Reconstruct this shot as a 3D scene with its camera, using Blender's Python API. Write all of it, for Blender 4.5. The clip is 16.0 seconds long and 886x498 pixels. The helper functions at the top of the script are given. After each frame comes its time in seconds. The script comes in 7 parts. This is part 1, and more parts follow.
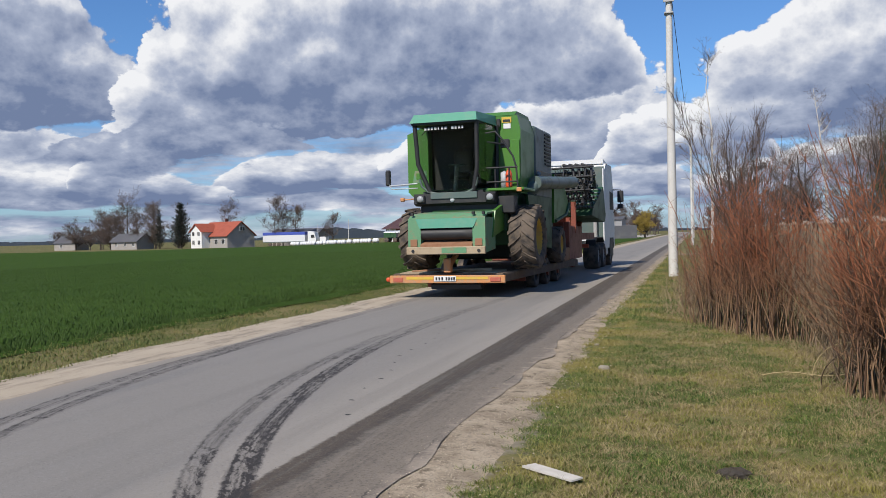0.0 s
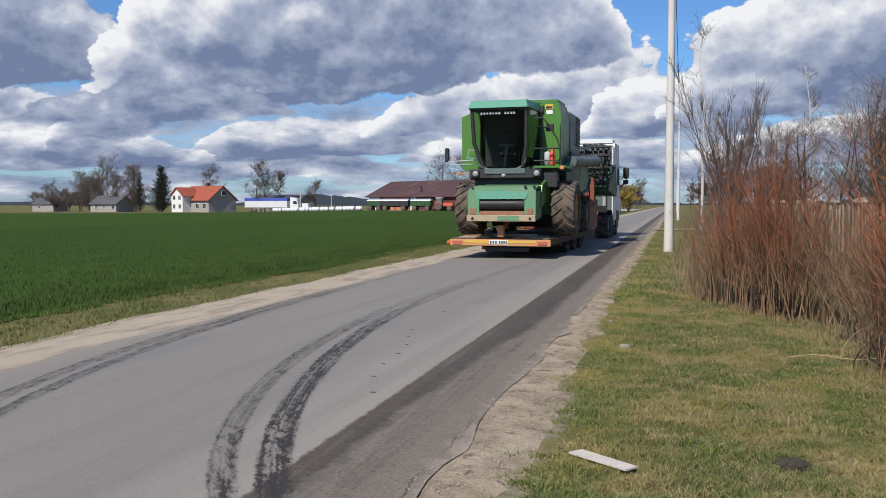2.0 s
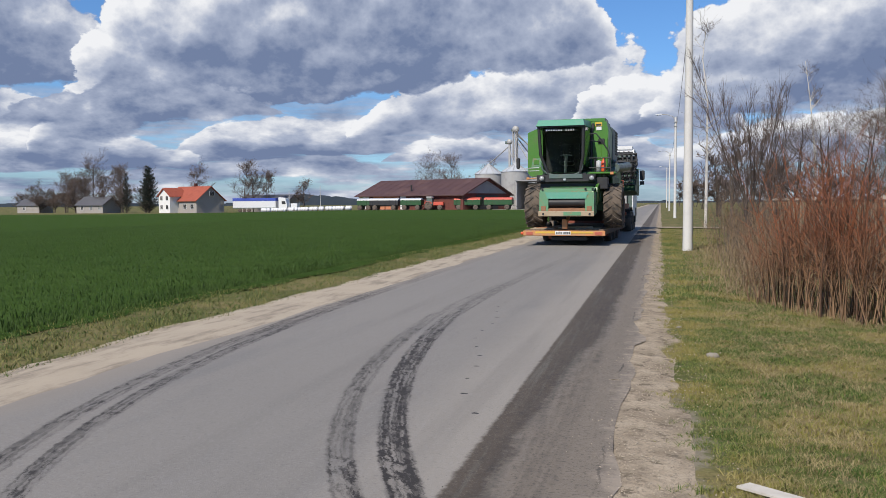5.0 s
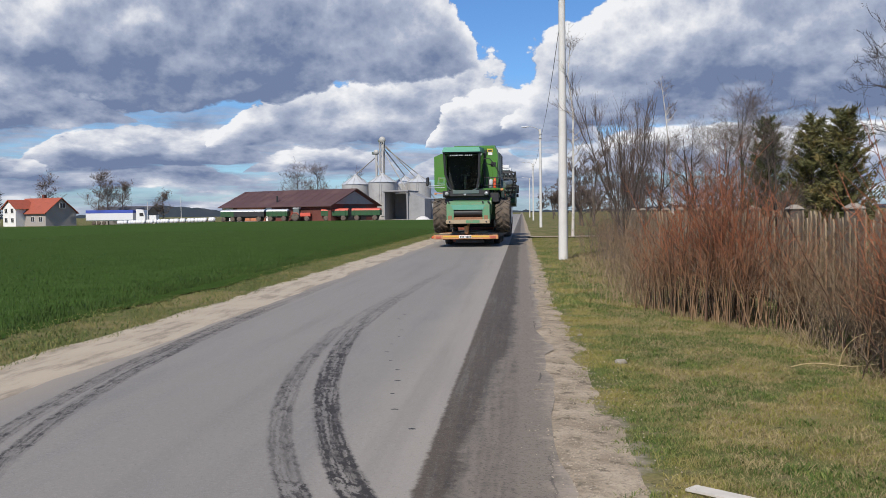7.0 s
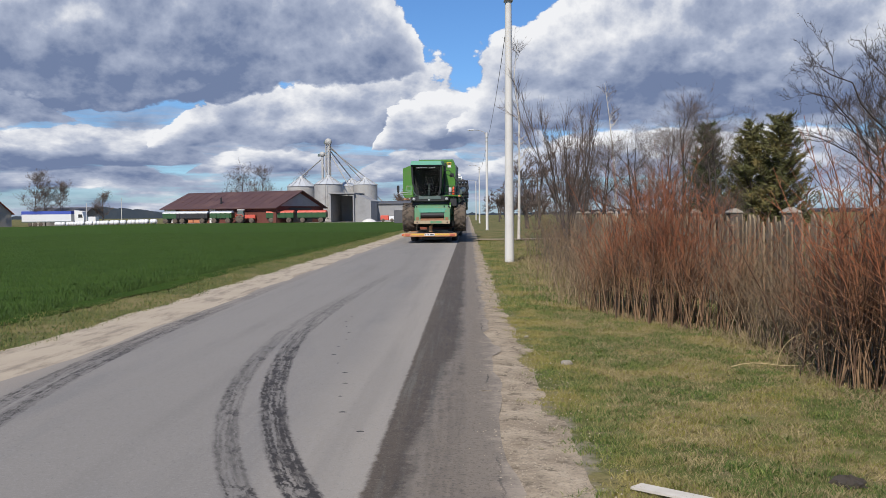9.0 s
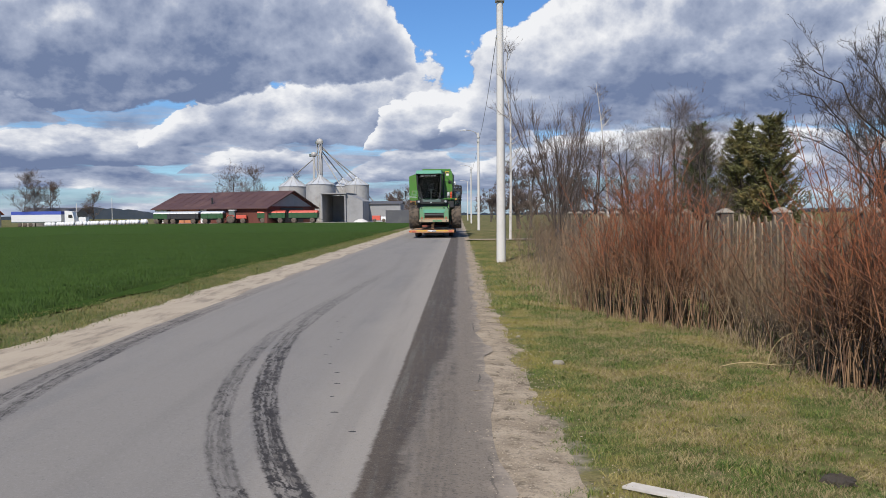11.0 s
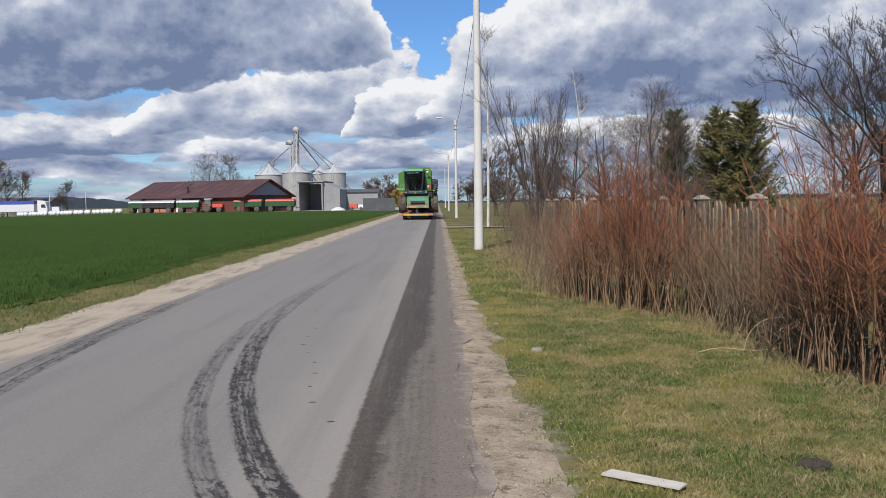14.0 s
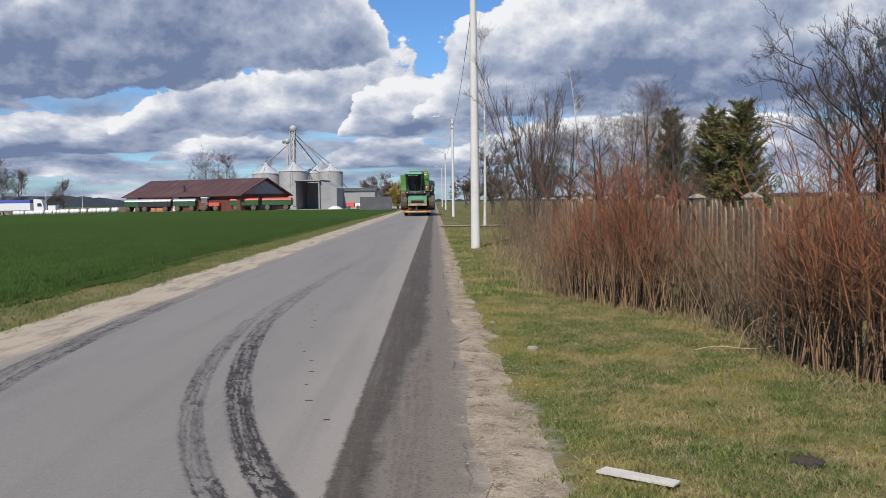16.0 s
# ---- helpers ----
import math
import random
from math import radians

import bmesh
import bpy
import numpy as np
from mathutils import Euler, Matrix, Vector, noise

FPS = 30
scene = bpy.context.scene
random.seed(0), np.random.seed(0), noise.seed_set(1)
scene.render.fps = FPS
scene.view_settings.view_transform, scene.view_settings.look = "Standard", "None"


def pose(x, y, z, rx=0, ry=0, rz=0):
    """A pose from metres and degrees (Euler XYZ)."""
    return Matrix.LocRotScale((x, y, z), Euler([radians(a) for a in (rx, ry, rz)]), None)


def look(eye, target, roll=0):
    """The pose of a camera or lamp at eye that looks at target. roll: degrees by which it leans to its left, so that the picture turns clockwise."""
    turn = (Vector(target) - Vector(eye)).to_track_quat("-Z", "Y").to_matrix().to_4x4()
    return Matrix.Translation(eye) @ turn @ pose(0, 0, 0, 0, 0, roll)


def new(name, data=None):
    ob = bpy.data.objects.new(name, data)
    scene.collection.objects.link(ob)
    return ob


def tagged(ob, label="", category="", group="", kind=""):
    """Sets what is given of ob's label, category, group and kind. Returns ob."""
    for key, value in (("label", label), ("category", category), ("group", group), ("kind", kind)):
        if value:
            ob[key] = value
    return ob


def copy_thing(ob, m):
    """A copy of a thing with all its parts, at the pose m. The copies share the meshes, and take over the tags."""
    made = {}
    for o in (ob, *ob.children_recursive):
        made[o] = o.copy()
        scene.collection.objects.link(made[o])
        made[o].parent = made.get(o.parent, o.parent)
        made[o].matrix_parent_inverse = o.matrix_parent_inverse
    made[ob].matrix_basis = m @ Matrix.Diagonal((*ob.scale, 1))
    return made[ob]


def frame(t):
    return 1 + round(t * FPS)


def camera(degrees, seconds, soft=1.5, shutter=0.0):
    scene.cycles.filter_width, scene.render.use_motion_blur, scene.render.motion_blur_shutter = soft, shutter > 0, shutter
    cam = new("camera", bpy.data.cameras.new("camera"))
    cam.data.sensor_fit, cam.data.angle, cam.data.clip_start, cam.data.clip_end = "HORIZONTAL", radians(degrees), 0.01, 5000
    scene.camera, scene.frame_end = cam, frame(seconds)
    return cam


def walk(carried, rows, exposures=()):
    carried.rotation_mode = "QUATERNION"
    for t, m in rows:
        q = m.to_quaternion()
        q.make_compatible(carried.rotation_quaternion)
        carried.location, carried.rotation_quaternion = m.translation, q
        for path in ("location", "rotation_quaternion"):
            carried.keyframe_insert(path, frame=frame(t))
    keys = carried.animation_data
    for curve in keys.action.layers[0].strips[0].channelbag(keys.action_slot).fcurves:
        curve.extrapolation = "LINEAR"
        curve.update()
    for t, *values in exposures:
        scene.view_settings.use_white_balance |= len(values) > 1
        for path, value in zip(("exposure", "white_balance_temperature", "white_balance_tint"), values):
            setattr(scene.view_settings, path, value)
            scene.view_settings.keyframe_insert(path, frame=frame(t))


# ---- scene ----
cam = camera(54.3, 16.0, soft=0.8)
PATH = [
    (0, (-0.044, -0.322, 1.442), (-0.604, 1.597, 1.408), -1.3),
    (0.5, (-0.116, -0.260, 1.458), (-0.661, 1.663, 1.408), -0.8),
    (1, (-0.250, -0.212, 1.459), (-0.778, 1.715, 1.391), -0.2),
    (1.5, (-0.400, -0.225, 1.466), (-0.921, 1.704, 1.376), -0.0),
    (2, (-0.513, -0.136, 1.464), (-1.031, 1.793, 1.359), 0.0),
    (2.5, (-0.642, -0.088, 1.478), (-1.160, 1.842, 1.369), 0.2),
    (3, (-0.848, -0.104, 1.468), (-1.357, 1.827, 1.356), -0.1),
    (3.5, (-1.024, -0.032, 1.455), (-1.526, 1.901, 1.338), -0.3),
    (3.7, (-1.074, 0.018, 1.472), (-1.579, 1.949, 1.357), -0.4),
    (5.8, (-1.747, 0.339, 1.478), (-2.185, 2.288, 1.381), -0.3),
    (6, (-1.794, 0.331, 1.486), (-2.208, 2.286, 1.393), -0.3),
    (6.5, (-1.918, 0.293, 1.494), (-2.201, 2.272, 1.403), -0.5),
    (7, (-1.976, 0.236, 1.505), (-2.159, 2.226, 1.419), -0.7),
    (7.5, (-1.985, 0.226, 1.503), (-2.101, 2.222, 1.418), -0.7),
    (8, (-1.993, 0.228, 1.502), (-2.074, 2.225, 1.418), -0.5),
    (10.5, (-1.984, 0.213, 1.504), (-2.032, 2.211, 1.425), -0.5),
    (11, (-1.991, 0.219, 1.502), (-2.031, 2.217, 1.421), -0.5),
    (11.5, (-2.002, 0.242, 1.505), (-2.033, 2.240, 1.425), -0.6),
    (12, (-1.999, 0.272, 1.505), (-2.022, 2.270, 1.423), -0.8),
    (12.5, (-1.998, 0.280, 1.503), (-2.008, 2.278, 1.414), -0.8),
    (13, (-2.002, 0.288, 1.501), (-2.005, 2.286, 1.404), -0.7),
    (13.5, (-2.003, 0.265, 1.505), (-1.999, 2.262, 1.399), -0.8),
    (14, (-1.992, 0.255, 1.504), (-1.981, 2.252, 1.394), -0.8),
    (14.5, (-1.985, 0.240, 1.506), (-1.972, 2.237, 1.390), -0.9),
    (15, (-1.983, 0.216, 1.509), (-1.968, 2.213, 1.394), -0.9),
    (15.5, (-1.980, 0.217, 1.510), (-1.961, 2.214, 1.396), -0.9),
    (16, (-1.983, 0.233, 1.505), (-1.965, 2.230, 1.392), -0.8),
]
walk(cam, [(t, look(eye, target, roll)) for t, eye, target, roll in PATH])

# ---- world, sun ----
world = bpy.data.worlds.new("world")
scene.world = world
world.use_nodes = True
wn = world.node_tree
wn.nodes.clear()


def wnode(kind, **props):
    n = wn.nodes.new(kind)
    for k, v in props.items():
        n.inputs[k].default_value = v
    return n


def wlink(a, b):
    wn.links.new(a, b)


SUN_AZ, SUN_EL = radians(196), radians(45)  # clockwise from +y: behind the eye, to its left


def wmath(op, a, b=None, c=None, clamp=False):
    n = wn.nodes.new("ShaderNodeMath")
    n.operation, n.use_clamp = op, clamp
    for i, v in enumerate((a, b, c)):
        if v is None:
            continue
        if isinstance(v, (int, float)):
            n.inputs[i].default_value = v
        else:
            wlink(v, n.inputs[i])
    return n.outputs[0]


sky = wn.nodes.new("ShaderNodeTexSky")
sky.sky_type, sky.sun_disc, sky.sun_elevation, sky.sun_rotation = "NISHITA", False, SUN_EL, SUN_AZ
sky.air_density, sky.dust_density, sky.ozone_density = 1.0, 0.2, 1.5
way = wn.nodes.new("ShaderNodeTexCoord").outputs["Generated"]
split = wn.nodes.new("ShaderNodeSeparateXYZ")
wlink(way, split.inputs[0])
dx, dy, dz = split.outputs
az = wmath("MULTIPLY", wmath("ARCTAN2", dx, dy), 57.3)
el = wmath("MULTIPLY", wmath("ARCSINE", wmath("MAXIMUM", dz, 0.0)), 57.3)


def smooth(v, low, high):
    n = wn.nodes.new("ShaderNodeMapRange")
    n.interpolation_type = "SMOOTHSTEP"
    n.inputs[1].default_value, n.inputs[2].default_value = low, high
    wlink(v, n.inputs[0])
    return n.outputs[0]


def billow(turn, rise, scale=1.0, seed=5.3):
    """Heaped cloud texture; smaller towards the horizon, where clouds are farther off."""
    c = wn.nodes.new("ShaderNodeCombineXYZ")
    e = wmath("LOGARITHM", wmath("ADD", wmath("ADD", el, rise), 3.0), 2.718)
    wlink(wmath("MULTIPLY", wmath("ADD", az, turn), 0.072 * scale), c.inputs[0])
    wlink(wmath("MULTIPLY", e, 1.25 * scale), c.inputs[1])
    c.inputs[2].default_value = seed
    soft = wnode("ShaderNodeTexNoise", Scale=1.5, Detail=9.0, Roughness=0.56, Distortion=0.15)
    puff = wn.nodes.new("ShaderNodeTexVoronoi")
    puff.feature = "SMOOTH_F1"
    puff.inputs["Scale"].default_value, puff.inputs["Detail"].default_value, puff.inputs["Roughness"].default_value = 3.2, 5.0, 0.55
    puff.inputs["Smoothness"].default_value = 0.35
    wlink(c.outputs[0], soft.inputs["Vector"])
    wlink(c.outputs[0], puff.inputs["Vector"])
    return wmath("SUBTRACT", soft.outputs[0], wmath("MULTIPLY", puff.outputs[0], 0.42))


heap, heap_up = billow(0.0, 0.0), billow(-0.5, 0.9)
relief = wmath("MULTIPLY", wmath("SUBTRACT", heap, heap_up), 1.8)
swell = wmath("SUBTRACT", heap, 0.30)
streak = wn.nodes.new("ShaderNodeCombineXYZ")
wlink(wmath("MULTIPLY", az, 0.10), streak.inputs[0])
wlink(wmath("MULTIPLY", el, 0.75), streak.inputs[1])
bands = wnode("ShaderNodeTexNoise", Scale=1.0, Detail=7.0, Roughness=0.58)
wlink(streak.outputs[0], bands.inputs["Vector"])
# thin broken layers low over the horizon
cover = wmath("MULTIPLY", smooth(bands.outputs[0], 0.34, 0.56), wmath("SUBTRACT", 1.0, smooth(el, 5.0, 9.0)))
cover = wmath("MAXIMUM", cover, wmath("MULTIPLY", wmath("SUBTRACT", 1.0, smooth(el, 0.0, 3.5)), 0.6))
lit = wmath("ADD", wmath("MULTIPLY_ADD", bands.outputs[0], 1.7, -0.46), wmath("MULTIPLY", relief, 0.6))
# unseen broken cloud overhead, added to raise and whiten the ambient light
cover = wmath("MAXIMUM", cover, wmath("MULTIPLY", smooth(el, 15.0, 20.0), smooth(heap, 0.16, 0.30)))
# heaps of cloud, far ones first: bearing, half width, base, rise of the base across, height, light at base and top, roughness of outline
CLOUDS = [
    (14.0, 15.0, 2.0, 0.0, 4.2, 0.38, 0.90, 0.9), (-3.0, 5.0, 1.9, 0.0, 2.9, 0.28, 0.74, 0.8), (-13.0, 5.4, 2.5, 0.0, 2.6, 0.30, 0.80, 0.7), (-22.5, 5.0, 1.6, 0.0, 2.5, 0.26, 0.70, 0.7),
    (-24.0, 8.0, 2.7, 0.3, 4.0, 0.08, 0.72, 0.9), (-38.0, 9.0, 1.8, 0.0, 3.4, 0.12, 0.64, 0.9), (-42.0, 7.0, 4.2, 0.0, 3.6, 0.34, 0.95, 0.8),
    (-7.5, 13.5, 3.9, 0.2, 8.2, 0.0, 1.04, 2.2), (-0.5, 6.0, 3.9, 0.0, 6.2, 0.10, 1.12, 1.6),
    (-45.0, 12.5, 6.0, 0.3, 11.5, 0.0, 0.66, 2.4), (-21.0, 18.8, 5.6, 2.8, 17.5, 0.0, 0.98, 3.2), (-33.0, 10.5, 4.7, 0.5, 4.6, 0.08, 0.36, 1.5),
    (18.5, 20.2, 4.6, 0.0, 16.0, 0.03, 1.02, 3.0),
    (62.0, 34.0, 5.5, 0.0, 18.0, 0.0, 0.9, 4.0), (-88.0, 36.0, 5.5, 0.0, 18.0, 0.0, 0.9, 4.0),
]
for a0, half, base, lift, tall, low, high, ragged in CLOUDS:
    u = wmath("MULTIPLY", wmath("SUBTRACT", az, a0), 1 / half)
    foot = wmath("MULTIPLY_ADD", u, lift, base)
    arch = wmath("POWER", wmath("MAXIMUM", wmath("MULTIPLY_ADD", wmath("MULTIPLY", u, u), -1.0, 1.0), 0.0), 0.55)
    up = wmath("SUBTRACT", el, foot)
    wavy = wmath("MULTIPLY_ADD", swell, -ragged * 2.6, up)
    room = wmath("MULTIPLY", arch, tall)
    inside = wmath("MINIMUM", wmath("SUBTRACT", room, wavy), wmath("MULTIPLY_ADD", swell, ragged * 1.1, wmath("MULTIPLY", up, 1.3)))
    here = smooth(inside, 0.0, 0.16 + 0.10 * ragged)
    rel = smooth(wmath("DIVIDE", wavy, wmath("ADD", room, 0.4)), 0.12, 1.0)
    mine = wmath("ADD", wmath("MULTIPLY_ADD", rel, high - low, low), relief)
    lit = wmath("ADD", lit, wmath("MULTIPLY", here, wmath("SUBTRACT", mine, lit)))
    cover = wmath("MAXIMUM", cover, here)
ramp = wn.nodes.new("ShaderNodeValToRGB")
ramp.color_ramp.elements[0].position, ramp.color_ramp.elements[0].color = 0.0, (1.9, 2.5, 4.1, 1)
ramp.color_ramp.elements[1].position, ramp.color_ramp.elements[1].color = 1.0, (10.0, 10.1, 10.4, 1)
mid = ramp.color_ramp.elements.new(0.5)
mid.color = (4.5, 5.1, 6.6, 1)
wlink(lit, ramp.inputs[0])
tint = wn.nodes.new("ShaderNodeMix")
tint.data_type, tint.blend_type = "RGBA", "MULTIPLY"
tint.inputs[0].default_value = 1.0
tint.inputs[7].default_value = (0.62, 0.95, 1.38, 1)
wlink(sky.outputs[0], tint.inputs[6])
mixer = wn.nodes.new("ShaderNodeMix")
mixer.data_type = "RGBA"
wlink(cover, mixer.inputs[0])
wlink(tint.outputs[2], mixer.inputs[6])
wlink(ramp.outputs[0], mixer.inputs[7])
back = wnode("ShaderNodeBackground", Strength=0.088)
wlink(mixer.outputs[2], back.inputs[0])
outw = wn.nodes.new("ShaderNodeOutputWorld")
wlink(back.outputs[0], outw.inputs[0])

sun = new("sun", bpy.data.lights.new("sun", "SUN"))
sun.data.energy, sun.data.angle, sun.data.color = 5.0, radians(0.55), (1.0, 0.93, 0.83)
SUN_AT = Vector((math.sin(SUN_AZ) * math.cos(SUN_EL), math.cos(SUN_AZ) * math.cos(SUN_EL), math.sin(SUN_EL)))
sun.matrix_world = look(SUN_AT * 50, (0, 0, 0))
scene.view_settings.exposure = 0.0


# ---- materials ----
class Nodes:
    """Short hand for a procedural material."""

    def __init__(self, name, rough=0.6, metal=0.0, spec=0.5):
        self.mat = bpy.data.materials.new(name)
        self.mat.use_nodes = True
        self.tree = self.mat.node_tree
        self.bsdf = self.tree.nodes["Principled BSDF"]
        self.bsdf.inputs["Roughness"].default_value = rough
        self.bsdf.inputs["Metallic"].default_value = metal
        self.bsdf.inputs["Specular IOR Level"].default_value = spec
        self.where = self.tree.nodes.new("ShaderNodeTexCoord").outputs["Object"]

    def put(self, socket, v):
        if isinstance(v, (int, float)):
            socket.default_value = v
        elif isinstance(v, tuple):
            socket.default_value = (*v, 1) if len(v) == 3 and len(socket.default_value) == 4 else v
        else:
            self.tree.links.new(v, socket)

    def math(self, op, a, b=None, c=None, clamp=False):
        n = self.tree.nodes.new("ShaderNodeMath")
        n.operation, n.use_clamp = op, clamp
        for i, v in enumerate((a, b, c)):
            if v is not None:
                self.put(n.inputs[i], v)
        return n.outputs[0]

    def xyz(self, v=None):
        n = self.tree.nodes.new("ShaderNodeSeparateXYZ")
        self.put(n.inputs[0], v or self.where)
        return n.outputs

    def scaled(self, s, v=None):
        n = self.tree.nodes.new("ShaderNodeVectorMath")
        n.operation = "MULTIPLY"
        self.put(n.inputs[0], v or self.where)
        n.inputs[1].default_value = s
        return n.outputs[0]

    def noise(self, scale, detail=4.0, rough=0.55, v=None):
        n = self.tree.nodes.new("ShaderNodeTexNoise")
        n.inputs["Scale"].default_value, n.inputs["Detail"].default_value, n.inputs["Roughness"].default_value = scale, detail, rough
        self.put(n.inputs["Vector"], v or self.where)
        return n.outputs[0]

    def steps(self, v, low, high):
        """0 below low, 1 above high."""
        n = self.tree.nodes.new("ShaderNodeMapRange")
        n.interpolation_type = "SMOOTHSTEP"
        self.put(n.inputs[0], v)
        n.inputs[1].default_value, n.inputs[2].default_value = low, high
        return n.outputs[0]

    def mix(self, f, a, b):
        n = self.tree.nodes.new("ShaderNodeMix")
        n.data_type = "RGBA"
        self.put(n.inputs[0], f)
        self.put(n.inputs[6], a)
        self.put(n.inputs[7], b)
        return n.outputs[2]

    def chance(self):
        return self.tree.nodes.new("ShaderNodeObjectInfo").outputs["Random"]

    def island(self):
        return self.tree.nodes.new("ShaderNodeNewGeometry").outputs["Random Per Island"]

    def colour(self, v):
        self.put(self.bsdf.inputs["Base Color"], v)
        return self

    def rough(self, v):
        self.put(self.bsdf.inputs["Roughness"], v)
        return self

    def bump(self, h, strength=0.3, distance=0.01):
        n = self.tree.nodes.new("ShaderNodeBump")
        n.inputs["Strength"].default_value, n.inputs["Distance"].default_value = strength, distance
        self.put(n.inputs["Height"], h)
        self.tree.links.new(n.outputs[0], self.bsdf.inputs["Normal"])
        return self


def worn(name, base, dirt, rough=0.5, metal=0.0, scale=3.0, amount=(0.45, 0.75), bump=0.1, spec=0.5):
    """A surface with soft large stains and fine grain."""
    n = Nodes(name, rough, metal, spec)
    big = n.steps(n.noise(scale, 5.0, 0.6), *amount)
    fine = n.noise(scale * 14, 3.0)
    shade = tuple(c * 0.78 for c in base)
    n.colour(n.mix(n.math("MULTIPLY", big, 0.8), n.mix(fine, shade, base), dirt))
    n.rough(n.math("MULTIPLY_ADD", big, 0.25, rough, clamp=True))
    return n.bump(fine, bump).mat


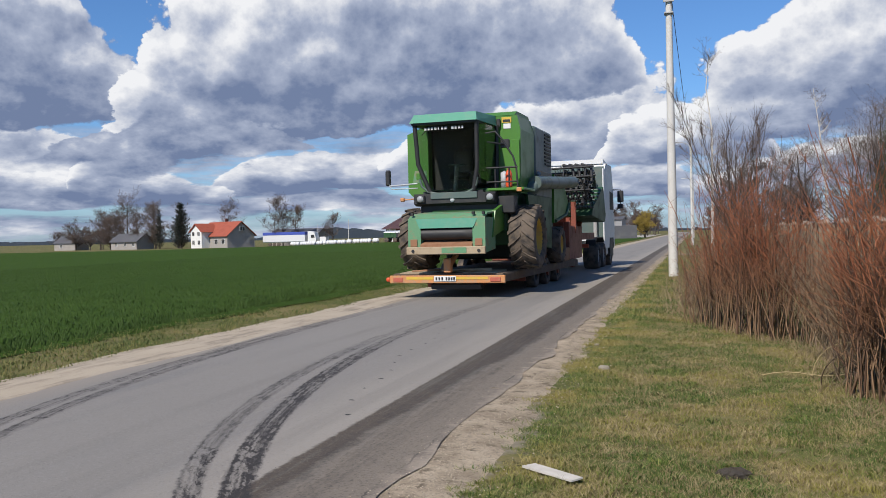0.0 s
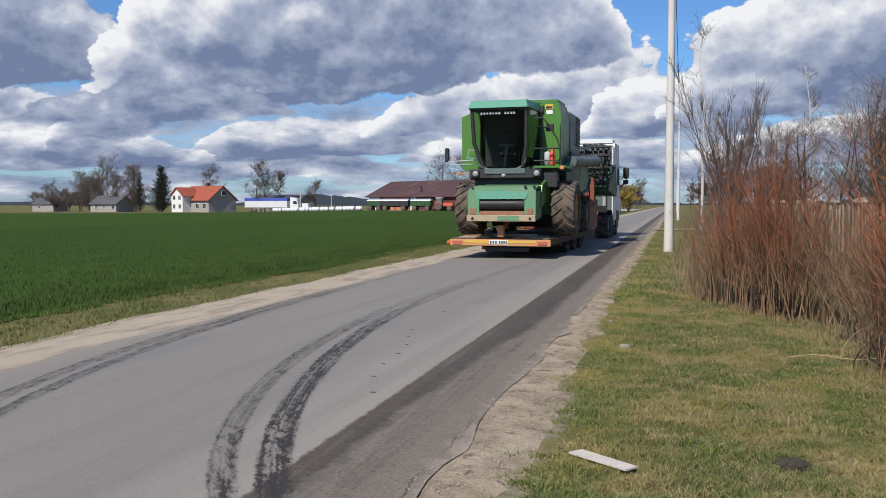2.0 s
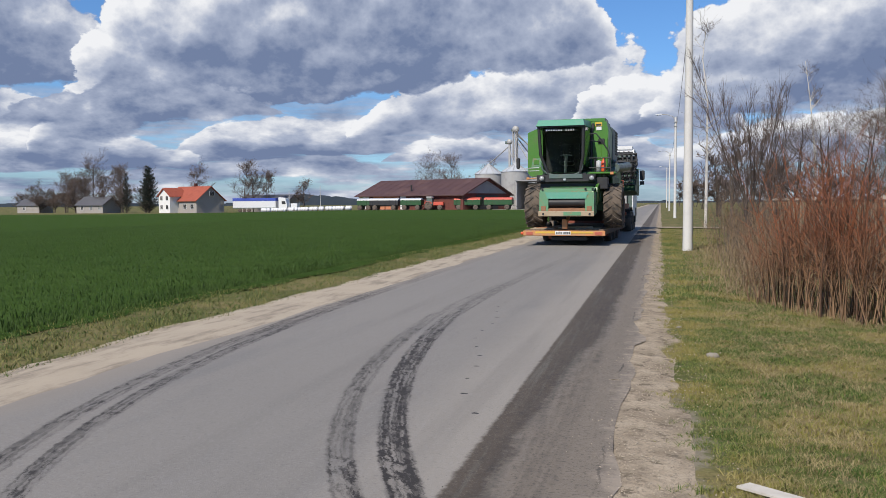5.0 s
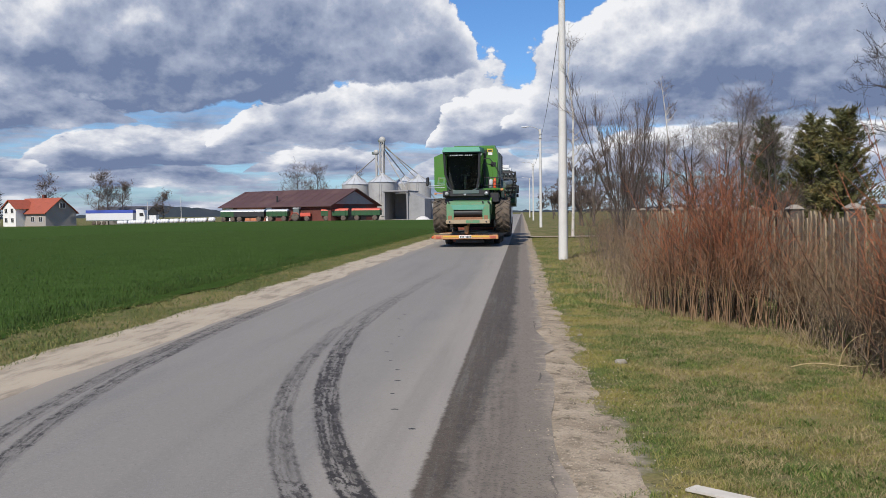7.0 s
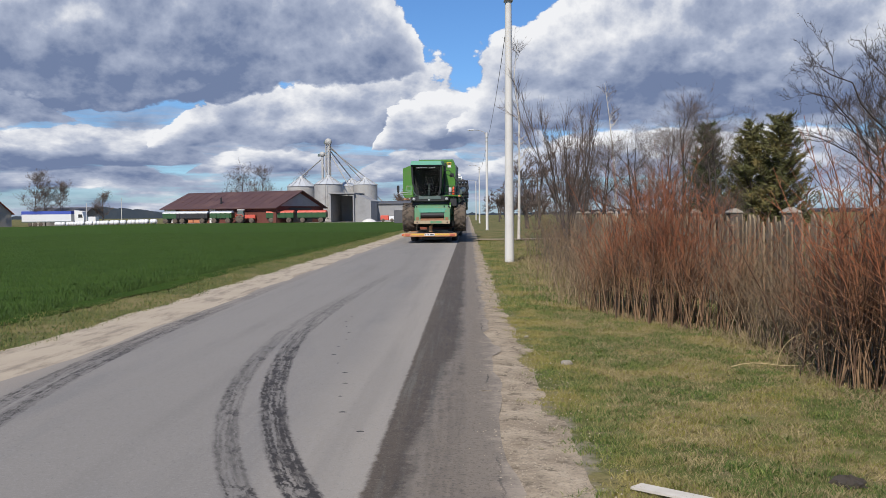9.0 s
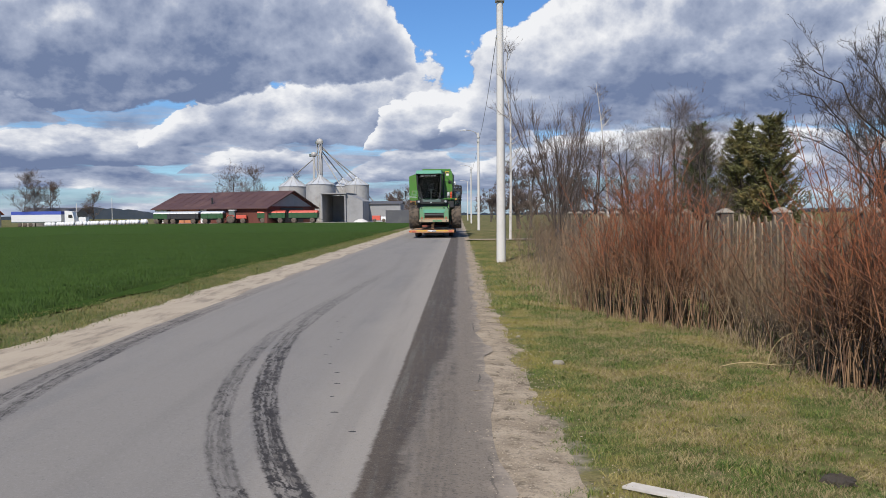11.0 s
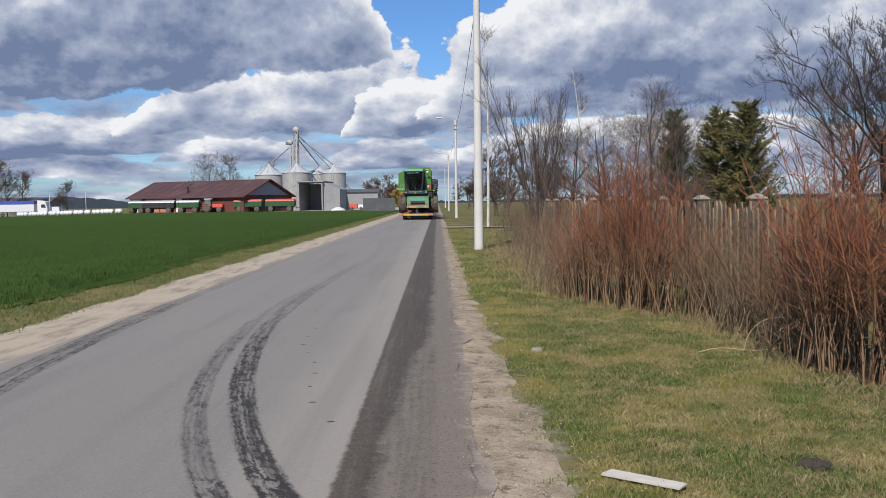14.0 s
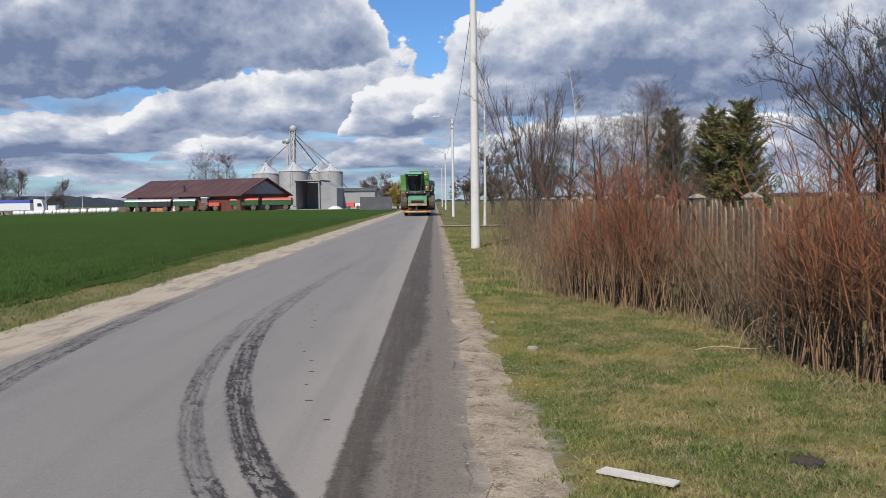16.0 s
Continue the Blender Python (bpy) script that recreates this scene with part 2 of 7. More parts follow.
M = {
    "green": worn("green_paint", (0.075, 0.215, 0.03), (0.09, 0.15, 0.045), 0.38, scale=1.6),
    "green_pale": worn("faded_green_paint", (0.125, 0.285, 0.15), (0.25, 0.19, 0.11), 0.5, scale=4.5, amount=(0.5, 0.66)),
    "teal": worn("faded_teal_roof", (0.075, 0.30, 0.20), (0.13, 0.28, 0.20), 0.5, scale=5.0),
    # darker copy of the green: shade put into the combine's lower parts; trailers share it
    "dark_shaded_green": worn("shaded_green_steel", (0.02, 0.085, 0.025), (0.05, 0.06, 0.035), 0.5, scale=2.0),
    "black": worn("black_plastic", (0.02, 0.02, 0.022), (0.05, 0.048, 0.044), 0.55, scale=3.0),
    "grey_panel": worn("grey_painted_panel", (0.10, 0.14, 0.13), (0.13, 0.14, 0.12), 0.45),
    "rubber": worn("dusty_rubber", (0.035, 0.032, 0.03), (0.16, 0.125, 0.095), 0.85, scale=4.0, amount=(0.3, 0.6), bump=0.4),
    "deck_mud": worn("muddy_deck", (0.12, 0.085, 0.06), (0.2, 0.15, 0.1), 0.9, scale=3.0),
    "rim": worn("yellow_rim", (0.55, 0.33, 0.03), (0.28, 0.18, 0.08), 0.5),
    "orange": worn("orange_board", (0.58, 0.25, 0.09), (0.40, 0.25, 0.15), 0.6, scale=7.0, amount=(0.45, 0.62)),
    "red": worn("red_board", (0.46, 0.11, 0.065), (0.36, 0.16, 0.10), 0.5, scale=9.0),
    "rust": worn("rusty_steel", (0.30, 0.15, 0.08), (0.20, 0.09, 0.05), 0.8, scale=5.0),
    "red_frame": worn("red_trailer_frame", (0.24, 0.062, 0.035), (0.11, 0.05, 0.035), 0.6, scale=2.5),
    "ochre": worn("worn_ochre_timber", (0.42, 0.33, 0.22), (0.25, 0.18, 0.11), 0.8, scale=6.0),
    "white": worn("white_paint", (0.78, 0.78, 0.77), (0.62, 0.62, 0.6), 0.45),
    "silver": worn("silver_tarpaulin", (0.5, 0.52, 0.54), (0.36, 0.37, 0.38), 0.4, scale=3.0),
    "steel": worn("galvanised_steel", (0.44, 0.43, 0.41), (0.30, 0.29, 0.28), 0.55, metal=0.15, scale=0.8),
    "concrete": worn("pale_concrete", (0.66, 0.64, 0.60), (0.50, 0.48, 0.45), 0.9, scale=2.0, bump=0.25),
    "concrete_grey": worn("grey_concrete", (0.30, 0.30, 0.30), (0.22, 0.22, 0.22), 0.9, scale=0.7),
    "roof_brown": worn("brown_sheet_roof", (0.09, 0.045, 0.04), (0.12, 0.065, 0.058), 0.6, scale=0.4),
    "roof_red": worn("red_roof_tiles", (0.36, 0.085, 0.045), (0.25, 0.07, 0.045), 0.7, scale=1.0),
    "roof_dark": worn("dark_roof_sheet", (0.09, 0.09, 0.10), (0.13, 0.13, 0.13), 0.7, scale=0.7),
    "brick": worn("red_brick_wall", (0.135, 0.042, 0.03), (0.10, 0.035, 0.026), 0.85, scale=1.0),
    "brick_pale": worn("orange_brick_wall", (0.50, 0.20, 0.10), (0.40, 0.17, 0.09), 0.85, scale=1.0),
    "plaster": worn("white_plaster", (0.80, 0.79, 0.76), (0.66, 0.64, 0.6), 0.9, scale=0.6),
    "plaster_grey": worn("grey_plaster", (0.36, 0.33, 0.30), (0.28, 0.26, 0.24), 0.9, scale=0.6),
    "blue": worn("blue_tarpaulin", (0.05, 0.09, 0.42), (0.08, 0.12, 0.4), 0.5),
    "tarp_white": worn("white_tarpaulin", (0.72, 0.73, 0.75), (0.58, 0.58, 0.58), 0.5),
    "tarp_red": worn("red_tarpaulin", (0.62, 0.10, 0.06), (0.5, 0.1, 0.07), 0.55),
    "timber": worn("grey_weathered_timber", (0.30, 0.25, 0.19), (0.18, 0.15, 0.12), 0.9, scale=5.0),
    "bark_grey": worn("grey_brown_bark", (0.10, 0.08, 0.066), (0.065, 0.052, 0.044), 0.9, scale=2.0),
    "bark_dark": worn("dark_bark", (0.060, 0.047, 0.040), (0.035, 0.028, 0.025), 0.9, scale=2.0),
    "birch": worn("pale_birch_bark", (0.62, 0.58, 0.53), (0.2, 0.17, 0.15), 0.85, scale=4.0, amount=(0.55, 0.7)),
    "needles": worn("conifer_needles", (0.125, 0.125, 0.042), (0.25, 0.18, 0.062), 0.8, scale=1.0, amount=(0.45, 0.7)),
    "needles_green": worn("green_spruce_needles", (0.07, 0.085, 0.03), (0.15, 0.13, 0.045), 0.8, scale=1.5, amount=(0.5, 0.75)),
    "needles_dark": worn("dark_conifer_needles", (0.015, 0.024, 0.016), (0.02, 0.03, 0.018), 0.85, scale=0.6),
    "earth_pale": worn("dusty_stone", (0.30, 0.27, 0.22), (0.20, 0.17, 0.13), 0.95, scale=9.0, bump=0.4),
    "earth_dark": worn("dark_damp_earth", (0.075, 0.06, 0.045), (0.045, 0.036, 0.028), 0.95, scale=14.0, bump=0.9),
    "orange_bottle": worn("orange_red_enamel", (0.75, 0.10, 0.03), (0.5, 0.1, 0.05), 0.4),
    "lamp_glass": worn("clear_lamp_glass", (0.36, 0.37, 0.38), (0.25, 0.25, 0.26), 0.15),
    "yellow": worn("yellow_label", (0.66, 0.44, 0.05), (0.5, 0.32, 0.1), 0.6, scale=8.0),
    "far_wood": worn("far_woods", (0.035, 0.05, 0.07), (0.05, 0.06, 0.075), 1.0, scale=0.1),
}


# ---- shape building ----
class Shape:
    """Collects the faces of one part."""

    def __init__(self):
        self.v, self.f, self.s = [], [], []

    def add(self, verts, faces, smooth=False):
        n = len(self.v)
        self.v += [tuple(p) for p in verts]
        self.f += [tuple(i + n for i in f) for f in faces]
        self.s += [smooth] * len(faces)
        return self

    def box(self, x0, x1, y0, y1, z0, z1, c=0.0):
        bm = bmesh.new()
        bmesh.ops.create_cube(bm, size=1.0)
        for p in bm.verts:
            p.co = Vector(((x0 + x1) / 2 + p.co.x * (x1 - x0), (y0 + y1) / 2 + p.co.y * (y1 - y0), (z0 + z1) / 2 + p.co.z * (z1 - z0)))
        if c:
            bmesh.ops.bevel(bm, geom=bm.edges[:], offset=c, segments=1, affect="EDGES")
        bm.verts.index_update()
        self.add([p.co[:] for p in bm.verts], [[q.index for q in f.verts] for f in bm.faces])
        bm.free()
        return self

    def prism(self, pts, axis, a, b):
        """A polygon pushed from a to b along an axis; pts lie in the other two axes in xyz order."""
        k = "xyz".index(axis)

        def lay(p, h):
            q = list(p)
            q.insert(k, h)
            return q
        n = len(pts)
        verts = [lay(p, a) for p in pts] + [lay(p, b) for p in pts]
        faces = [tuple(range(n)), tuple(range(2 * n - 1, n - 1, -1))] + [(i, n + i, n + (i + 1) % n, (i + 1) % n) for i in range(n)]
        return self.add(verts, faces)

    def loft(self, a, b):
        """Two loops of equal count, joined and capped."""
        n = len(a)
        return self.add(list(a) + list(b), [tuple(range(n)), tuple(range(2 * n - 1, n - 1, -1))] + [(i, n + i, n + (i + 1) % n, (i + 1) % n) for i in range(n)])

    def rod(self, pts, r, n=8, r1=None):
        """A round bar along points, tapering from r to r1."""
        pts = [Vector(p) for p in pts]
        verts, faces, m = [], [], len(pts)
        for i, p in enumerate(pts):
            d = (pts[min(i + 1, m - 1)] - pts[max(i - 1, 0)]).normalized()
            side = d.orthogonal().normalized() if i == 0 else (side - d * side.dot(d)).normalized()
            up = d.cross(side)
            q = r if r1 is None else r + (r1 - r) * i / (m - 1)
            verts += [p + (side * math.cos(a) + up * math.sin(a)) * q for a in (2 * math.pi * j / n for j in range(n))]
        for i in range(m - 1):
            faces += [(i * n + j, i * n + (j + 1) % n, (i + 1) * n + (j + 1) % n, (i + 1) * n + j) for j in range(n)]
        self.add(verts, faces, True)
        return self.add(verts[:n], [tuple(range(n - 1, -1, -1))]).add(verts[-n:], [tuple(range(n))])

    def lathe(self, prof, at, axis="z", n=24, smooth=True):
        """A profile of (radius, height) pairs turned about an axis through at."""
        verts, faces = [], []
        for r, h in prof:
            for j in range(n):
                c, s = r * math.cos(2 * math.pi * j / n), r * math.sin(2 * math.pi * j / n)
                verts.append({"z": (at[0] + c, at[1] + s, at[2] + h), "x": (at[0] + h, at[1] + c, at[2] + s), "y": (at[0] + s, at[1] + h, at[2] + c)}[axis])
        for i in range(len(prof) - 1):
            faces += [(i * n + j, i * n + (j + 1) % n, (i + 1) * n + (j + 1) % n, (i + 1) * n + j) for j in range(n)]
        return self.add(verts, faces, smooth)

    def mesh(self, name, material):
        me = bpy.data.meshes.new(name)
        me.from_pydata(self.v, [], self.f)
        me.polygons.foreach_set("use_smooth", self.s)
        me.materials.append(material)
        bm = bmesh.new()
        bm.from_mesh(me)
        bmesh.ops.recalc_face_normals(bm, faces=bm.faces[:])
        bm.to_mesh(me)
        bm.free()
        return me


def part(name, shape, material, parent, label="", at=None):
    ob = new(name, shape.mesh(name, M[material] if isinstance(material, str) else material))
    ob.parent = parent
    if at is not None:
        ob.matrix_basis = at
    if label:
        ob["label"] = label
    return ob


def again(ob, m):
    """The same part once more, on the same mesh."""
    o = new(ob.name.split(".")[0], ob.data)
    o.parent, o.matrix_basis = ob.parent, m
    if "label" in ob:
        o["label"] = ob["label"]
    return o


def thing(name, label, category, m=None, group="", kind=""):
    ob = tagged(new(name), label, category, group, kind)
    ob.empty_display_size = 0.3
    if m is not None:
        ob.matrix_basis = m
    return ob


def single(name, shape, material, label, category, m=None, group="", kind=""):
    ob = tagged(new(name, shape.mesh(name, M[material] if isinstance(material, str) else material)), label, category, group, kind)
    if m is not None:
        ob.matrix_basis = m
    return ob


def raw_mesh(name, verts, faces, material, smooth=False):
    """A mesh from arrays: verts (n,3), faces (m,3) or (m,4)."""
    me = bpy.data.meshes.new(name)
    verts, faces = np.asarray(verts, np.float32), np.asarray(faces, np.int32)
    k = faces.shape[1]
    me.vertices.add(len(verts))
    me.vertices.foreach_set("co", verts.ravel())
    me.loops.add(faces.size)
    me.loops.foreach_set("vertex_index", faces.ravel())
    me.polygons.add(len(faces))
    me.polygons.foreach_set("loop_start", np.arange(0, faces.size, k, dtype=np.int32))
    me.polygons.foreach_set("use_smooth", np.full(len(faces), smooth))
    me.materials.append(M[material] if isinstance(material, str) else material)
    me.update(calc_edges=True)
    return me


def tubes(lines, radii, sides=3):
    """Many thin tapering stems at once: lines (n,k,3), radii (n,k). Returns verts and quads."""
    lines, radii = np.asarray(lines, float), np.asarray(radii, float)
    n, k, _ = lines.shape
    d = np.gradient(lines, axis=1)
    d /= np.linalg.norm(d, axis=2, keepdims=True) + 1e-9
    ref = np.where(np.abs(d[..., 2:3]) < 0.9, np.array([0.0, 0, 1]), np.array([1.0, 0, 0]))
    a = np.cross(d, ref)
    a /= np.linalg.norm(a, axis=2, keepdims=True) + 1e-9
    b = np.cross(d, a)
    ang = 2 * np.pi * np.arange(sides) / sides
    ring = lines[:, :, None, :] + radii[:, :, None, None] * (a[:, :, None, :] * np.cos(ang)[:, None] + b[:, :, None, :] * np.sin(ang)[:, None])
    idx = np.arange(n * k * sides).reshape(n, k, sides)
    q = np.stack([idx[:, :-1], np.roll(idx, -1, 2)[:, :-1], np.roll(idx, -1, 2)[:, 1:], idx[:, 1:]], -1).reshape(-1, 4)
    return ring.reshape(-1, 3), q


# ---- the ground ----
def smooth_noise(x, y, s, seed):
    """Cheap rolling noise for uneven edges and ground."""
    r = np.random.RandomState(seed)
    out = 0
    for k in range(5):
        a, p = r.uniform(0, 2 * np.pi), r.uniform(0, 6.28)
        f = (1.6 ** k) / s
        out = out + np.sin((x * np.cos(a) + y * np.sin(a)) * f * 6.28 + p) / (1.4 ** k)
    return out / 2.5


def strip(name, xs_left, xs_right, ys, z, material, label, cat, cross=6, bulge=0.0, rough=0.0, drop_l=0.0, drop_r=0.0):
    """A strip along the road between two wavering edges."""
    ys = np.asarray(ys, float)
    u = np.linspace(0, 1, cross)
    x = xs_left[:, None] * (1 - u) + xs_right[:, None] * u
    y = np.repeat(ys[:, None], cross, 1)
    zz = z + bulge * (1 - (2 * u - 1) ** 2)[None] + rough * smooth_noise(x, y, 1.3, 5)
    zz = zz - drop_l * ((1 - u) ** 3)[None] - drop_r * (u ** 3)[None]
    idx = np.arange(x.size).reshape(x.shape)
    q = np.stack([idx[:-1, :-1], idx[:-1, 1:], idx[1:, 1:], idx[1:, :-1]], -1).reshape(-1, 4)
    ob = new(name, raw_mesh(name, np.stack([x, y, zz], -1).reshape(-1, 3), q, material, True))
    return tagged(ob, label, cat, kind="structure")


n = Nodes("grassy_soil", 0.95, 0.0, 0.08)
soil = n.mix(n.steps(n.noise(0.55, 6.0, 0.6), 0.4, 0.62), (0.10, 0.115, 0.036), (0.25, 0.20, 0.095))
soil = n.mix(n.steps(n.noise(4.6, 7.0, 0.7), 0.5, 0.66), soil, (0.22, 0.175, 0.105))
soil = n.mix(n.steps(n.noise(9.0, 6.0, 0.75), 0.54, 0.68), soil, (0.05, 0.048, 0.025))
sx, sy, sz = n.xyz()
worn_edge = n.math("MULTIPLY_ADD", n.steps(sy, 6.0, 7.6), 0.20, n.math("MULTIPLY_ADD", n.steps(sy, 10.0, 15.0), 0.12, sx))
sandy = n.math("MULTIPLY", n.math("SUBTRACT", 1.0, n.steps(n.math("ADD", n.math("MULTIPLY_ADD", worn_edge, 1.0, 0.3), n.math("MULTIPLY_ADD", n.noise(2.2, 7.0, 0.75), 0.9, -0.45)), -1.02, -0.86)), n.steps(sx, -3.2, -2.8))
soil = n.mix(sandy, soil, n.mix(n.noise(8.0, 5.0, 0.7), (0.20, 0.165, 0.125), (0.37, 0.32, 0.255)))
M["soil"] = n.colour(n.mix(n.math("MULTIPLY", n.noise(38, 3.0), 0.6), soil, (0.06, 0.07, 0.022))).bump(n.noise(22, 5.0), 0.7, 0.03).mat

n = Nodes("crop_field", 0.95, 0.0, 0.05)
gx, gy, gz = n.xyz()
crop = n.mix(n.steps(n.noise(0.06, 5.0), 0.35, 0.7), (0.048, 0.088, 0.016), (0.062, 0.108, 0.02))
crop = n.mix(n.steps(n.noise(0.9, 6.0, 0.7), 0.35, 0.75), crop, (0.036, 0.070, 0.012))
crop = n.mix(n.math("MULTIPLY", n.noise(11, 4.0, 0.7), 0.75), crop, (0.030, 0.060, 0.011))
M["crop"] = n.colour(crop).bump(n.noise(9, 4.0), 0.8, 0.1).mat

n = Nodes("pale_sand", 0.95, 0.0, 0.15)
sand = n.mix(n.steps(n.noise(2.6, 8.0, 0.7), 0.3, 0.7), (0.25, 0.20, 0.142), (0.45, 0.37, 0.27))
sand = n.mix(n.steps(n.noise(6.5, 7.0, 0.75), 0.52, 0.64), sand, (0.15, 0.12, 0.085))
M["sand"] = n.colour(n.mix(n.math("MULTIPLY", n.steps(n.noise(48, 3.0, 0.7), 0.47, 0.64), 0.5), sand, (0.17, 0.14, 0.105))).bump(n.noise(30, 5.0, 0.7), 0.6, 0.02).mat

n = Nodes("dry_pale_sand", 0.95)
sand = n.mix(n.noise(1.4, 7.0, 0.65), (0.33, 0.27, 0.195), (0.50, 0.42, 0.315))
sand = n.mix(n.math("MULTIPLY", n.steps(n.noise(2.2, 6.0, 0.7, n.scaled((1.5, 0.3, 1))), 0.47, 0.64), 0.8), sand, (0.19, 0.155, 0.115))
M["sand_pale"] = n.colour(n.mix(n.math("MULTIPLY", n.noise(60, 2.0), 0.3), sand, (0.32, 0.27, 0.21))).bump(n.noise(30, 5.0, 0.7), 0.5, 0.02).mat

# asphalt: pale worn lane, a darker mended strip along the edge, mud from tyres
n = Nodes("worn_asphalt", 0.85)
ax, ay, az_ = n.xyz()
lane = n.mix(n.noise(0.22, 6.0, 0.6), (0.215, 0.196, 0.172), (0.268, 0.244, 0.213))
lane = n.mix(n.math("MULTIPLY", n.steps(n.noise(0.8, 5.0, 0.6, n.scaled((1.6, 0.22, 1))), 0.5, 0.75), 0.5), lane, (0.145, 0.142, 0.138))
lane = n.mix(n.math("MULTIPLY", n.steps(n.noise(2.6, 6.0, 0.75), 0.55, 0.72), 0.3), lane, (0.25, 0.24, 0.225))
worn_line = n.math("MULTIPLY", n.steps(n.math("ADD", ax, n.math("MULTIPLY", n.noise(0.5, 5.0), 0.5)), -3.15, -2.45), 0.55)
lane = n.mix(worn_line, lane, (0.38, 0.335, 0.275))
lane = n.mix(n.math("MULTIPLY", n.steps(n.noise(1.0, 4.0, 0.6, n.scaled((2.2, 0.07, 1))), 0.48, 0.70), 0.4), lane, (0.17, 0.154, 0.134))
grit = n.noise(150, 2.0)
speck = n.steps(n.noise(55, 3.0, 0.7), 0.5, 0.68)
lane = n.mix(n.math("MULTIPLY", grit, 0.4), lane, (0.115, 0.112, 0.108))
lane = n.mix(n.math("MULTIPLY", speck, 0.22), lane, (0.34, 0.33, 0.315))
lane = n.mix(n.math("MULTIPLY", n.steps(n.noise(48, 3.0, 0.7, n.scaled((1.0, 0.9, 1.0))), 0.56, 0.72), 0.4), lane, (0.09, 0.085, 0.08))
waver = n.math("MULTIPLY_ADD", n.noise(1.3, 5.0, 0.65), 0.30, -0.15)
fine_waver = n.math("MULTIPLY_ADD", n.noise(11, 5.0, 0.7), 0.22, -0.11)
axw = n.math("ADD", n.math("ADD", ax, waver), fine_waver)
# mended strip, newer and darker, then the old crumbling edge
mend_edge = n.math("MULTIPLY_ADD", n.math("SUBTRACT", 1.0, n.steps(ay, 5.5, 11.0)), 0.24, 2.06)
axf = n.math("ADD", ax, n.math("MULTIPLY", fine_waver, 0.35))
mend = n.math("MULTIPLY", n.steps(axf, -2.59, -2.55), n.math("SUBTRACT", 1.0, n.steps(n.math("ADD", axw, mend_edge), -0.10, 0.08)))
lane = n.mix(mend, lane, n.mix(n.noise(6, 5.0, 0.7), (0.050, 0.038, 0.027), (0.11, 0.085, 0.060)))
lane = n.mix(n.math("MULTIPLY", n.math("MULTIPLY", mend, n.steps(n.noise(1.0, 5.0, 0.65, n.scaled((13.0, 0.45, 1))), 0.50, 0.68)), 0.45), lane, (0.15, 0.145, 0.122))
lane = n.mix(n.math("MULTIPLY", n.math("MULTIPLY", mend, n.steps(n.noise(1.0, 5.0, 0.7, n.scaled((9.0, 3.5, 1))), 0.54, 0.68)), 0.6), lane, (0.036, 0.03, 0.025))
old = n.steps(n.math("ADD", axw, mend_edge), -0.10, 0.08)
lane = n.mix(n.math("MULTIPLY", old, 0.9), lane, n.mix(n.noise(7, 6.0, 0.7), (0.12, 0.098, 0.074), (0.22, 0.18, 0.135)))
aged = n.math("MAXIMUM", mend, old)
lane = n.mix(n.math("MULTIPLY", n.math("MULTIPLY", aged, n.steps(n.noise(62, 3.0, 0.7), 0.54, 0.66)), 0.25), lane, (0.28, 0.25, 0.21))
lane = n.mix(n.math("MULTIPLY", n.math("MULTIPLY", aged, n.steps(n.noise(41, 3.0, 0.7), 0.52, 0.64)), 0.5), lane, (0.035, 0.03, 0.026))
dusty = n.steps(n.math("ADD", n.math("MULTIPLY", n.math("ADD", axw, 1.80), 2.2), n.math("MULTIPLY_ADD", n.noise(5.0, 6.0, 0.75), 1.6, -0.8)), -0.15, 0.35)
lane = n.mix(dusty, lane, n.mix(n.noise(9.0, 5.0, 0.7), (0.22, 0.18, 0.135), (0.36, 0.30, 0.235)))
# a frost crack runs along the crumbling edge
crack_at = n.math("ADD", n.math("MULTIPLY_ADD", n.noise(2.1, 6.0, 0.7), 0.22, -1.93), 0.0)
crack = n.math("MULTIPLY", n.math("SUBTRACT", 1.0, n.steps(n.math("ABSOLUTE", n.math("SUBTRACT", ax, crack_at)), 0.003, 0.011)), n.steps(n.noise(0.7, 2.0), 0.53, 0.60))
lane = n.mix(n.math("MULTIPLY", crack, 0.8), lane, (0.04, 0.035, 0.03))
lane = n.mix(n.math("MULTIPLY", n.math("SUBTRACT", 1.0, n.steps(axw, -6.25, -5.75)), 0.6), lane, (0.27, 0.23, 0.185))


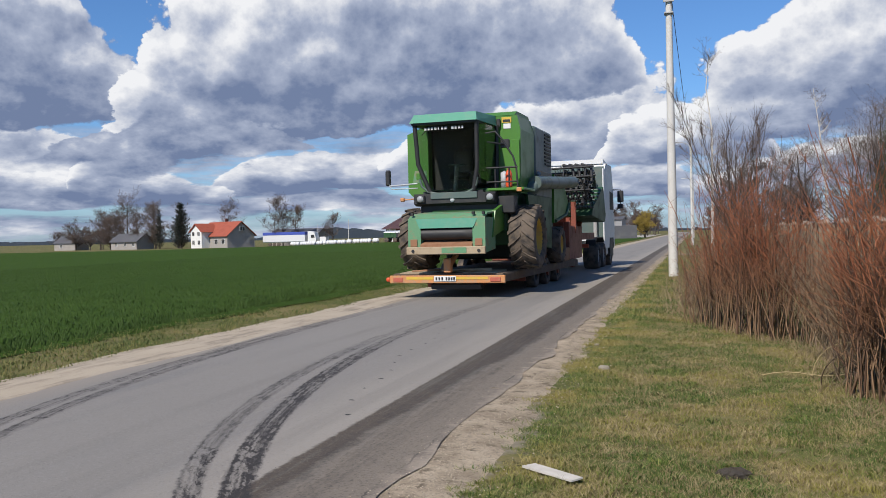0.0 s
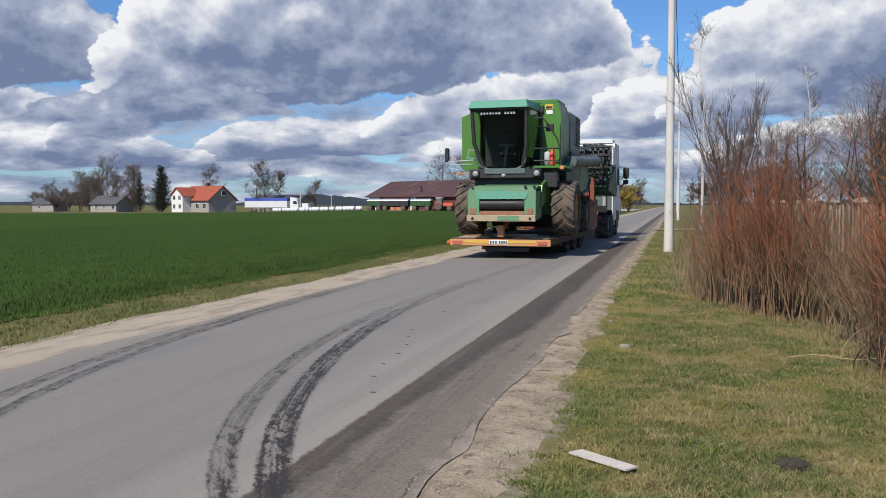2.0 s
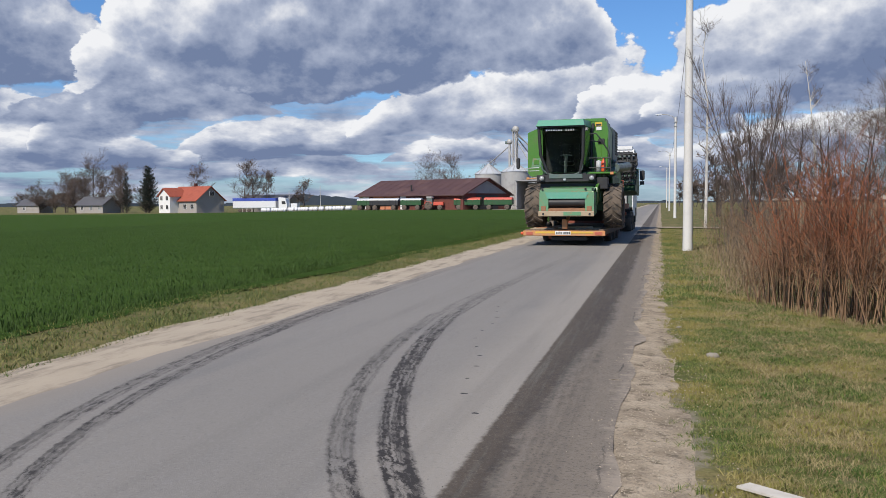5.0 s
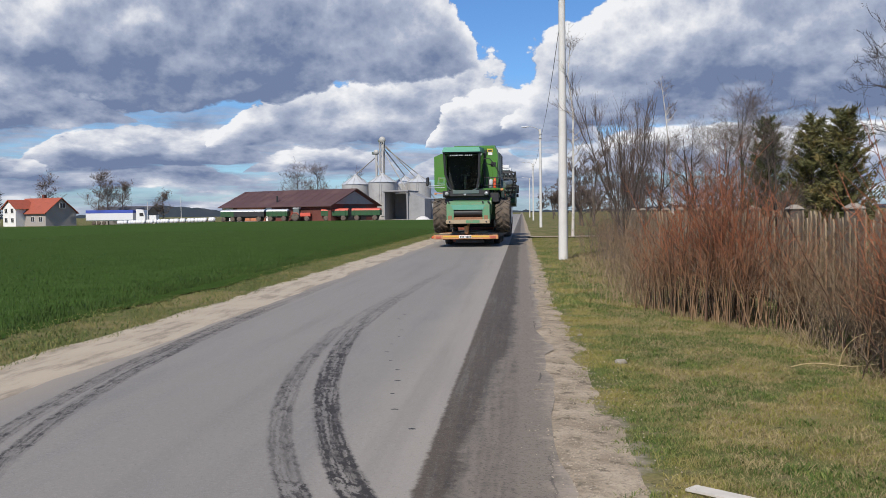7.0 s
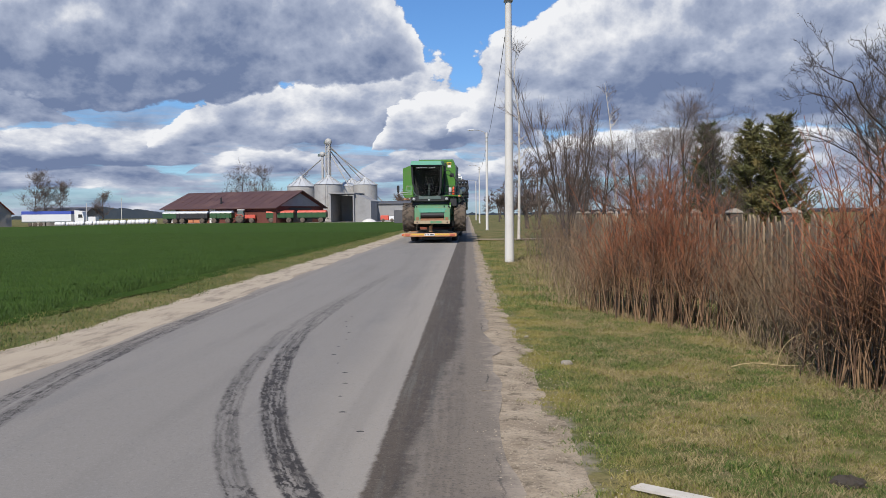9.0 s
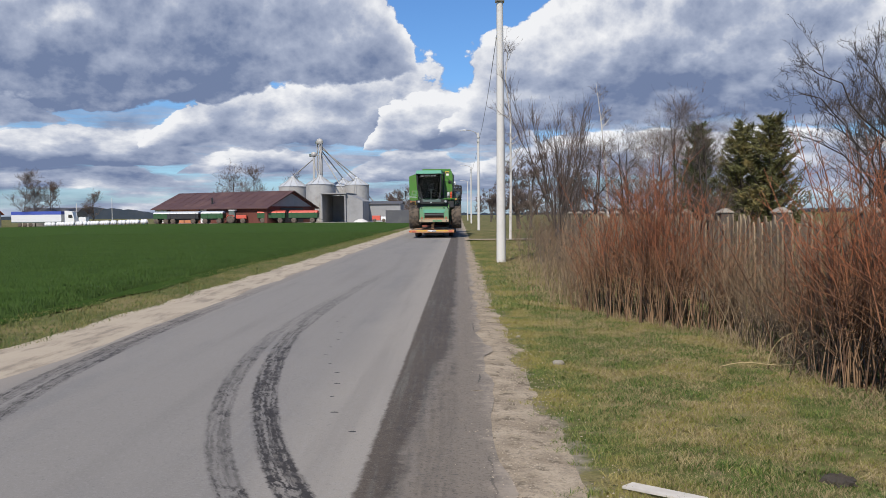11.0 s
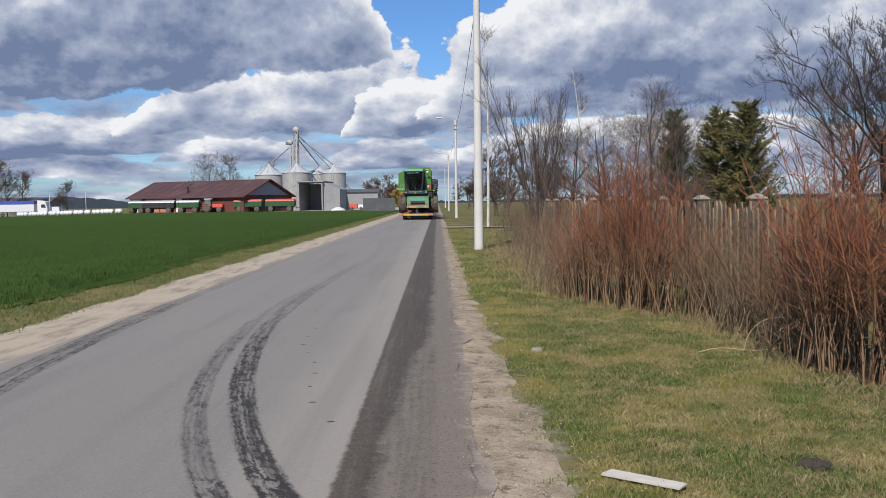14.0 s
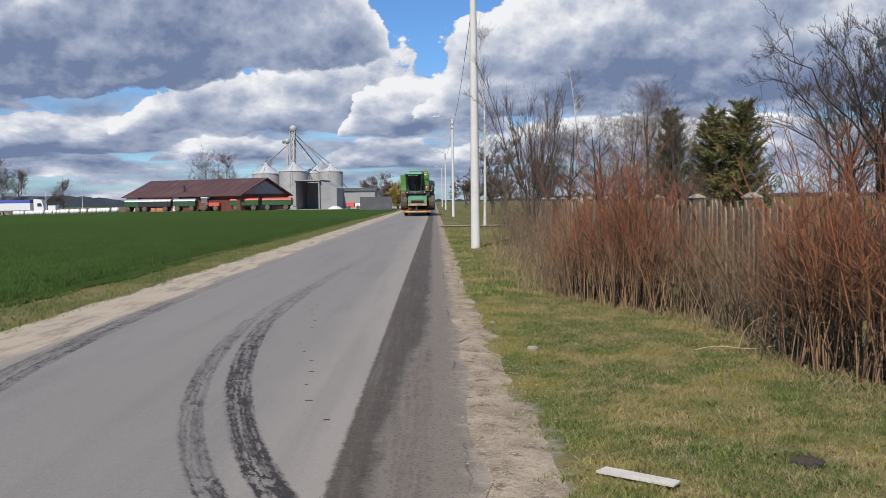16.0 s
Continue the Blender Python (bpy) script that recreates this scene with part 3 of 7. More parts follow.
def tyre_mud(ink, base, drop, start, fall, width, amount, fade, edge):
    """Mud left by one tyre that swung out on to the road: darkness along a curve that dies out ahead."""
    global lane
    run = n.math("EXPONENT", n.math("DIVIDE", n.math("SUBTRACT", start, ay), fall))
    drift = n.math("MULTIPLY_ADD", n.math("MAXIMUM", n.math("SUBTRACT", ay, 11.0), 0.0), edge, base)
    off = n.math("ADD", n.math("SUBTRACT", ax, n.math("MULTIPLY_ADD", run, drop, drift)), n.math("MULTIPLY", fine_waver, 0.35))
    side = n.math("ABSOLUTE", off)
    band = n.math("SUBTRACT", 1.0, n.steps(side, width * 0.42, width * 0.62))
    def along(kx, ky):
        c = n.tree.nodes.new("ShaderNodeCombineXYZ")
        n.put(c.inputs[0], n.math("MULTIPLY", off, kx))
        n.put(c.inputs[1], n.math("MULTIPLY", ay, ky))
        c.inputs[2].default_value = base
        return c.outputs[0]
    streak = n.steps(n.noise(1.0, 3.0, 0.6, along(26.0, 0.9)), 0.40, 0.60)
    blot = n.steps(n.noise(1.0, 5.0, 0.75, along(16.0, 6.0)), 0.47, 0.60)
    lug = n.steps(n.math("SINE", n.math("MULTIPLY_ADD", side, 26.0, n.math("MULTIPLY", ay, 42.0))), -0.2, 0.8)
    patch = n.steps(n.noise(1.0, 3.0, 0.6, along(2.0, 0.7)), 0.38, 0.62)
    tex = n.math("MULTIPLY", n.math("MULTIPLY_ADD", streak, 0.40, 0.10), n.math("MULTIPLY_ADD", lug, 0.2, 0.9))
    tex = n.math("ADD", tex, n.math("MULTIPLY", blot, n.math("MULTIPLY_ADD", patch, 0.55, 0.12)))
    gone = n.math("MULTIPLY", n.math("MULTIPLY_ADD", n.steps(ay, fade * 0.25, fade * 0.55), -0.72, 1.0), n.math("SUBTRACT", 1.0, n.steps(ay, fade * 0.5, fade)))
    k = n.math("MULTIPLY", n.math("MULTIPLY", band, tex), n.math("MULTIPLY", gone, amount), clamp=True)
    lane = n.mix(k, lane, ink)


MUD = (0.030, 0.025, 0.021)
tyre_mud(MUD, -4.52, 1.20, 5.0, 3.1, 0.17, 1.05, 27.0, 0.052)
tyre_mud(MUD, -4.42, 1.44, 5.0, 3.9, 0.20, 1.9, 27.0, 0.045)
tyre_mud(MUD, -6.15, 0.93, 4.56, 2.7, 0.17, 1.1, 34.0, 0.0)
tyre_mud(MUD, -6.02, 1.13, 4.43, 2.9, 0.15, 1.3, 34.0, 0.0)
tyre_mud(MUD, -2.25, 0.02, 5.0, 9.0, 0.40, 0.5, 60.0, 0.0)
M["asphalt"] = n.colour(lane).bump(n.math("ADD", n.math("MULTIPLY", grit, 0.6), n.noise(45, 4.0)), 0.35, 0.006).rough(n.math("MULTIPLY_ADD", grit, 0.2, 0.7)).mat

n = Nodes("gravel_yard", 0.95)
M["yard"] = n.colour(n.mix(n.noise(0.3, 6.0), (0.30, 0.27, 0.24), (0.42, 0.39, 0.35))).mat

# near ground with real unevenness, inside one sheet that reaches the horizon
def far_dip(x, y):
    """The land falls a little towards the far houses."""
    return -0.75 * np.clip((-x - 62) / 40, 0, 1) * np.clip((y - 90) / 75, 0, 1)


def ground_height(x, y):
    bank = np.clip((x + 1.4) / 2.2, 0, 1)
    left = np.clip((-7.3 - x) / 1.2, 0, 1)
    far = np.clip((90 - np.abs(y)) / 60, 0, 1)
    return -0.035 + far_dip(x, y) + far * (bank * (-0.015 + 0.025 * smooth_noise(x, y, 2.4, 3)) + left * (0.03 + 0.03 * smooth_noise(x, y, 3.1, 4)))


gxs = np.concatenate([[-3500, -1500, -600, -250, -160, -120, -102, -85, -70, -62, -45, -35], np.arange(-24, -7, 0.8), np.arange(-7, 9, 0.35), [10, 12, 15, 20, 30, 60, 150, 500, 1500, 3500]])
gys = np.concatenate([[-3500, -1200, -400, -120, -40, -15, -6], np.arange(-3, 30, 0.4), np.arange(30, 60, 1.5), [62, 70, 85, 90, 110, 130, 150, 165, 200, 300, 500, 900, 1800, 3800]])
GX, GY = np.meshgrid(gxs, gys)
idx = np.arange(GX.size).reshape(GX.shape)
ground = tagged(new("ground", raw_mesh("ground", np.stack([GX, GY, ground_height(GX, GY)], -1).reshape(-1, 3),
    np.stack([idx[:-1, :-1], idx[:-1, 1:], idx[1:, 1:], idx[1:, :-1]], -1).reshape(-1, 4), "soil", True)),
    "flat rough ground with patchy grass and soil", "ground", kind="structure")

ys = np.concatenate([np.arange(-30, 60, 0.3), np.arange(60, 420, 4.0)])
wav = lambda s, a, k: a * smooth_noise(ys * 0, ys, s, k)
road_r = -1.74 + wav(2.1, 0.09, 11) + wav(0.7, 0.05, 12)
road_l = -6.22 + wav(5.0, 0.08, 13)
road = strip("road", road_l, road_r, ys, 0.0, "asphalt", "worn grey country road with mud tracks and a dark mended edge", "road", cross=14, bulge=0.012)
grass_r = -1.47 + wav(3.3, 0.05, 14) + wav(0.9, 0.11, 15) + 0.16 * np.exp(-((ys - 5.6) / 1.1) ** 2) - 0.10 * np.clip((ys - 10) / 5, 0, 1)
tagged(strip("shoulder_sand", road_r - 0.3, grass_r + 0.25, ys, -0.004, "sand", "strip of pale sandy gravel along the road edge", "shoulder", cross=12, rough=0.007, drop_r=0.06), "", "")
sand_l = -7.18 + wav(4.1, 0.12, 16) + wav(1.0, 0.04, 17)
tagged(strip("shoulder_pale", sand_l - 0.12, road_l + 0.42, ys, 0.006, "sand_pale", "wide pale sand shoulder beside the crop field", "shoulder", cross=16, rough=0.006, drop_l=0.03, drop_r=0.03), "", "")

FIELD_X, FIELD_Y = -8.35, 163.0
fy = np.concatenate([np.arange(-40, 60, 1.0), np.arange(60, FIELD_Y + 1, 5.0)])
fe = FIELD_X + 0.2 * smooth_noise(fy * 0, fy, 6.0, 21)
fxs = np.concatenate([[0], np.arange(1, 20, 1.0), [25, 35, 45, 53, 62, 70, 78, 86, 94, 110, 160, 260]])
FXX = fe[:, None] - fxs[None]
FYY = np.repeat(fy[:, None], len(fxs), 1) + 0.0 * FXX
FZ = np.where(fxs[None] > 0.5, 0.10, 0.0) + 0.015 * smooth_noise(FXX, FYY, 2.0, 22) + far_dip(FXX, FYY)
idx = np.arange(FXX.size).reshape(FXX.shape)
field = tagged(new("crop_field", raw_mesh("crop_field", np.stack([FXX, FYY, FZ], -1).reshape(-1, 3),
    np.stack([idx[:-1, :-1], idx[1:, :-1], idx[1:, 1:], idx[:-1, 1:]], -1).reshape(-1, 4), "crop", True)),
    "wide field of young dark green winter wheat", "field", kind="structure")
yard = strip("farmyard_ground", np.full(3, -62.0), np.full(3, -9.0), [164.0, 200.0, 250.0], 0.0, "yard", "pale gravel farmyard behind the crop field", "yard")


# ---- buildings far off ----
def gabled(name, label, m, length, width, eave, ridge, wall, roof, over=0.4, group="", thick=0.15):
    """A house body with its front wall along x from the origin, and a gabled roof whose ridge runs along x."""
    h = thing(name, label, "building", m, group)
    s = Shape().prism([(0, 0), (width, 0), (width, eave), (width / 2, ridge), (0, eave)], "x", 0, length)
    part("wall", s, wall, h)
    k = (ridge - eave) / (width / 2)
    for a, b in ((-over, width / 2), (width + over, width / 2)):
        za, zb = ridge - k * abs(a - width / 2) + 0.03, ridge + 0.03
        part("roof", Shape().prism([(a, za), (b, zb), (b, zb + thick), (a, za + thick)], "x", -over, length + over), roof, h)
    return h


def facade_window(h, x, z, w, t, y=-0.02, face="front", depth=None):
    """A window with a frame and a dark pane, on the front wall or on the right gable."""
    def lay(s, a0, a1, d0, d1, z0, z1):
        if face == "front":
            s.box(a0, a1, y - d1, y - d0, z0, z1)
        else:
            s.box(depth + d0, depth + d1, a0, a1, z0, z1)
        return s
    win = part("window", lay(Shape(), x, x + w, -0.05, 0.03, z, z + t), "white", h)
    part("pane", lay(Shape(), x + 0.08, x + w / 2 - 0.04, 0.03, 0.045, z + 0.08, z + t - 0.08), "black", win)
    part("pane", lay(Shape(), x + w / 2 + 0.04, x + w - 0.08, 0.03, 0.045, z + 0.08, z + t - 0.08), "black", win)


barn = gabled("barn", "long brick barn with a brown sheet-metal roof", pose(-66.3, 181.5, 0, 0, 0, -28), 30.5, 15, 3.1, 6.3, "brick", "roof_brown", 0.7)


# ---- the low loader, the combine harvester on it and the lorry in front ----
def wheel_on(thing_, x, y, z, r, w, rim, lugs=0, hub=0.55, tyre_mat="rubber"):
    """A wheel as a part: the rim, with its tyre under it; turns about x."""
    out = 1 if x > 0 else -1
    k = r * hub
    s = Shape().lathe([(0.02, out * w * 0.22), (k * 0.35, out * w * 0.25), (k * 0.4, out * w * 0.08), (k * 0.85, out * w * 0.05), (k, out * w * 0.4), (k * 1.04, out * w * 0.42), (k * 1.0, -out * w * 0.4), (0.02, -out * w * 0.38)], (0, 0, 0), "x", 28)
    for j in range(8):
        a = 2 * math.pi * j / 8
        s.rod([(out * w * 0.06, math.cos(a) * k * 0.55, math.sin(a) * k * 0.55), (out * w * 0.16, math.cos(a) * k * 0.55, math.sin(a) * k * 0.55)], 0.025 * r / 0.5, 6)
    rim_ob = part("wheel", s, rim, thing_, at=pose(x, y, z))
    h = w / 2
    t = Shape().lathe([(k, -h * 0.8), (k * 1.15, -h), (r * 0.86, -h), (r * 0.94, -h * 0.88), (r * 0.96, 0), (r * 0.94, h * 0.88), (r * 0.86, h), (k * 1.15, h), (k, h * 0.8), (k * 0.98, 0), (k, -h * 0.8)], (0, 0, 0), "x", 40)
    for j in range(lugs):
        for side in (-1, 1):
            a0 = 2 * math.pi * (j + (0.5 if side > 0 else 0)) / lugs
            p = []
            for u, d in ((0.03, 0.30), (0.5, 0.14), (1.0, 0.0)):
                for e in (0, 0.105):
                    for rr in (0.93, 1.0 if u < 0.9 else 0.985):
                        a = a0 - d + e
                        p.append((side * h * u, math.cos(a) * r * rr, math.sin(a) * r * rr))
            f = []
            for q in (0, 4):
                f += [(q + 1, q + 3, q + 7, q + 5), (q, q + 1, q + 5, q + 4), (q + 2, q + 6, q + 7, q + 3)]
            f += [(0, 2, 3, 1), (8, 9, 11, 10)]
            t.add(p, f)
    part("tyre", t, tyre_mat, rim_ob)
    return rim_ob


def low_loader():
    t = thing("low_loader_trailer", "low-loader trailer with a red frame and an orange rear board", "trailer")
    part("deck", Shape().box(-1.3, 1.3, 0.08, 9.4, 0.46, 0.56, 0.01), "deck_mud", t, "muddy steel loading deck")
    for x in (-1.31, 1.25):
        part("side_rail", Shape().box(x, x + 0.06, 0.1, 9.4, 0.36, 0.54, 0.01), "deck_mud", t)
    for x in (-0.55, 0.43):
        part("beam", Shape().box(x, x + 0.12, 0.3, 9.3, 0.24, 0.455), "red_frame", t)
    board = part("rear_board", Shape().box(-1.365, 1.365, 0.0, 0.075, 0.345, 0.52, 0.012), "orange", t, "scuffed orange rear marker board")
    part("stripe", Shape().box(-0.95, -0.30, -0.006, 0.004, 0.43, 0.49), "yellow", board)
    part("stripe", Shape().box(0.22, 0.98, -0.006, 0.004, 0.43, 0.49), "yellow", board)
    for x in (-1.27, 1.03):
        part("tail_light", Shape().box(x, x + 0.24, -0.018, 0.002, 0.375, 0.475, 0.008), "red", board, "red tail light cluster")
    part("side_marker", Shape().lathe([(0.001, -0.03), (0.05, -0.03), (0.05, 0.03), (0.001, 0.03)], (-1.40, 0.03, 0.43), "y", 14), "orange_bottle", board)
    plate = part("number_plate", Shape().box(-0.28, 0.24, -0.02, 0.002, 0.385, 0.505, 0.006), "white", board, "white number plate with dark bars")
    for k, x in enumerate((-0.24, -0.17, -0.10, 0.0, 0.06, 0.12, 0.18)):
        part("plate_bar", Shape().box(x, x + 0.04, -0.024, -0.018, 0.41, 0.48), "black", plate)
    part("rear_bumper", Shape().box(-0.45, 0.75, 0.25, 0.4, 0.19, 0.32, 0.02), "black", t)
    for x in (-1.15, 0.35):
        part("ramp_plate", Shape().prism([(0.12, 0.56), (1.0, 0.56), (1.0, 0.60), (0.12, 0.575)], "x", x, x + 0.8), "ochre", t)
    for y in (2.4, 3.8, 5.1, 6.5):
        part("cross_member", Shape().box(-1.24, 1.24, y, y + 0.1, 0.25, 0.40), "red_frame", t)
    for y in (3.6, 5.0, 6.4):
        part("axle", Shape().rod([(-1.0, y, 0.38), (1.0, y, 0.38)], 0.06, 10), "black", t)
    gn = part("gooseneck", Shape().prism([(9.2, 0.30), (9.55, 0.30), (9.9, 1.15), (13.6, 1.15), (13.6, 1.38), (9.6, 1.38), (9.2, 0.62)], "x", -1.2, 1.2), "red_frame", t)
    part("neck_box", Shape().box(-1.22, 1.22, 8.5, 10.8, 0.56, 1.62, 0.03), "red_frame", t, "dull red steel box before the gooseneck")
    part("bulkhead", Shape().box(-1.25, 1.25, 8.3, 8.5, 0.56, 1.75, 0.02), "red_frame", t, "tall red steel bulkhead")
    for x in (-1.1, -0.4, 0.3, 1.0):
        part("bulkhead_rib", Shape().box(x, x + 0.08, 8.24, 8.3, 0.58, 1.74), "red_frame", t)
    for x in (-1.0, 0.85):
        part("prop", Shape().box(x, x + 0.15, 9.9, 10.05, 1.38, 1.9), "red_frame", t)
    part("tool_box", Shape().box(0.7, 1.28, 7.2, 8.2, 0.56, 0.95, 0.02), "rust", t, "rusty tool box on the deck")
    part("drawbar", Shape().rod([(-0.25, 0.45, 0.60), (0.9, 0.6, 0.62)], 0.04, 8), "ochre", t)
    part("chain", Shape().rod([(-1.0, 0.5, 0.59), (-0.4, 0.7, 0.62), (0.1, 0.55, 0.60), (0.5, 0.75, 0.62)], 0.025, 6), "rust", t)
    rolling = []
    for y in (3.6, 5.0, 6.4):
        for x in (-1.12, 1.12):
            rolling.append((wheel_on(t, x, y, 0.38, 0.38, 0.28, "black", 0), (x, y, 0.38), 0.38))
    return t, rolling


def combine():
    c = thing("combine_harvester", "green combine harvester with a dark glass cab, riding on the trailer", "harvester")
    D = 0.58                                     # top of the deck and its boards
    # wheels
    for x in (-1.20, 1.50):
        wheel_on(c, x, 1.70, D + 0.755, 0.77, 0.62, "rim", lugs=17, hub=0.56)
    for x in (-1.15, 1.35):
        wheel_on(c, x, 5.75, D + 0.505, 0.52, 0.38, "rim", lugs=13, hub=0.5)
    part("front_axle", Shape().box(-0.95, 1.2, 1.5, 1.9, 1.15, 1.55, 0.03), "dark_shaded_green", c)
    part("rear_axle", Shape().box(-1.0, 1.2, 5.65, 5.85, 1.0, 1.2, 0.02), "dark_shaded_green", c)
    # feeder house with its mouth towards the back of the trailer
    feeder = part("feeder_house", Shape().loft([(-0.62, -0.05, 1.22), (0.90, -0.05, 1.22), (0.90, -0.05, 1.78), (-0.62, -0.05, 1.78)], [(-0.6, 2.0, 1.55), (0.85, 2.0, 1.55), (0.85, 2.0, 2.2), (-0.6, 2.0, 2.2)]), "dark_shaded_green", c)
    part("top_plate", Shape().prism([(-0.30, 1.80), (-0.10, 1.90), (0.75, 1.96), (0.75, 1.93), (-0.10, 1.86), (-0.30, 1.76)], "x", -0.75, 1.02), "green_pale", feeder, "sun-faded green cover plate")
    part("front_plate", Shape().loft([(-0.48, -0.34, 1.58), (0.76, -0.34, 1.58), (0.86, -0.31, 1.79), (-0.58, -0.31, 1.79)], [(-0.48, -0.29, 1.58), (0.76, -0.29, 1.58), (0.86, -0.26, 1.79), (-0.58, -0.26, 1.79)]), "teal", feeder)
    for a, b in ((-0.76, -0.46), (0.74, 1.03)):
        part("cheek", Shape().prism([(-0.33, 1.02), (0.5, 1.10), (0.5, 1.80), (-0.31, 1.80)], "x", a, b), "green_pale", feeder)
    for x in (-0.70, 0.80):
        part("rust_patch", Shape().box(x, x + 0.16, -0.345, -0.325, 1.18, 1.34, 0.004), "rust", feeder)
    part("roller", Shape().rod([(-0.45, -0.2, 1.45), (0.73, -0.2, 1.45)], 0.13, 18), "black", feeder, "dark feeder drum")
    part("mouth", Shape().box(-0.46, 0.74, -0.12, 0.1, 1.2, 1.6), "black", feeder)
    part("lip", Shape().prism([(-0.36, 1.22), (-0.12, 1.30), (-0.12, 1.24), (-0.36, 1.16)], "x", -0.46, 0.74), "rust", feeder)
    bar = part("cross_bar", Shape().box(-0.78, 1.04, -0.40, -0.30, 1.00, 1.17, 0.012), "ochre", feeder, "scratched front bar, ochre and green")
    part("bar_paint", Shape().box(0.05, 0.62, -0.408, -0.398, 1.03, 1.15), "green_pale", bar)
    for x in (-0.62, 0.90):
        part("bolt", Shape().rod([(x, -0.42, 1.08), (x, -0.39, 1.08)], 0.035, 10), "black", bar)
    for x in (-0.7, 0.72, 0.95):
        part("hook", Shape().box(x, x + 0.06, -0.30, -0.22, 1.86, 1.93, 0.008), "black", feeder)
    part("hydraulic_ram", Shape().rod([(0.05, 0.1, 0.72), (0.12, 0.9, 1.2)], 0.06, 12), "orange", c, "orange hydraulic ram under the feeder")
    part("ram_block", Shape().box(-0.05, 0.12, -0.02, 0.15, D, 0.90, 0.02), "orange", c)
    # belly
    part("belly", Shape().box(-0.92, 1.15, 1.2, 6.4, 1.45, 2.5, 0.05), "dark_shaded_green", c)
    part("under_cab", Shape().box(-0.95, 1.35, 1.05, 1.35, 1.9, 2.3, 0.02), "black", c)
    part("wing_plate", Shape().prism([(0.2, 1.35), (1.3, 1.55), (1.3, 2.15), (0.45, 1.95)], "x", 0.98, 1.06), "green", c)
    # black block added below the belly in place of the deep shadow there
    part("sieve_box", Shape().box(-0.8, 1.05, 2.4, 6.1, 0.80, 1.46, 0.04), "black", c, "sieve box under the body, black to stand in for the shadow")
    # cab platform with lamps
    plat = part("cab_platform", Shape().prism([(0.86, 2.17), (1.0, 2.12), (2.3, 2.12), (2.3, 2.42), (0.86, 2.40)], "x", -1.05, 0.95), "black", c, "black platform under the cab")
    part("sill", Shape().box(-0.62, 0.52, 0.83, 0.87, 2.27, 2.42, 0.01), "grey_panel", plat)
    for x in (-0.98, 0.72):
        lamp = part("headlight", Shape().box(x, x + 0.22, 0.80, 0.87, 2.19, 2.37, 0.02), "black", plat, "square headlight")
        part("lens", Shape().lathe([(0.001, -0.015), (0.075, -0.008), (0.08, 0.01)], (x + 0.11, 0.80, 2.28), "y", 18), "lamp_glass", lamp)
    part("badge", Shape().lathe([(0.001, -0.01), (0.05, -0.01), (0.055, 0.01)], (-0.09, 0.85, 2.24), "y", 12), "silver", plat)
    # cab
    glass = Nodes("tinted_cab_glass", 0.06, 0.0, 0.5)
    glass.bsdf.inputs["Transmission Weight"].default_value = 1.0
    glass.bsdf.inputs["IOR"].default_value = 1.25
    M["cab_glass"] = glass.colour((0.55, 0.60, 0.58)).mat
    cab = part("cab", Shape().loft([(-0.95, 2.05, 2.42), (0.66, 2.05, 2.42), (0.68, 2.05, 4.06), (-1.0, 2.05, 4.06)], [(-0.95, 2.12, 2.42), (0.66, 2.12, 2.42), (0.68, 2.12, 4.06), (-1.0, 2.12, 4.06)]), "black", c, "dark tinted glass cab with black posts")
    for pts in ([(-0.66, 0.92, 2.45), (-0.92, 0.86, 3.1), (-0.97, 0.80, 4.05)], [(0.42, 0.92, 2.45), (0.53, 0.86, 3.0), (0.55, 0.80, 4.05)], [(-0.97, 2.08, 2.42), (-1.0, 2.08, 4.06)], [(0.66, 2.08, 2.42), (0.68, 2.08, 4.06)]):
        part("post", Shape().rod(pts, 0.055, 8), "black", cab)
    low = [(-0.90, 0.885, 2.75), (-0.85, 0.89, 2.58), (-0.70, 0.90, 2.45), (-0.45, 0.905, 2.39), (-0.1, 0.91, 2.37), (0.20, 0.905, 2.39), (0.37, 0.90, 2.45), (0.49, 0.89, 2.58), (0.52, 0.885, 2.75)]
    part("windscreen_trim", Shape().rod(low, 0.028, 8), "grey_panel", cab, "grey curved rubber trim")
    face = [(-0.94, 0.80, 4.04), (0.53, 0.80, 4.04)] + [(x, y + 0.005, z) for x, y, z in reversed(low)]
    ws = part("windscreen", Shape().loft(face, [(x, y + 0.012, z) for x, y, z in face]), "cab_glass", cab, "large curved tinted windscreen")
    for k in range(12):
        w = (0.05, 0.045, 0.04, 0.05, 0.03, 0.05, 0.05, 0.0, 0.055, 0.045, 0.05, 0.04)[k]
        if w:
            x = -0.72 + k * 0.083
            part("banner_bar", Shape().box(x, x + w, 0.792, 0.800, 3.885, 3.945), "white", ws)
    part("side_window", Shape().loft([(0.53, 0.92, 2.75), (0.65, 2.05, 2.6), (0.67, 2.05, 4.03), (0.54, 0.84, 4.03)], [(0.542, 0.92, 2.75), (0.662, 2.05, 2.6), (0.682, 2.05, 4.03), (0.552, 0.84, 4.03)]), "cab_glass", cab)
    part("wiper", Shape().rod([(-0.80, 0.83, 3.78), (-0.62, 0.79, 3.96), (-0.30, 0.79, 3.97)], 0.012, 5), "black", cab)
    part("seat", Shape().box(-0.35, 0.15, 1.35, 1.85, 2.75, 2.9, 0.05).box(-0.33, 0.13, 1.75, 1.9, 2.9, 3.5, 0.05), "black", cab, "dark driver's seat")
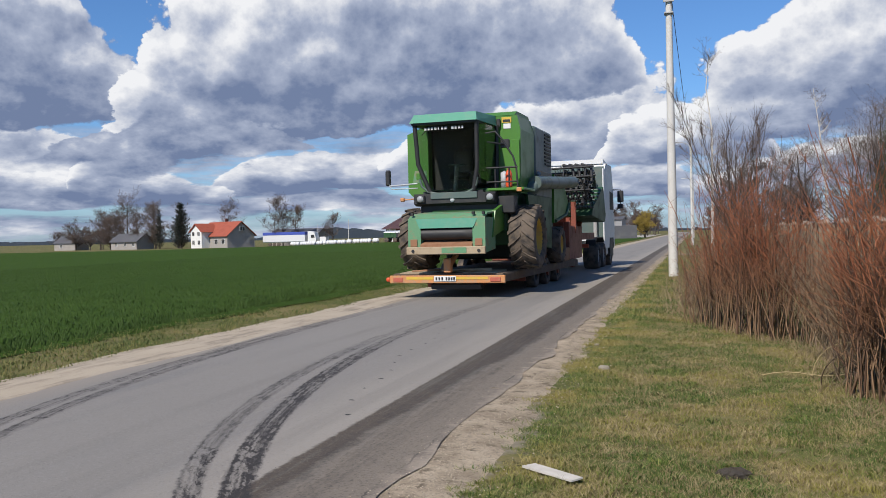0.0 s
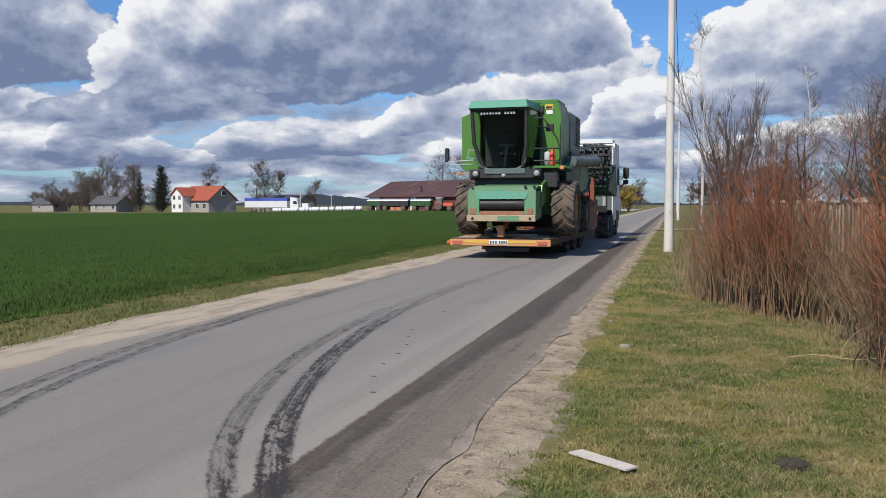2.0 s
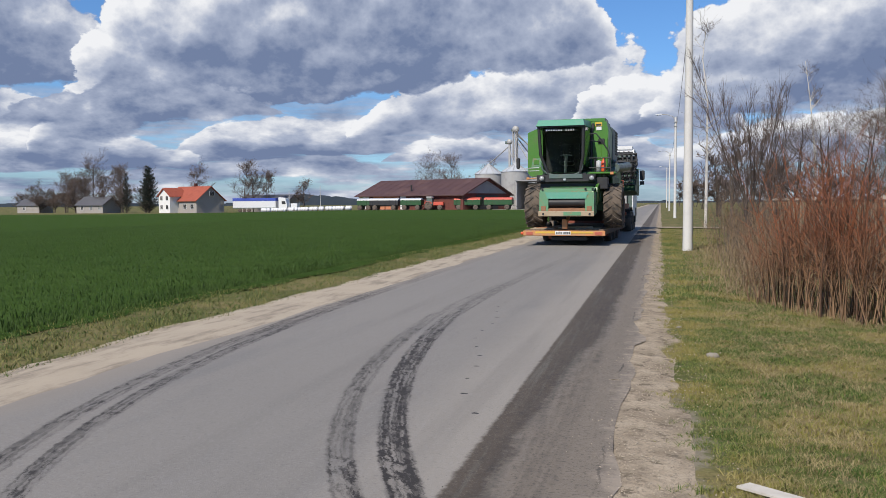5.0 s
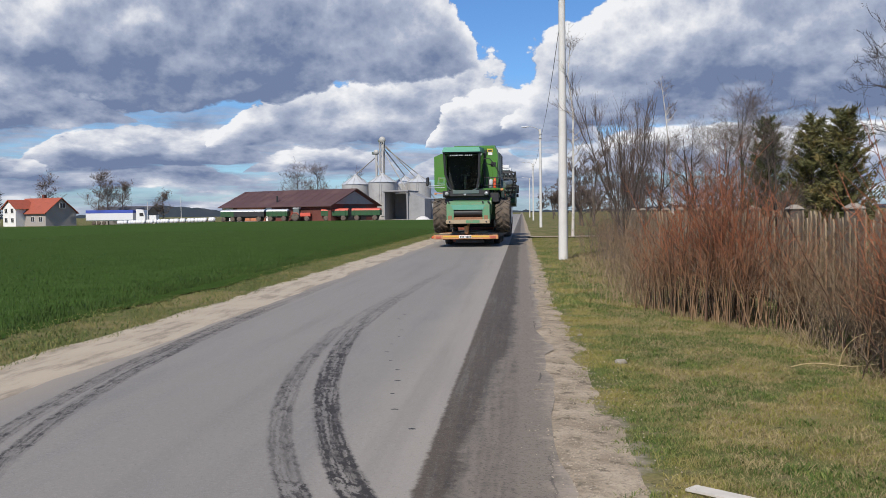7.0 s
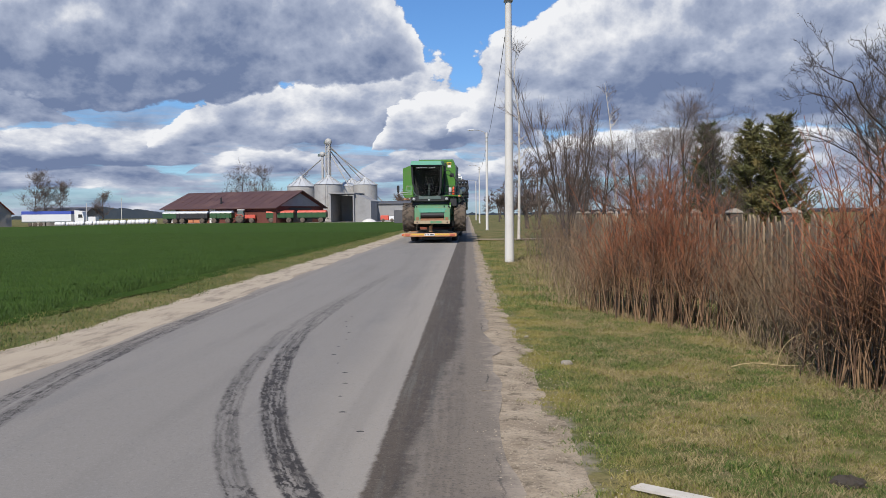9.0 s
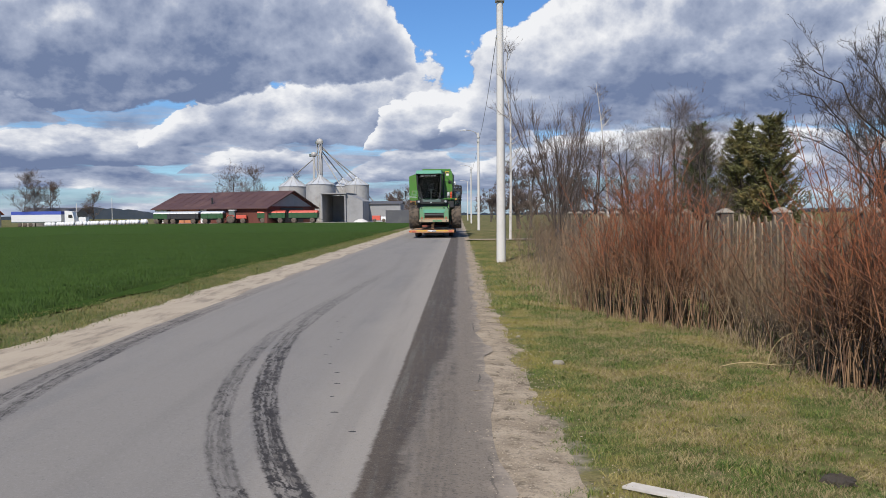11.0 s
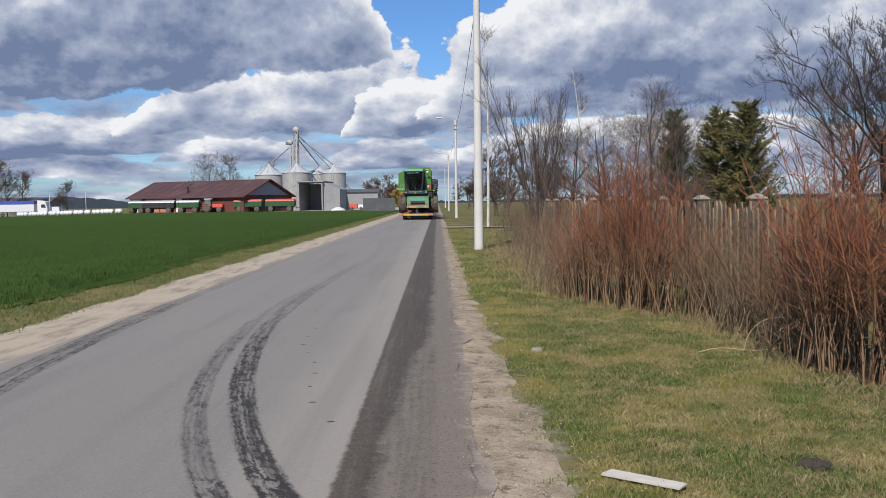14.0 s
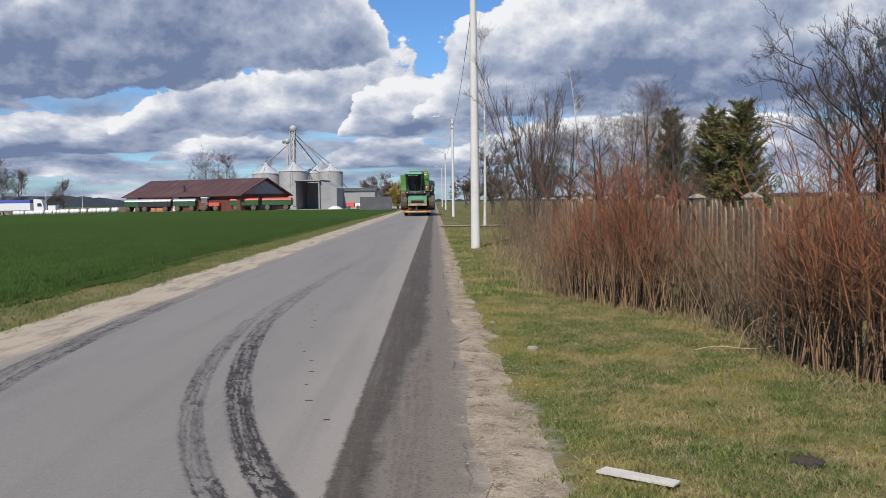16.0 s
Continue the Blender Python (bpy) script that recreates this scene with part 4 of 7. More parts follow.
    part("steering_column", Shape().rod([(-0.1, 1.1, 2.42), (-0.1, 1.3, 3.05)], 0.05, 10).lathe([(0.19, -0.015), (0.215, 0), (0.19, 0.015), (0.175, 0), (0.19, -0.015)], (-0.1, 1.28, 3.08), "z", 22), "grey_panel", cab, "steering wheel on its column")
    part("console", Shape().box(0.22, 0.5, 1.2, 1.8, 2.6, 2.95, 0.03), "black", cab)
    part("cab_floor", Shape().box(-0.85, 0.62, 0.98, 2.05, 2.40, 2.46), "black", cab)
    part("roof", Shape().loft([(-1.05, 0.66, 4.05), (0.60, 0.66, 4.05), (0.70, 2.2, 4.05), (-1.05, 2.2, 4.05)], [(-0.98, 0.80, 4.26), (0.54, 0.80, 4.26), (0.64, 2.15, 4.30), (-0.98, 2.15, 4.30)]), "teal", cab, "faded teal cab roof")
    part("roof_edge", Shape().box(-1.02, 0.59, 0.70, 2.2, 4.0, 4.06, 0.01), "black", cab)
    # green bodywork round the cab
    part("tank_panel", Shape().prism([(-1.52, 2.50), (-1.40, 2.38), (-0.98, 2.38), (-0.98, 4.05), (-1.20, 4.05), (-1.52, 3.92)], "y", 1.75, 3.3), "green", c, "bright green side panel")
    part("hatch", Shape().loft([(-1.40, 1.742, 2.72), (-1.06, 1.742, 2.72), (-1.02, 1.742, 3.02), (-1.34, 1.742, 3.02)], [(-1.40, 1.76, 2.72), (-1.06, 1.76, 2.72), (-1.02, 1.76, 3.02), (-1.34, 1.76, 3.02)]), "green_pale", c, "pale green hatch cover")
    part("hatch_plate", Shape().box(-1.30, -1.12, 1.730, 1.745, 2.80, 2.96, 0.005), "green", c)
    tank = part("grain_tank", Shape().prism([(0.66, 2.40), (1.24, 2.40), (1.26, 3.95), (1.18, 4.30), (-1.0, 4.30), (-1.0, 4.0), (0.66, 4.0)], "y", 2.15, 3.6), "green", c, "bright green grain tank")
    part("tank_edge", Shape().prism([(2.14, 4.30), (2.4, 4.42), (3.6, 4.42), (3.75, 4.30)], "x", -0.7, 1.12), "green", tank)
    part("tank_lid", Shape().box(0.35, 0.62, 2.13, 2.16, 4.20, 4.29, 0.01), "green", tank)
    part("warning_label", Shape().box(0.40, 0.64, 2.135, 2.152, 4.10, 4.24), "yellow", tank, "yellow and black warning label")
    part("warning_label", Shape().box(0.80, 1.04, 2.135, 2.152, 4.12, 4.26), "yellow", tank)
    part("label_ink", Shape().box(0.42, 0.62, 2.130, 2.138, 4.13, 4.19), "black", tank)
    part("label_ink", Shape().box(0.83, 1.01, 2.130, 2.138, 4.14, 4.20), "black", tank)
    part("paper_label", Shape().box(0.84, 1.02, 2.135, 2.15, 3.98, 4.10), "white", tank)
    part("work_lamp", Shape().box(0.68, 0.77, 2.08, 2.15, 4.02, 4.22, 0.01), "black", tank)
    part("ladder_frame", Shape().box(1.02, 1.24, 2.08, 2.15, 2.45, 3.7, 0.01), "green", tank)
    part("mirror_arm", Shape().rod([(0.75, 0.95, 3.55), (1.10, 1.2, 3.50)], 0.02, 6).box(1.0, 1.22, 1.2, 1.26, 3.42, 3.62, 0.02), "black", c, "black mirror on a bracket")
    # platform, rail, extinguisher
    part("walkway", Shape().box(0.74, 1.60, 0.95, 2.1, 2.42, 2.48, 0.01), "green", c)
    rail = part("hand_rail", Shape().rod([(0.72, 0.95, 3.75), (0.95, 0.95, 3.78), (1.10, 0.98, 3.6), (1.35, 1.0, 3.2), (1.42, 1.0, 2.95), (1.45, 1.0, 2.48)], 0.022, 8), "black", c, "black tubular hand rail")
    for z in (2.62, 2.95):
        part("rail_bar", Shape().rod([(0.72, 0.97, z), (1.45, 1.0, z)], 0.02, 8), "black", rail)
    for x in (0.92, 1.25):
        part("rail_post", Shape().rod([(x, 1.0, 2.48), (x, 1.0, 2.97)], 0.02, 8), "black", rail)
    part("fire_extinguisher", Shape().lathe([(0.001, 0), (0.075, 0.01), (0.08, 0.05), (0.08, 0.32), (0.05, 0.40), (0.02, 0.42), (0.02, 0.47), (0.001, 0.47)], (1.18, 1.25, 2.49), "z", 16), "orange_bottle", c, "orange-red fire extinguisher")
    part("canister", Shape().lathe([(0.001, 0), (0.09, 0.0), (0.09, 0.38), (0.001, 0.42)], (0.98, 1.6, 2.49), "z", 14), "silver", c)
    part("flasher", Shape().box(1.43, 1.55, 0.93, 1.0, 2.38, 2.48, 0.015), "orange", c, "orange side flasher")
    part("flasher_arm", Shape().rod([(-1.02, 0.95, 2.30), (-1.35, 0.95, 2.28)], 0.015, 6).box(-1.42, -1.32, 0.91, 0.99, 2.24, 2.33, 0.015), "orange", c)
    arm = part("mirror_bracket", Shape().rod([(-0.98, 0.95, 2.66), (-1.62, 0.85, 2.62), (-1.68, 0.85, 2.66), (-1.68, 0.85, 2.74)], 0.016, 6).rod([(-0.98, 0.95, 2.55), (-1.60, 0.85, 2.54), (-1.66, 0.85, 2.62)], 0.013, 6), "silver", c, "thin steel mirror bracket")
    part("side_mirror", Shape().box(-1.76, -1.63, 0.82, 0.92, 2.62, 3.00, 0.035), "black", arm, "black wing mirror")
    # engine side
    eng = part("engine_panel", Shape().box(1.03, 1.28, 3.65, 5.7, 2.35, 4.2, 0.05), "grey_panel", c, "dark grey engine side panel")
    part("engine_hood", Shape().prism([(3.6, 2.4), (6.3, 2.4), (6.6, 3.2), (5.9, 4.15), (3.6, 4.26)], "x", -1.2, 1.04), "green", c)
    for j in range(9):
        z = 3.25 + j * 0.1
        part("vent_slat", Shape().box(1.275, 1.31, 4.75, 5.5, z, z + 0.05), "black", eng)
    part("panel_stripe", Shape().box(1.275, 1.295, 3.7, 5.65, 2.88, 3.06), "ochre", eng)
    # shield on the side away from the sun, its shade put into the green
    part("side_shield", Shape().prism([(2.6, 1.2), (4.9, 1.0), (5.0, 2.36), (2.2, 2.36)], "x", 1.32, 1.40), "dark_shaded_green", c, "green side shield, colour darkened for shade")
    part("engine_lamp", Shape().lathe([(0.001, 0), (0.06, 0.0), (0.06, 0.08), (0.001, 0.08)], (1.34, 3.65, 2.95), "y", 14), "lamp_glass", c)
    part("unloading_auger", Shape().rod([(1.42, 2.9, 2.68), (1.50, 5.5, 2.80), (1.54, 7.6, 2.92)], 0.17, 20), "grey_panel", c, "grey-green unloading auger tube")
    part("auger_elbow", Shape().rod([(1.15, 3.0, 2.45), (1.35, 2.95, 2.55), (1.44, 3.1, 2.70)], 0.17, 14), "grey_panel", c)
    part("straw_hood", Shape().prism([(6.2, 1.7), (8.0, 1.9), (8.5, 2.3), (7.9, 2.75), (6.3, 3.1)], "x", -1.0, 1.22), "green", c, "green straw hood at the tail")
    part("hood_edge", Shape().rod([(1.24, 6.3, 1.75), (1.24, 7.9, 1.95), (1.24, 8.4, 2.3)], 0.05, 8), "dark_shaded_green", c)
    return c


def cutting_header():
    """The folded front unit that rides on the gooseneck behind the cab of the lorry."""
    h = thing("cutting_header", "folded black and grey harvesting header lying on the trailer gooseneck", "header")
    part("trough", Shape().prism([(10.0, 1.95), (12.9, 1.75), (13.1, 2.0), (12.6, 3.0), (10.2, 2.2)], "x", -1.2, 1.70), "dark_shaded_green", h, "ribbed grey metal trough")
    for j in range(6):
        u = j / 6
        part("trough_rib", Shape().rod([(-1.2, 10.2 + 2.4 * u, 2.22 + 0.8 * u), (1.72, 10.2 + 2.4 * u, 2.22 + 0.8 * u)], 0.035, 6), "grey_panel", h)
    part("cradle", Shape().box(-0.9, 0.9, 10.2, 10.5, 1.38, 2.0, 0.02).box(-0.9, 0.9, 12.4, 12.7, 1.38, 1.9, 0.02), "red_frame", h, "red steel cradle")
    part("reel_shaft", Shape().rod([(-1.1, 9.8, 2.95), (1.7, 9.8, 2.95)], 0.06, 10), "black", h)
    for x in (-0.9, 0.0, 0.9, 1.6):
        s = Shape()
        for j in range(6):
            a, b = 2 * math.pi * j / 6, 2 * math.pi * (j + 1) / 6
            p, q = (x, 9.8 + 0.62 * math.cos(a), 2.95 + 0.55 * math.sin(a)), (x, 9.8 + 0.62 * math.cos(b), 2.95 + 0.55 * math.sin(b))
            s.rod([p, q], 0.035, 6).rod([(x, 9.8, 2.95), p], 0.03, 6)
        part("reel_spider", s, "black", h, "black six-armed reel spider")
    for ring in (0.40, 0.62):
        for j in range(8):
            a = 2 * math.pi * (j + ring) / 8
            y, z = 9.8 + ring * math.cos(a), 2.95 + ring * 0.9 * math.sin(a)
            bat = part("reel_bat", Shape().rod([(-1.1, y, z), (1.78, y + 0.05, z + 0.08)], 0.034, 6), "black", h)
            for k in range(7):
                x = 0.6 + k * 0.18
                part("tine", Shape().rod([(x, y, z), (x + 0.05, y + 0.05, z - 0.26)], 0.014, 4), "black", bat)
    for q in range(4):
        part("gatherer_bar", Shape().rod([(1.0 + 0.18 * q, 9.4, 2.55), (1.25 + 0.18 * q, 9.5, 3.05), (1.15 + 0.2 * q, 9.7, 3.5), (0.8 + 0.2 * q, 9.9, 3.62)], 0.05, 8), "black", h, "bent black tubular bar")
    part("reel_arm", Shape().rod([(1.5, 9.3, 2.3), (1.62, 10.2, 3.0), (1.5, 11.6, 3.5), (1.4, 12.6, 3.0)], 0.06, 8), "black", h)
    part("reel_arm", Shape().rod([(-1.1, 9.3, 2.3), (-1.1, 10.2, 3.0), (-1.1, 11.6, 3.5), (-1.1, 12.6, 3.0)], 0.06, 8), "black", h)
    part("support", Shape().box(1.1, 1.25, 9.5, 9.65, 1.38, 2.4).box(-1.1, -0.95, 9.5, 9.65, 1.38, 2.4), "red_frame", h)
    return h


def tractor_unit():
    t = thing("lorry", "white lorry tractor unit with dark side mirrors, pulling the trailer", "lorry")
    part("chassis", Shape().box(-0.45, 0.45, 12.6, 18.6, 0.75, 1.05, 0.02), "black", t)
    part("fifth_wheel", Shape().box(-0.5, 0.5, 13.9, 14.9, 1.05, 1.15, 0.03), "black", t)
    cab = part("cab", Shape().prism([(16.3, 0.75), (18.75, 0.75), (18.85, 1.9), (18.55, 3.2), (18.1, 4.12), (16.5, 4.12), (16.3, 3.9)], "x", -1.24, 1.24), "white", t, "tall white sleeper cab")
    for x, s in ((-1.25, -1), (1.24, 1)):
        part("side_window", Shape().prism([(17.5, 2.3), (18.55, 2.3), (18.4, 3.0), (17.5, 3.05)], "x", x, x + 0.012), "black", cab)
        part("wheel_arch", Shape().prism([(17.2, 0.72), (17.35, 1.15), (18.3, 1.15), (18.5, 0.72)], "x", x - 0.005 * s, x + 0.02), "black", cab)
        part("step", Shape().box(min(x, x + 0.1 * -s), max(x, x + 0.1 * -s) + 0.005, 17.3, 18.3, 0.4, 0.75), "black", cab)
        m = part("mirror_bracket", Shape().rod([(x, 18.5, 3.15), (x + 0.28 * s, 18.7, 3.15), (x + 0.30 * s, 18.7, 2.45), (x, 18.55, 2.2)], 0.025, 6), "black", cab)
        part("wing_mirror", Shape().box(min(x + 0.16 * s, x + 0.42 * s), max(x + 0.16 * s, x + 0.42 * s), 18.62, 18.74, 2.62, 3.12, 0.04).box(min(x + 0.16 * s, x + 0.40 * s), max(x + 0.16 * s, x + 0.40 * s), 18.62, 18.74, 2.36, 2.56, 0.03), "black", m, "black wing mirror")
        part("side_fairing", Shape().box(min(x, x - 0.05 * s), max(x, x - 0.05 * s), 15.9, 16.3, 0.8, 3.9, 0.01), "white", cab)
        part("side_tank", Shape().box(min(0.5 * s, 1.2 * s), max(0.5 * s, 1.2 * s), 15.95, 17.1, 0.45, 1.05, 0.06), "silver", t, "aluminium fuel tank")
        part("mudguard", Shape().prism([(13.75, 0.9), (13.8, 1.1), (14.1, 1.2), (15.7, 1.2), (15.95, 1.0), (15.9, 0.98), (15.68, 1.17), (14.1, 1.17), (13.83, 1.07)], "x", min(0.85 * s, 1.22 * s), max(0.85 * s, 1.22 * s)), "black", t)
        part("tail_lamp", Shape().box(min(0.85 * s, 1.15 * s), max(0.85 * s, 1.15 * s), 12.55, 12.62, 0.85, 0.98, 0.01), "red", t)
    part("roof_spoiler", Shape().prism([(16.4, 4.12), (17.9, 4.12), (17.3, 4.22), (16.4, 4.30)], "x", -1.15, 1.15), "white", cab)
    part("back_wall", Shape().box(-1.2, 1.2, 16.24, 16.3, 1.2, 4.0, 0.01), "grey_panel", cab, "grey rear wall of the cab")
    part("exhaust", Shape().rod([(0.85, 16.1, 1.0), (0.85, 16.1, 3.4)], 0.08, 12), "steel", t)
    part("air_tank", Shape().rod([(-0.4, 13.2, 0.7), (0.4, 13.2, 0.7)], 0.12, 12), "red", t)
    rolling = []
    for y in (14.25, 15.55):
        for x in (-1.0, 1.0):
            rolling.append((wheel_on(t, x, y, 0.5, 0.5, 0.55, "silver", 0), (x, y, 0.5), 0.5))
    for x in (-1.05, 1.05):
        rolling.append((wheel_on(t, x, 17.85, 0.5, 0.5, 0.32, "silver", 0), (x, 17.85, 0.5), 0.5))
    return t, rolling


trailer, trailer_wheels = low_loader()
harvester = combine()
header_unit = cutting_header()
lorry, lorry_wheels = tractor_unit()


# ---- plants ----
def blades(name, label, xs, ys, zs, height, width, material, seed, category="grass", lean=0.5):
    """Many single blades: a leaning, narrowing strip each."""
    r = np.random.RandomState(seed)
    k = len(xs)
    a = r.uniform(0, 2 * np.pi, k)
    h = height * r.uniform(0.5, 1.35, k)
    w = width * r.uniform(0.6, 1.3, k)
    dx_, dy_ = np.cos(a) * w / 2, np.sin(a) * w / 2
    b = r.uniform(0, 2 * np.pi, k)
    l = h * r.uniform(0, lean, k)
    base = np.stack([xs, ys, zs], -1)
    side = np.stack([dx_, dy_, np.zeros(k)], -1)
    mid = base + np.stack([np.cos(b) * l * 0.35, np.sin(b) * l * 0.35, h * 0.6], -1)
    tip = base + np.stack([np.cos(b) * l, np.sin(b) * l, h], -1)
    v = np.stack([base - side, base + side, mid + side * 0.75, mid - side * 0.75, tip], 1).reshape(-1, 3)
    i = np.arange(k)[:, None] * 5
    f = np.concatenate([i + [0, 1, 2], i + [0, 2, 3], i + [3, 2, 4]], 0)
    return tagged(new(name, raw_mesh(name, v, f, material)), label, category, kind="stuff")


def blade_mat(name, a, b, c, patch=0.9):
    n = Nodes(name, 0.75, 0.0, 0.25)
    n.colour(n.mix(n.steps(n.math("ADD", n.math("MULTIPLY", n.noise(patch, 4.0), 0.65), n.math("MULTIPLY", n.island(), 0.35)), 0.38, 0.62), n.mix(n.island(), a, b), c))
    return n.mat


n = Nodes("verge_grass", 0.75, 0.0, 0.25)
vx, vy, vz = n.xyz()
fresh = n.mix(n.steps(n.island(), 0.2, 0.9), (0.06, 0.105, 0.02), (0.21, 0.235, 0.06))
fresh = n.mix(n.math("MULTIPLY", n.steps(n.noise(1.1, 5.0, 0.6), 0.44, 0.60), 0.8), fresh, n.mix(n.island(), (0.24, 0.215, 0.05), (0.34, 0.27, 0.08)))
dead = n.steps(n.math("ADD", n.math("MULTIPLY", n.noise(2.2, 6.0, 0.65), 0.7), n.math("MULTIPLY", n.island(), 0.3)), 0.45, 0.55)
M["verge_grass"] = n.colour(n.mix(n.math("MULTIPLY", dead, n.math("MULTIPLY_ADD", n.steps(vx, -1.3, -0.5), 0.6, 0.3)), fresh, n.mix(n.island(), (0.50, 0.40, 0.22), (0.17, 0.13, 0.07)))).mat
M["left_grass"] = blade_mat("left_grass", (0.055, 0.095, 0.022), (0.12, 0.15, 0.038), (0.20, 0.185, 0.065))
M["wheat"] = blade_mat("wheat_blades", (0.046, 0.084, 0.016), (0.078, 0.125, 0.026), (0.034, 0.062, 0.012))
M["straw_dull"] = blade_mat("dull_straw_blades", (0.24, 0.18, 0.10), (0.17, 0.13, 0.075), (0.28, 0.215, 0.12))
M["straw"] = blade_mat("straw_blades", (0.34, 0.26, 0.13), (0.26, 0.20, 0.10), (0.42, 0.33, 0.18))


def scatter(seed, count, x0, x1, y0, y1, keep=None, near=0.0):
    r = np.random.RandomState(seed)
    x = r.uniform(x0, x1, count)
    y = y0 + (y1 - y0) * r.uniform(0, 1, count) ** (1.0 + near)
    if keep is not None:
        m = keep(x, y, r)
        x, y = x[m], y[m]
    return x, y, ground_height(x, y) - 0.005


def verge_keep(x, y, r):
    edge = np.interp(y, ys, grass_r)
    d = x - edge + 0.22 * smooth_noise(x, y, 0.45, 31) + 0.15 * smooth_noise(x, y, 1.3, 36) - 0.02
    bare = smooth_noise(x, y, 0.7, 32) + 0.5 * smooth_noise(x, y, 0.23, 37) > 0.85
    thick = np.clip(d / 0.22, 0.0, 1.0) + 0.5 * (smooth_noise(x, y, 0.45, 35) > 0.9) * (d > -0.25)
    return (r.uniform(0, 1, len(x)) < thick) & ~(bare & (r.uniform(0, 1, len(x)) < 0.75))


def tufted(x, y):
    """Grass stands taller in tufts than in the mown thatch between them."""
    return np.clip(0.75 + 0.55 * smooth_noise(x, y, 0.42, 91) + 0.35 * smooth_noise(x, y, 0.15, 92), 0.35, 2.2)


x, y, z = scatter(41, 330000, -1.75, 3.0, 3.6, 14.5, verge_keep, near=0.7)
blades("verge_grass", "short patchy spring grass on the roadside verge", x, y, z, 0.036 * tufted(x, y), 0.0062, "verge_grass", 42, lean=1.7)
x, y, z = scatter(43, 60000, -1.75, 3.0, 14.0, 50, verge_keep, near=0.8)
blades("verge_grass", "short patchy spring grass further along the verge", x, y, z, 0.05, 0.012, "verge_grass", 44, lean=1.6)
x, y, z = scatter(45, 26000, -1.3, 3.0, 3.6, 16, lambda x, y, r: verge_keep(x, y, r) & (r.uniform(0, 1, len(x)) < 0.35 + 0.6 * smooth_noise(x, y, 1.6, 93)), near=0.5)
blades("dry_grass", "dry straw-coloured blades among the verge grass", x, y, z, 0.022, 0.0036, "straw", 46, lean=4.5)
x, y, z = scatter(47, 9000, -0.9, 1.8, 14.0, 30, lambda x, y, r: r.uniform(0, 1, len(x)) < np.clip((x + 0.9) / 1.2, 0, 1))
blades("dry_grass", "tall dry straw grass under the bushes", x, y, z, 0.15, 0.010, "straw_dull", 48, lean=2.2)
x, y, z = scatter(49, 90000, -8.8, -6.95, 3.0, 80, lambda x, y, r: (x < np.interp(y, ys, sand_l) + 0.05 + 0.09 * smooth_noise(x, y, 0.6, 33) + 0.07 * smooth_noise(x, y, 1.9, 38)) & (r.uniform(0, 1, len(x)) < 0.55 + 0.5 * smooth_noise(x, y, 0.8, 39)), near=0.9)
blades("left_verge_grass", "yellow-green grass strip between sand and field", x, y, z + 0.010, 0.040, 0.010, "left_grass", 50, lean=2.0)
x, y, z = scatter(53, 16000, -0.2, 1.75, 6.2, 15.5, lambda x, y, r: (x > np.interp(y, [6, 7.5, 9, 11, 12.5, 14, 15.5], [1.35, 1.0, 1.1, 1.05, 0.35, -0.1, -0.3]) + 0.18 * smooth_noise(x, y, 0.6, 95)) & (smooth_noise(x, y, 0.5, 96) > -0.4))
blades("dry_grass", "flattened dry grass and leaf litter at the foot of the bushes", x, y, z, 0.075, 0.007, "straw_dull", 54, lean=2.6)
r_ = np.random.RandomState(51)
x = -8.4 - 26 * r_.uniform(0, 1, 210000) ** 1.5
y = 4 + 66 * r_.uniform(0, 1, 210000) ** 1.35
y = np.round(y / 0.125 * 1.0) * 0.125 + r_.normal(0, 0.02, len(y))
blades("wheat_blades", "young wheat leaves in drilled rows", x, y, 0.085 + 0 * x, 0.06, 0.011, "wheat", 52, category="wheat", lean=0.9)

# loose earth crumbs and small stones along the sandy edge
def pebbles(name, label, xs, ys_, size, material, seed):
    r = np.random.RandomState(seed)
    k = len(xs)
    base = np.array([[1, 0, 0], [0, 1, 0], [-1, 0, 0], [0, -1, 0], [0, 0, 0.8], [0, 0, -0.6]], float)
    f = np.array([[0, 1, 4], [1, 2, 4], [2, 3, 4], [3, 0, 4], [1, 0, 5], [2, 1, 5], [3, 2, 5], [0, 3, 5]])
    s = size * r.uniform(0.4, 1.6, (k, 1, 1)) * r.uniform(0.6, 1.3, (k, 6, 1))
    a = r.uniform(0, 6.28, k)
    c, sn = np.cos(a)[:, None], np.sin(a)[:, None]
    p = base[None] * s
    p = np.stack([p[..., 0] * c - p[..., 1] * sn, p[..., 0] * sn + p[..., 1] * c, p[..., 2]], -1)
    p += np.stack([xs, ys_, np.zeros(k)], -1)[:, None]
    return tagged(new(name, raw_mesh(name, p.reshape(-1, 3), (np.arange(k)[:, None, None] * 6 + f).reshape(-1, 3), material)), label, "gravel", kind="stuff")


r_ = np.random.RandomState(61)
y = 3.5 + 22 * r_.uniform(0, 1, 3500) ** 1.6
x = np.interp(y, ys, road_r) + r_.normal(0.22, 0.2, len(y))
pebbles("gravel", "crumbs of gravel and earth along the road edge", x, y, 0.005, "sand_pale", 62)
y = 4.5 + 14 * r_.uniform(0, 1, 1500) ** 1.5
x = -4.40 + 1.46 * np.exp((5.0 - y) / 3.9) + r_.normal(0.0, 0.16, len(y))
pebbles("mud_crumbs", "dark crumbs of mud dropped by tyres on the asphalt", x, y, 0.007, "black", 63)

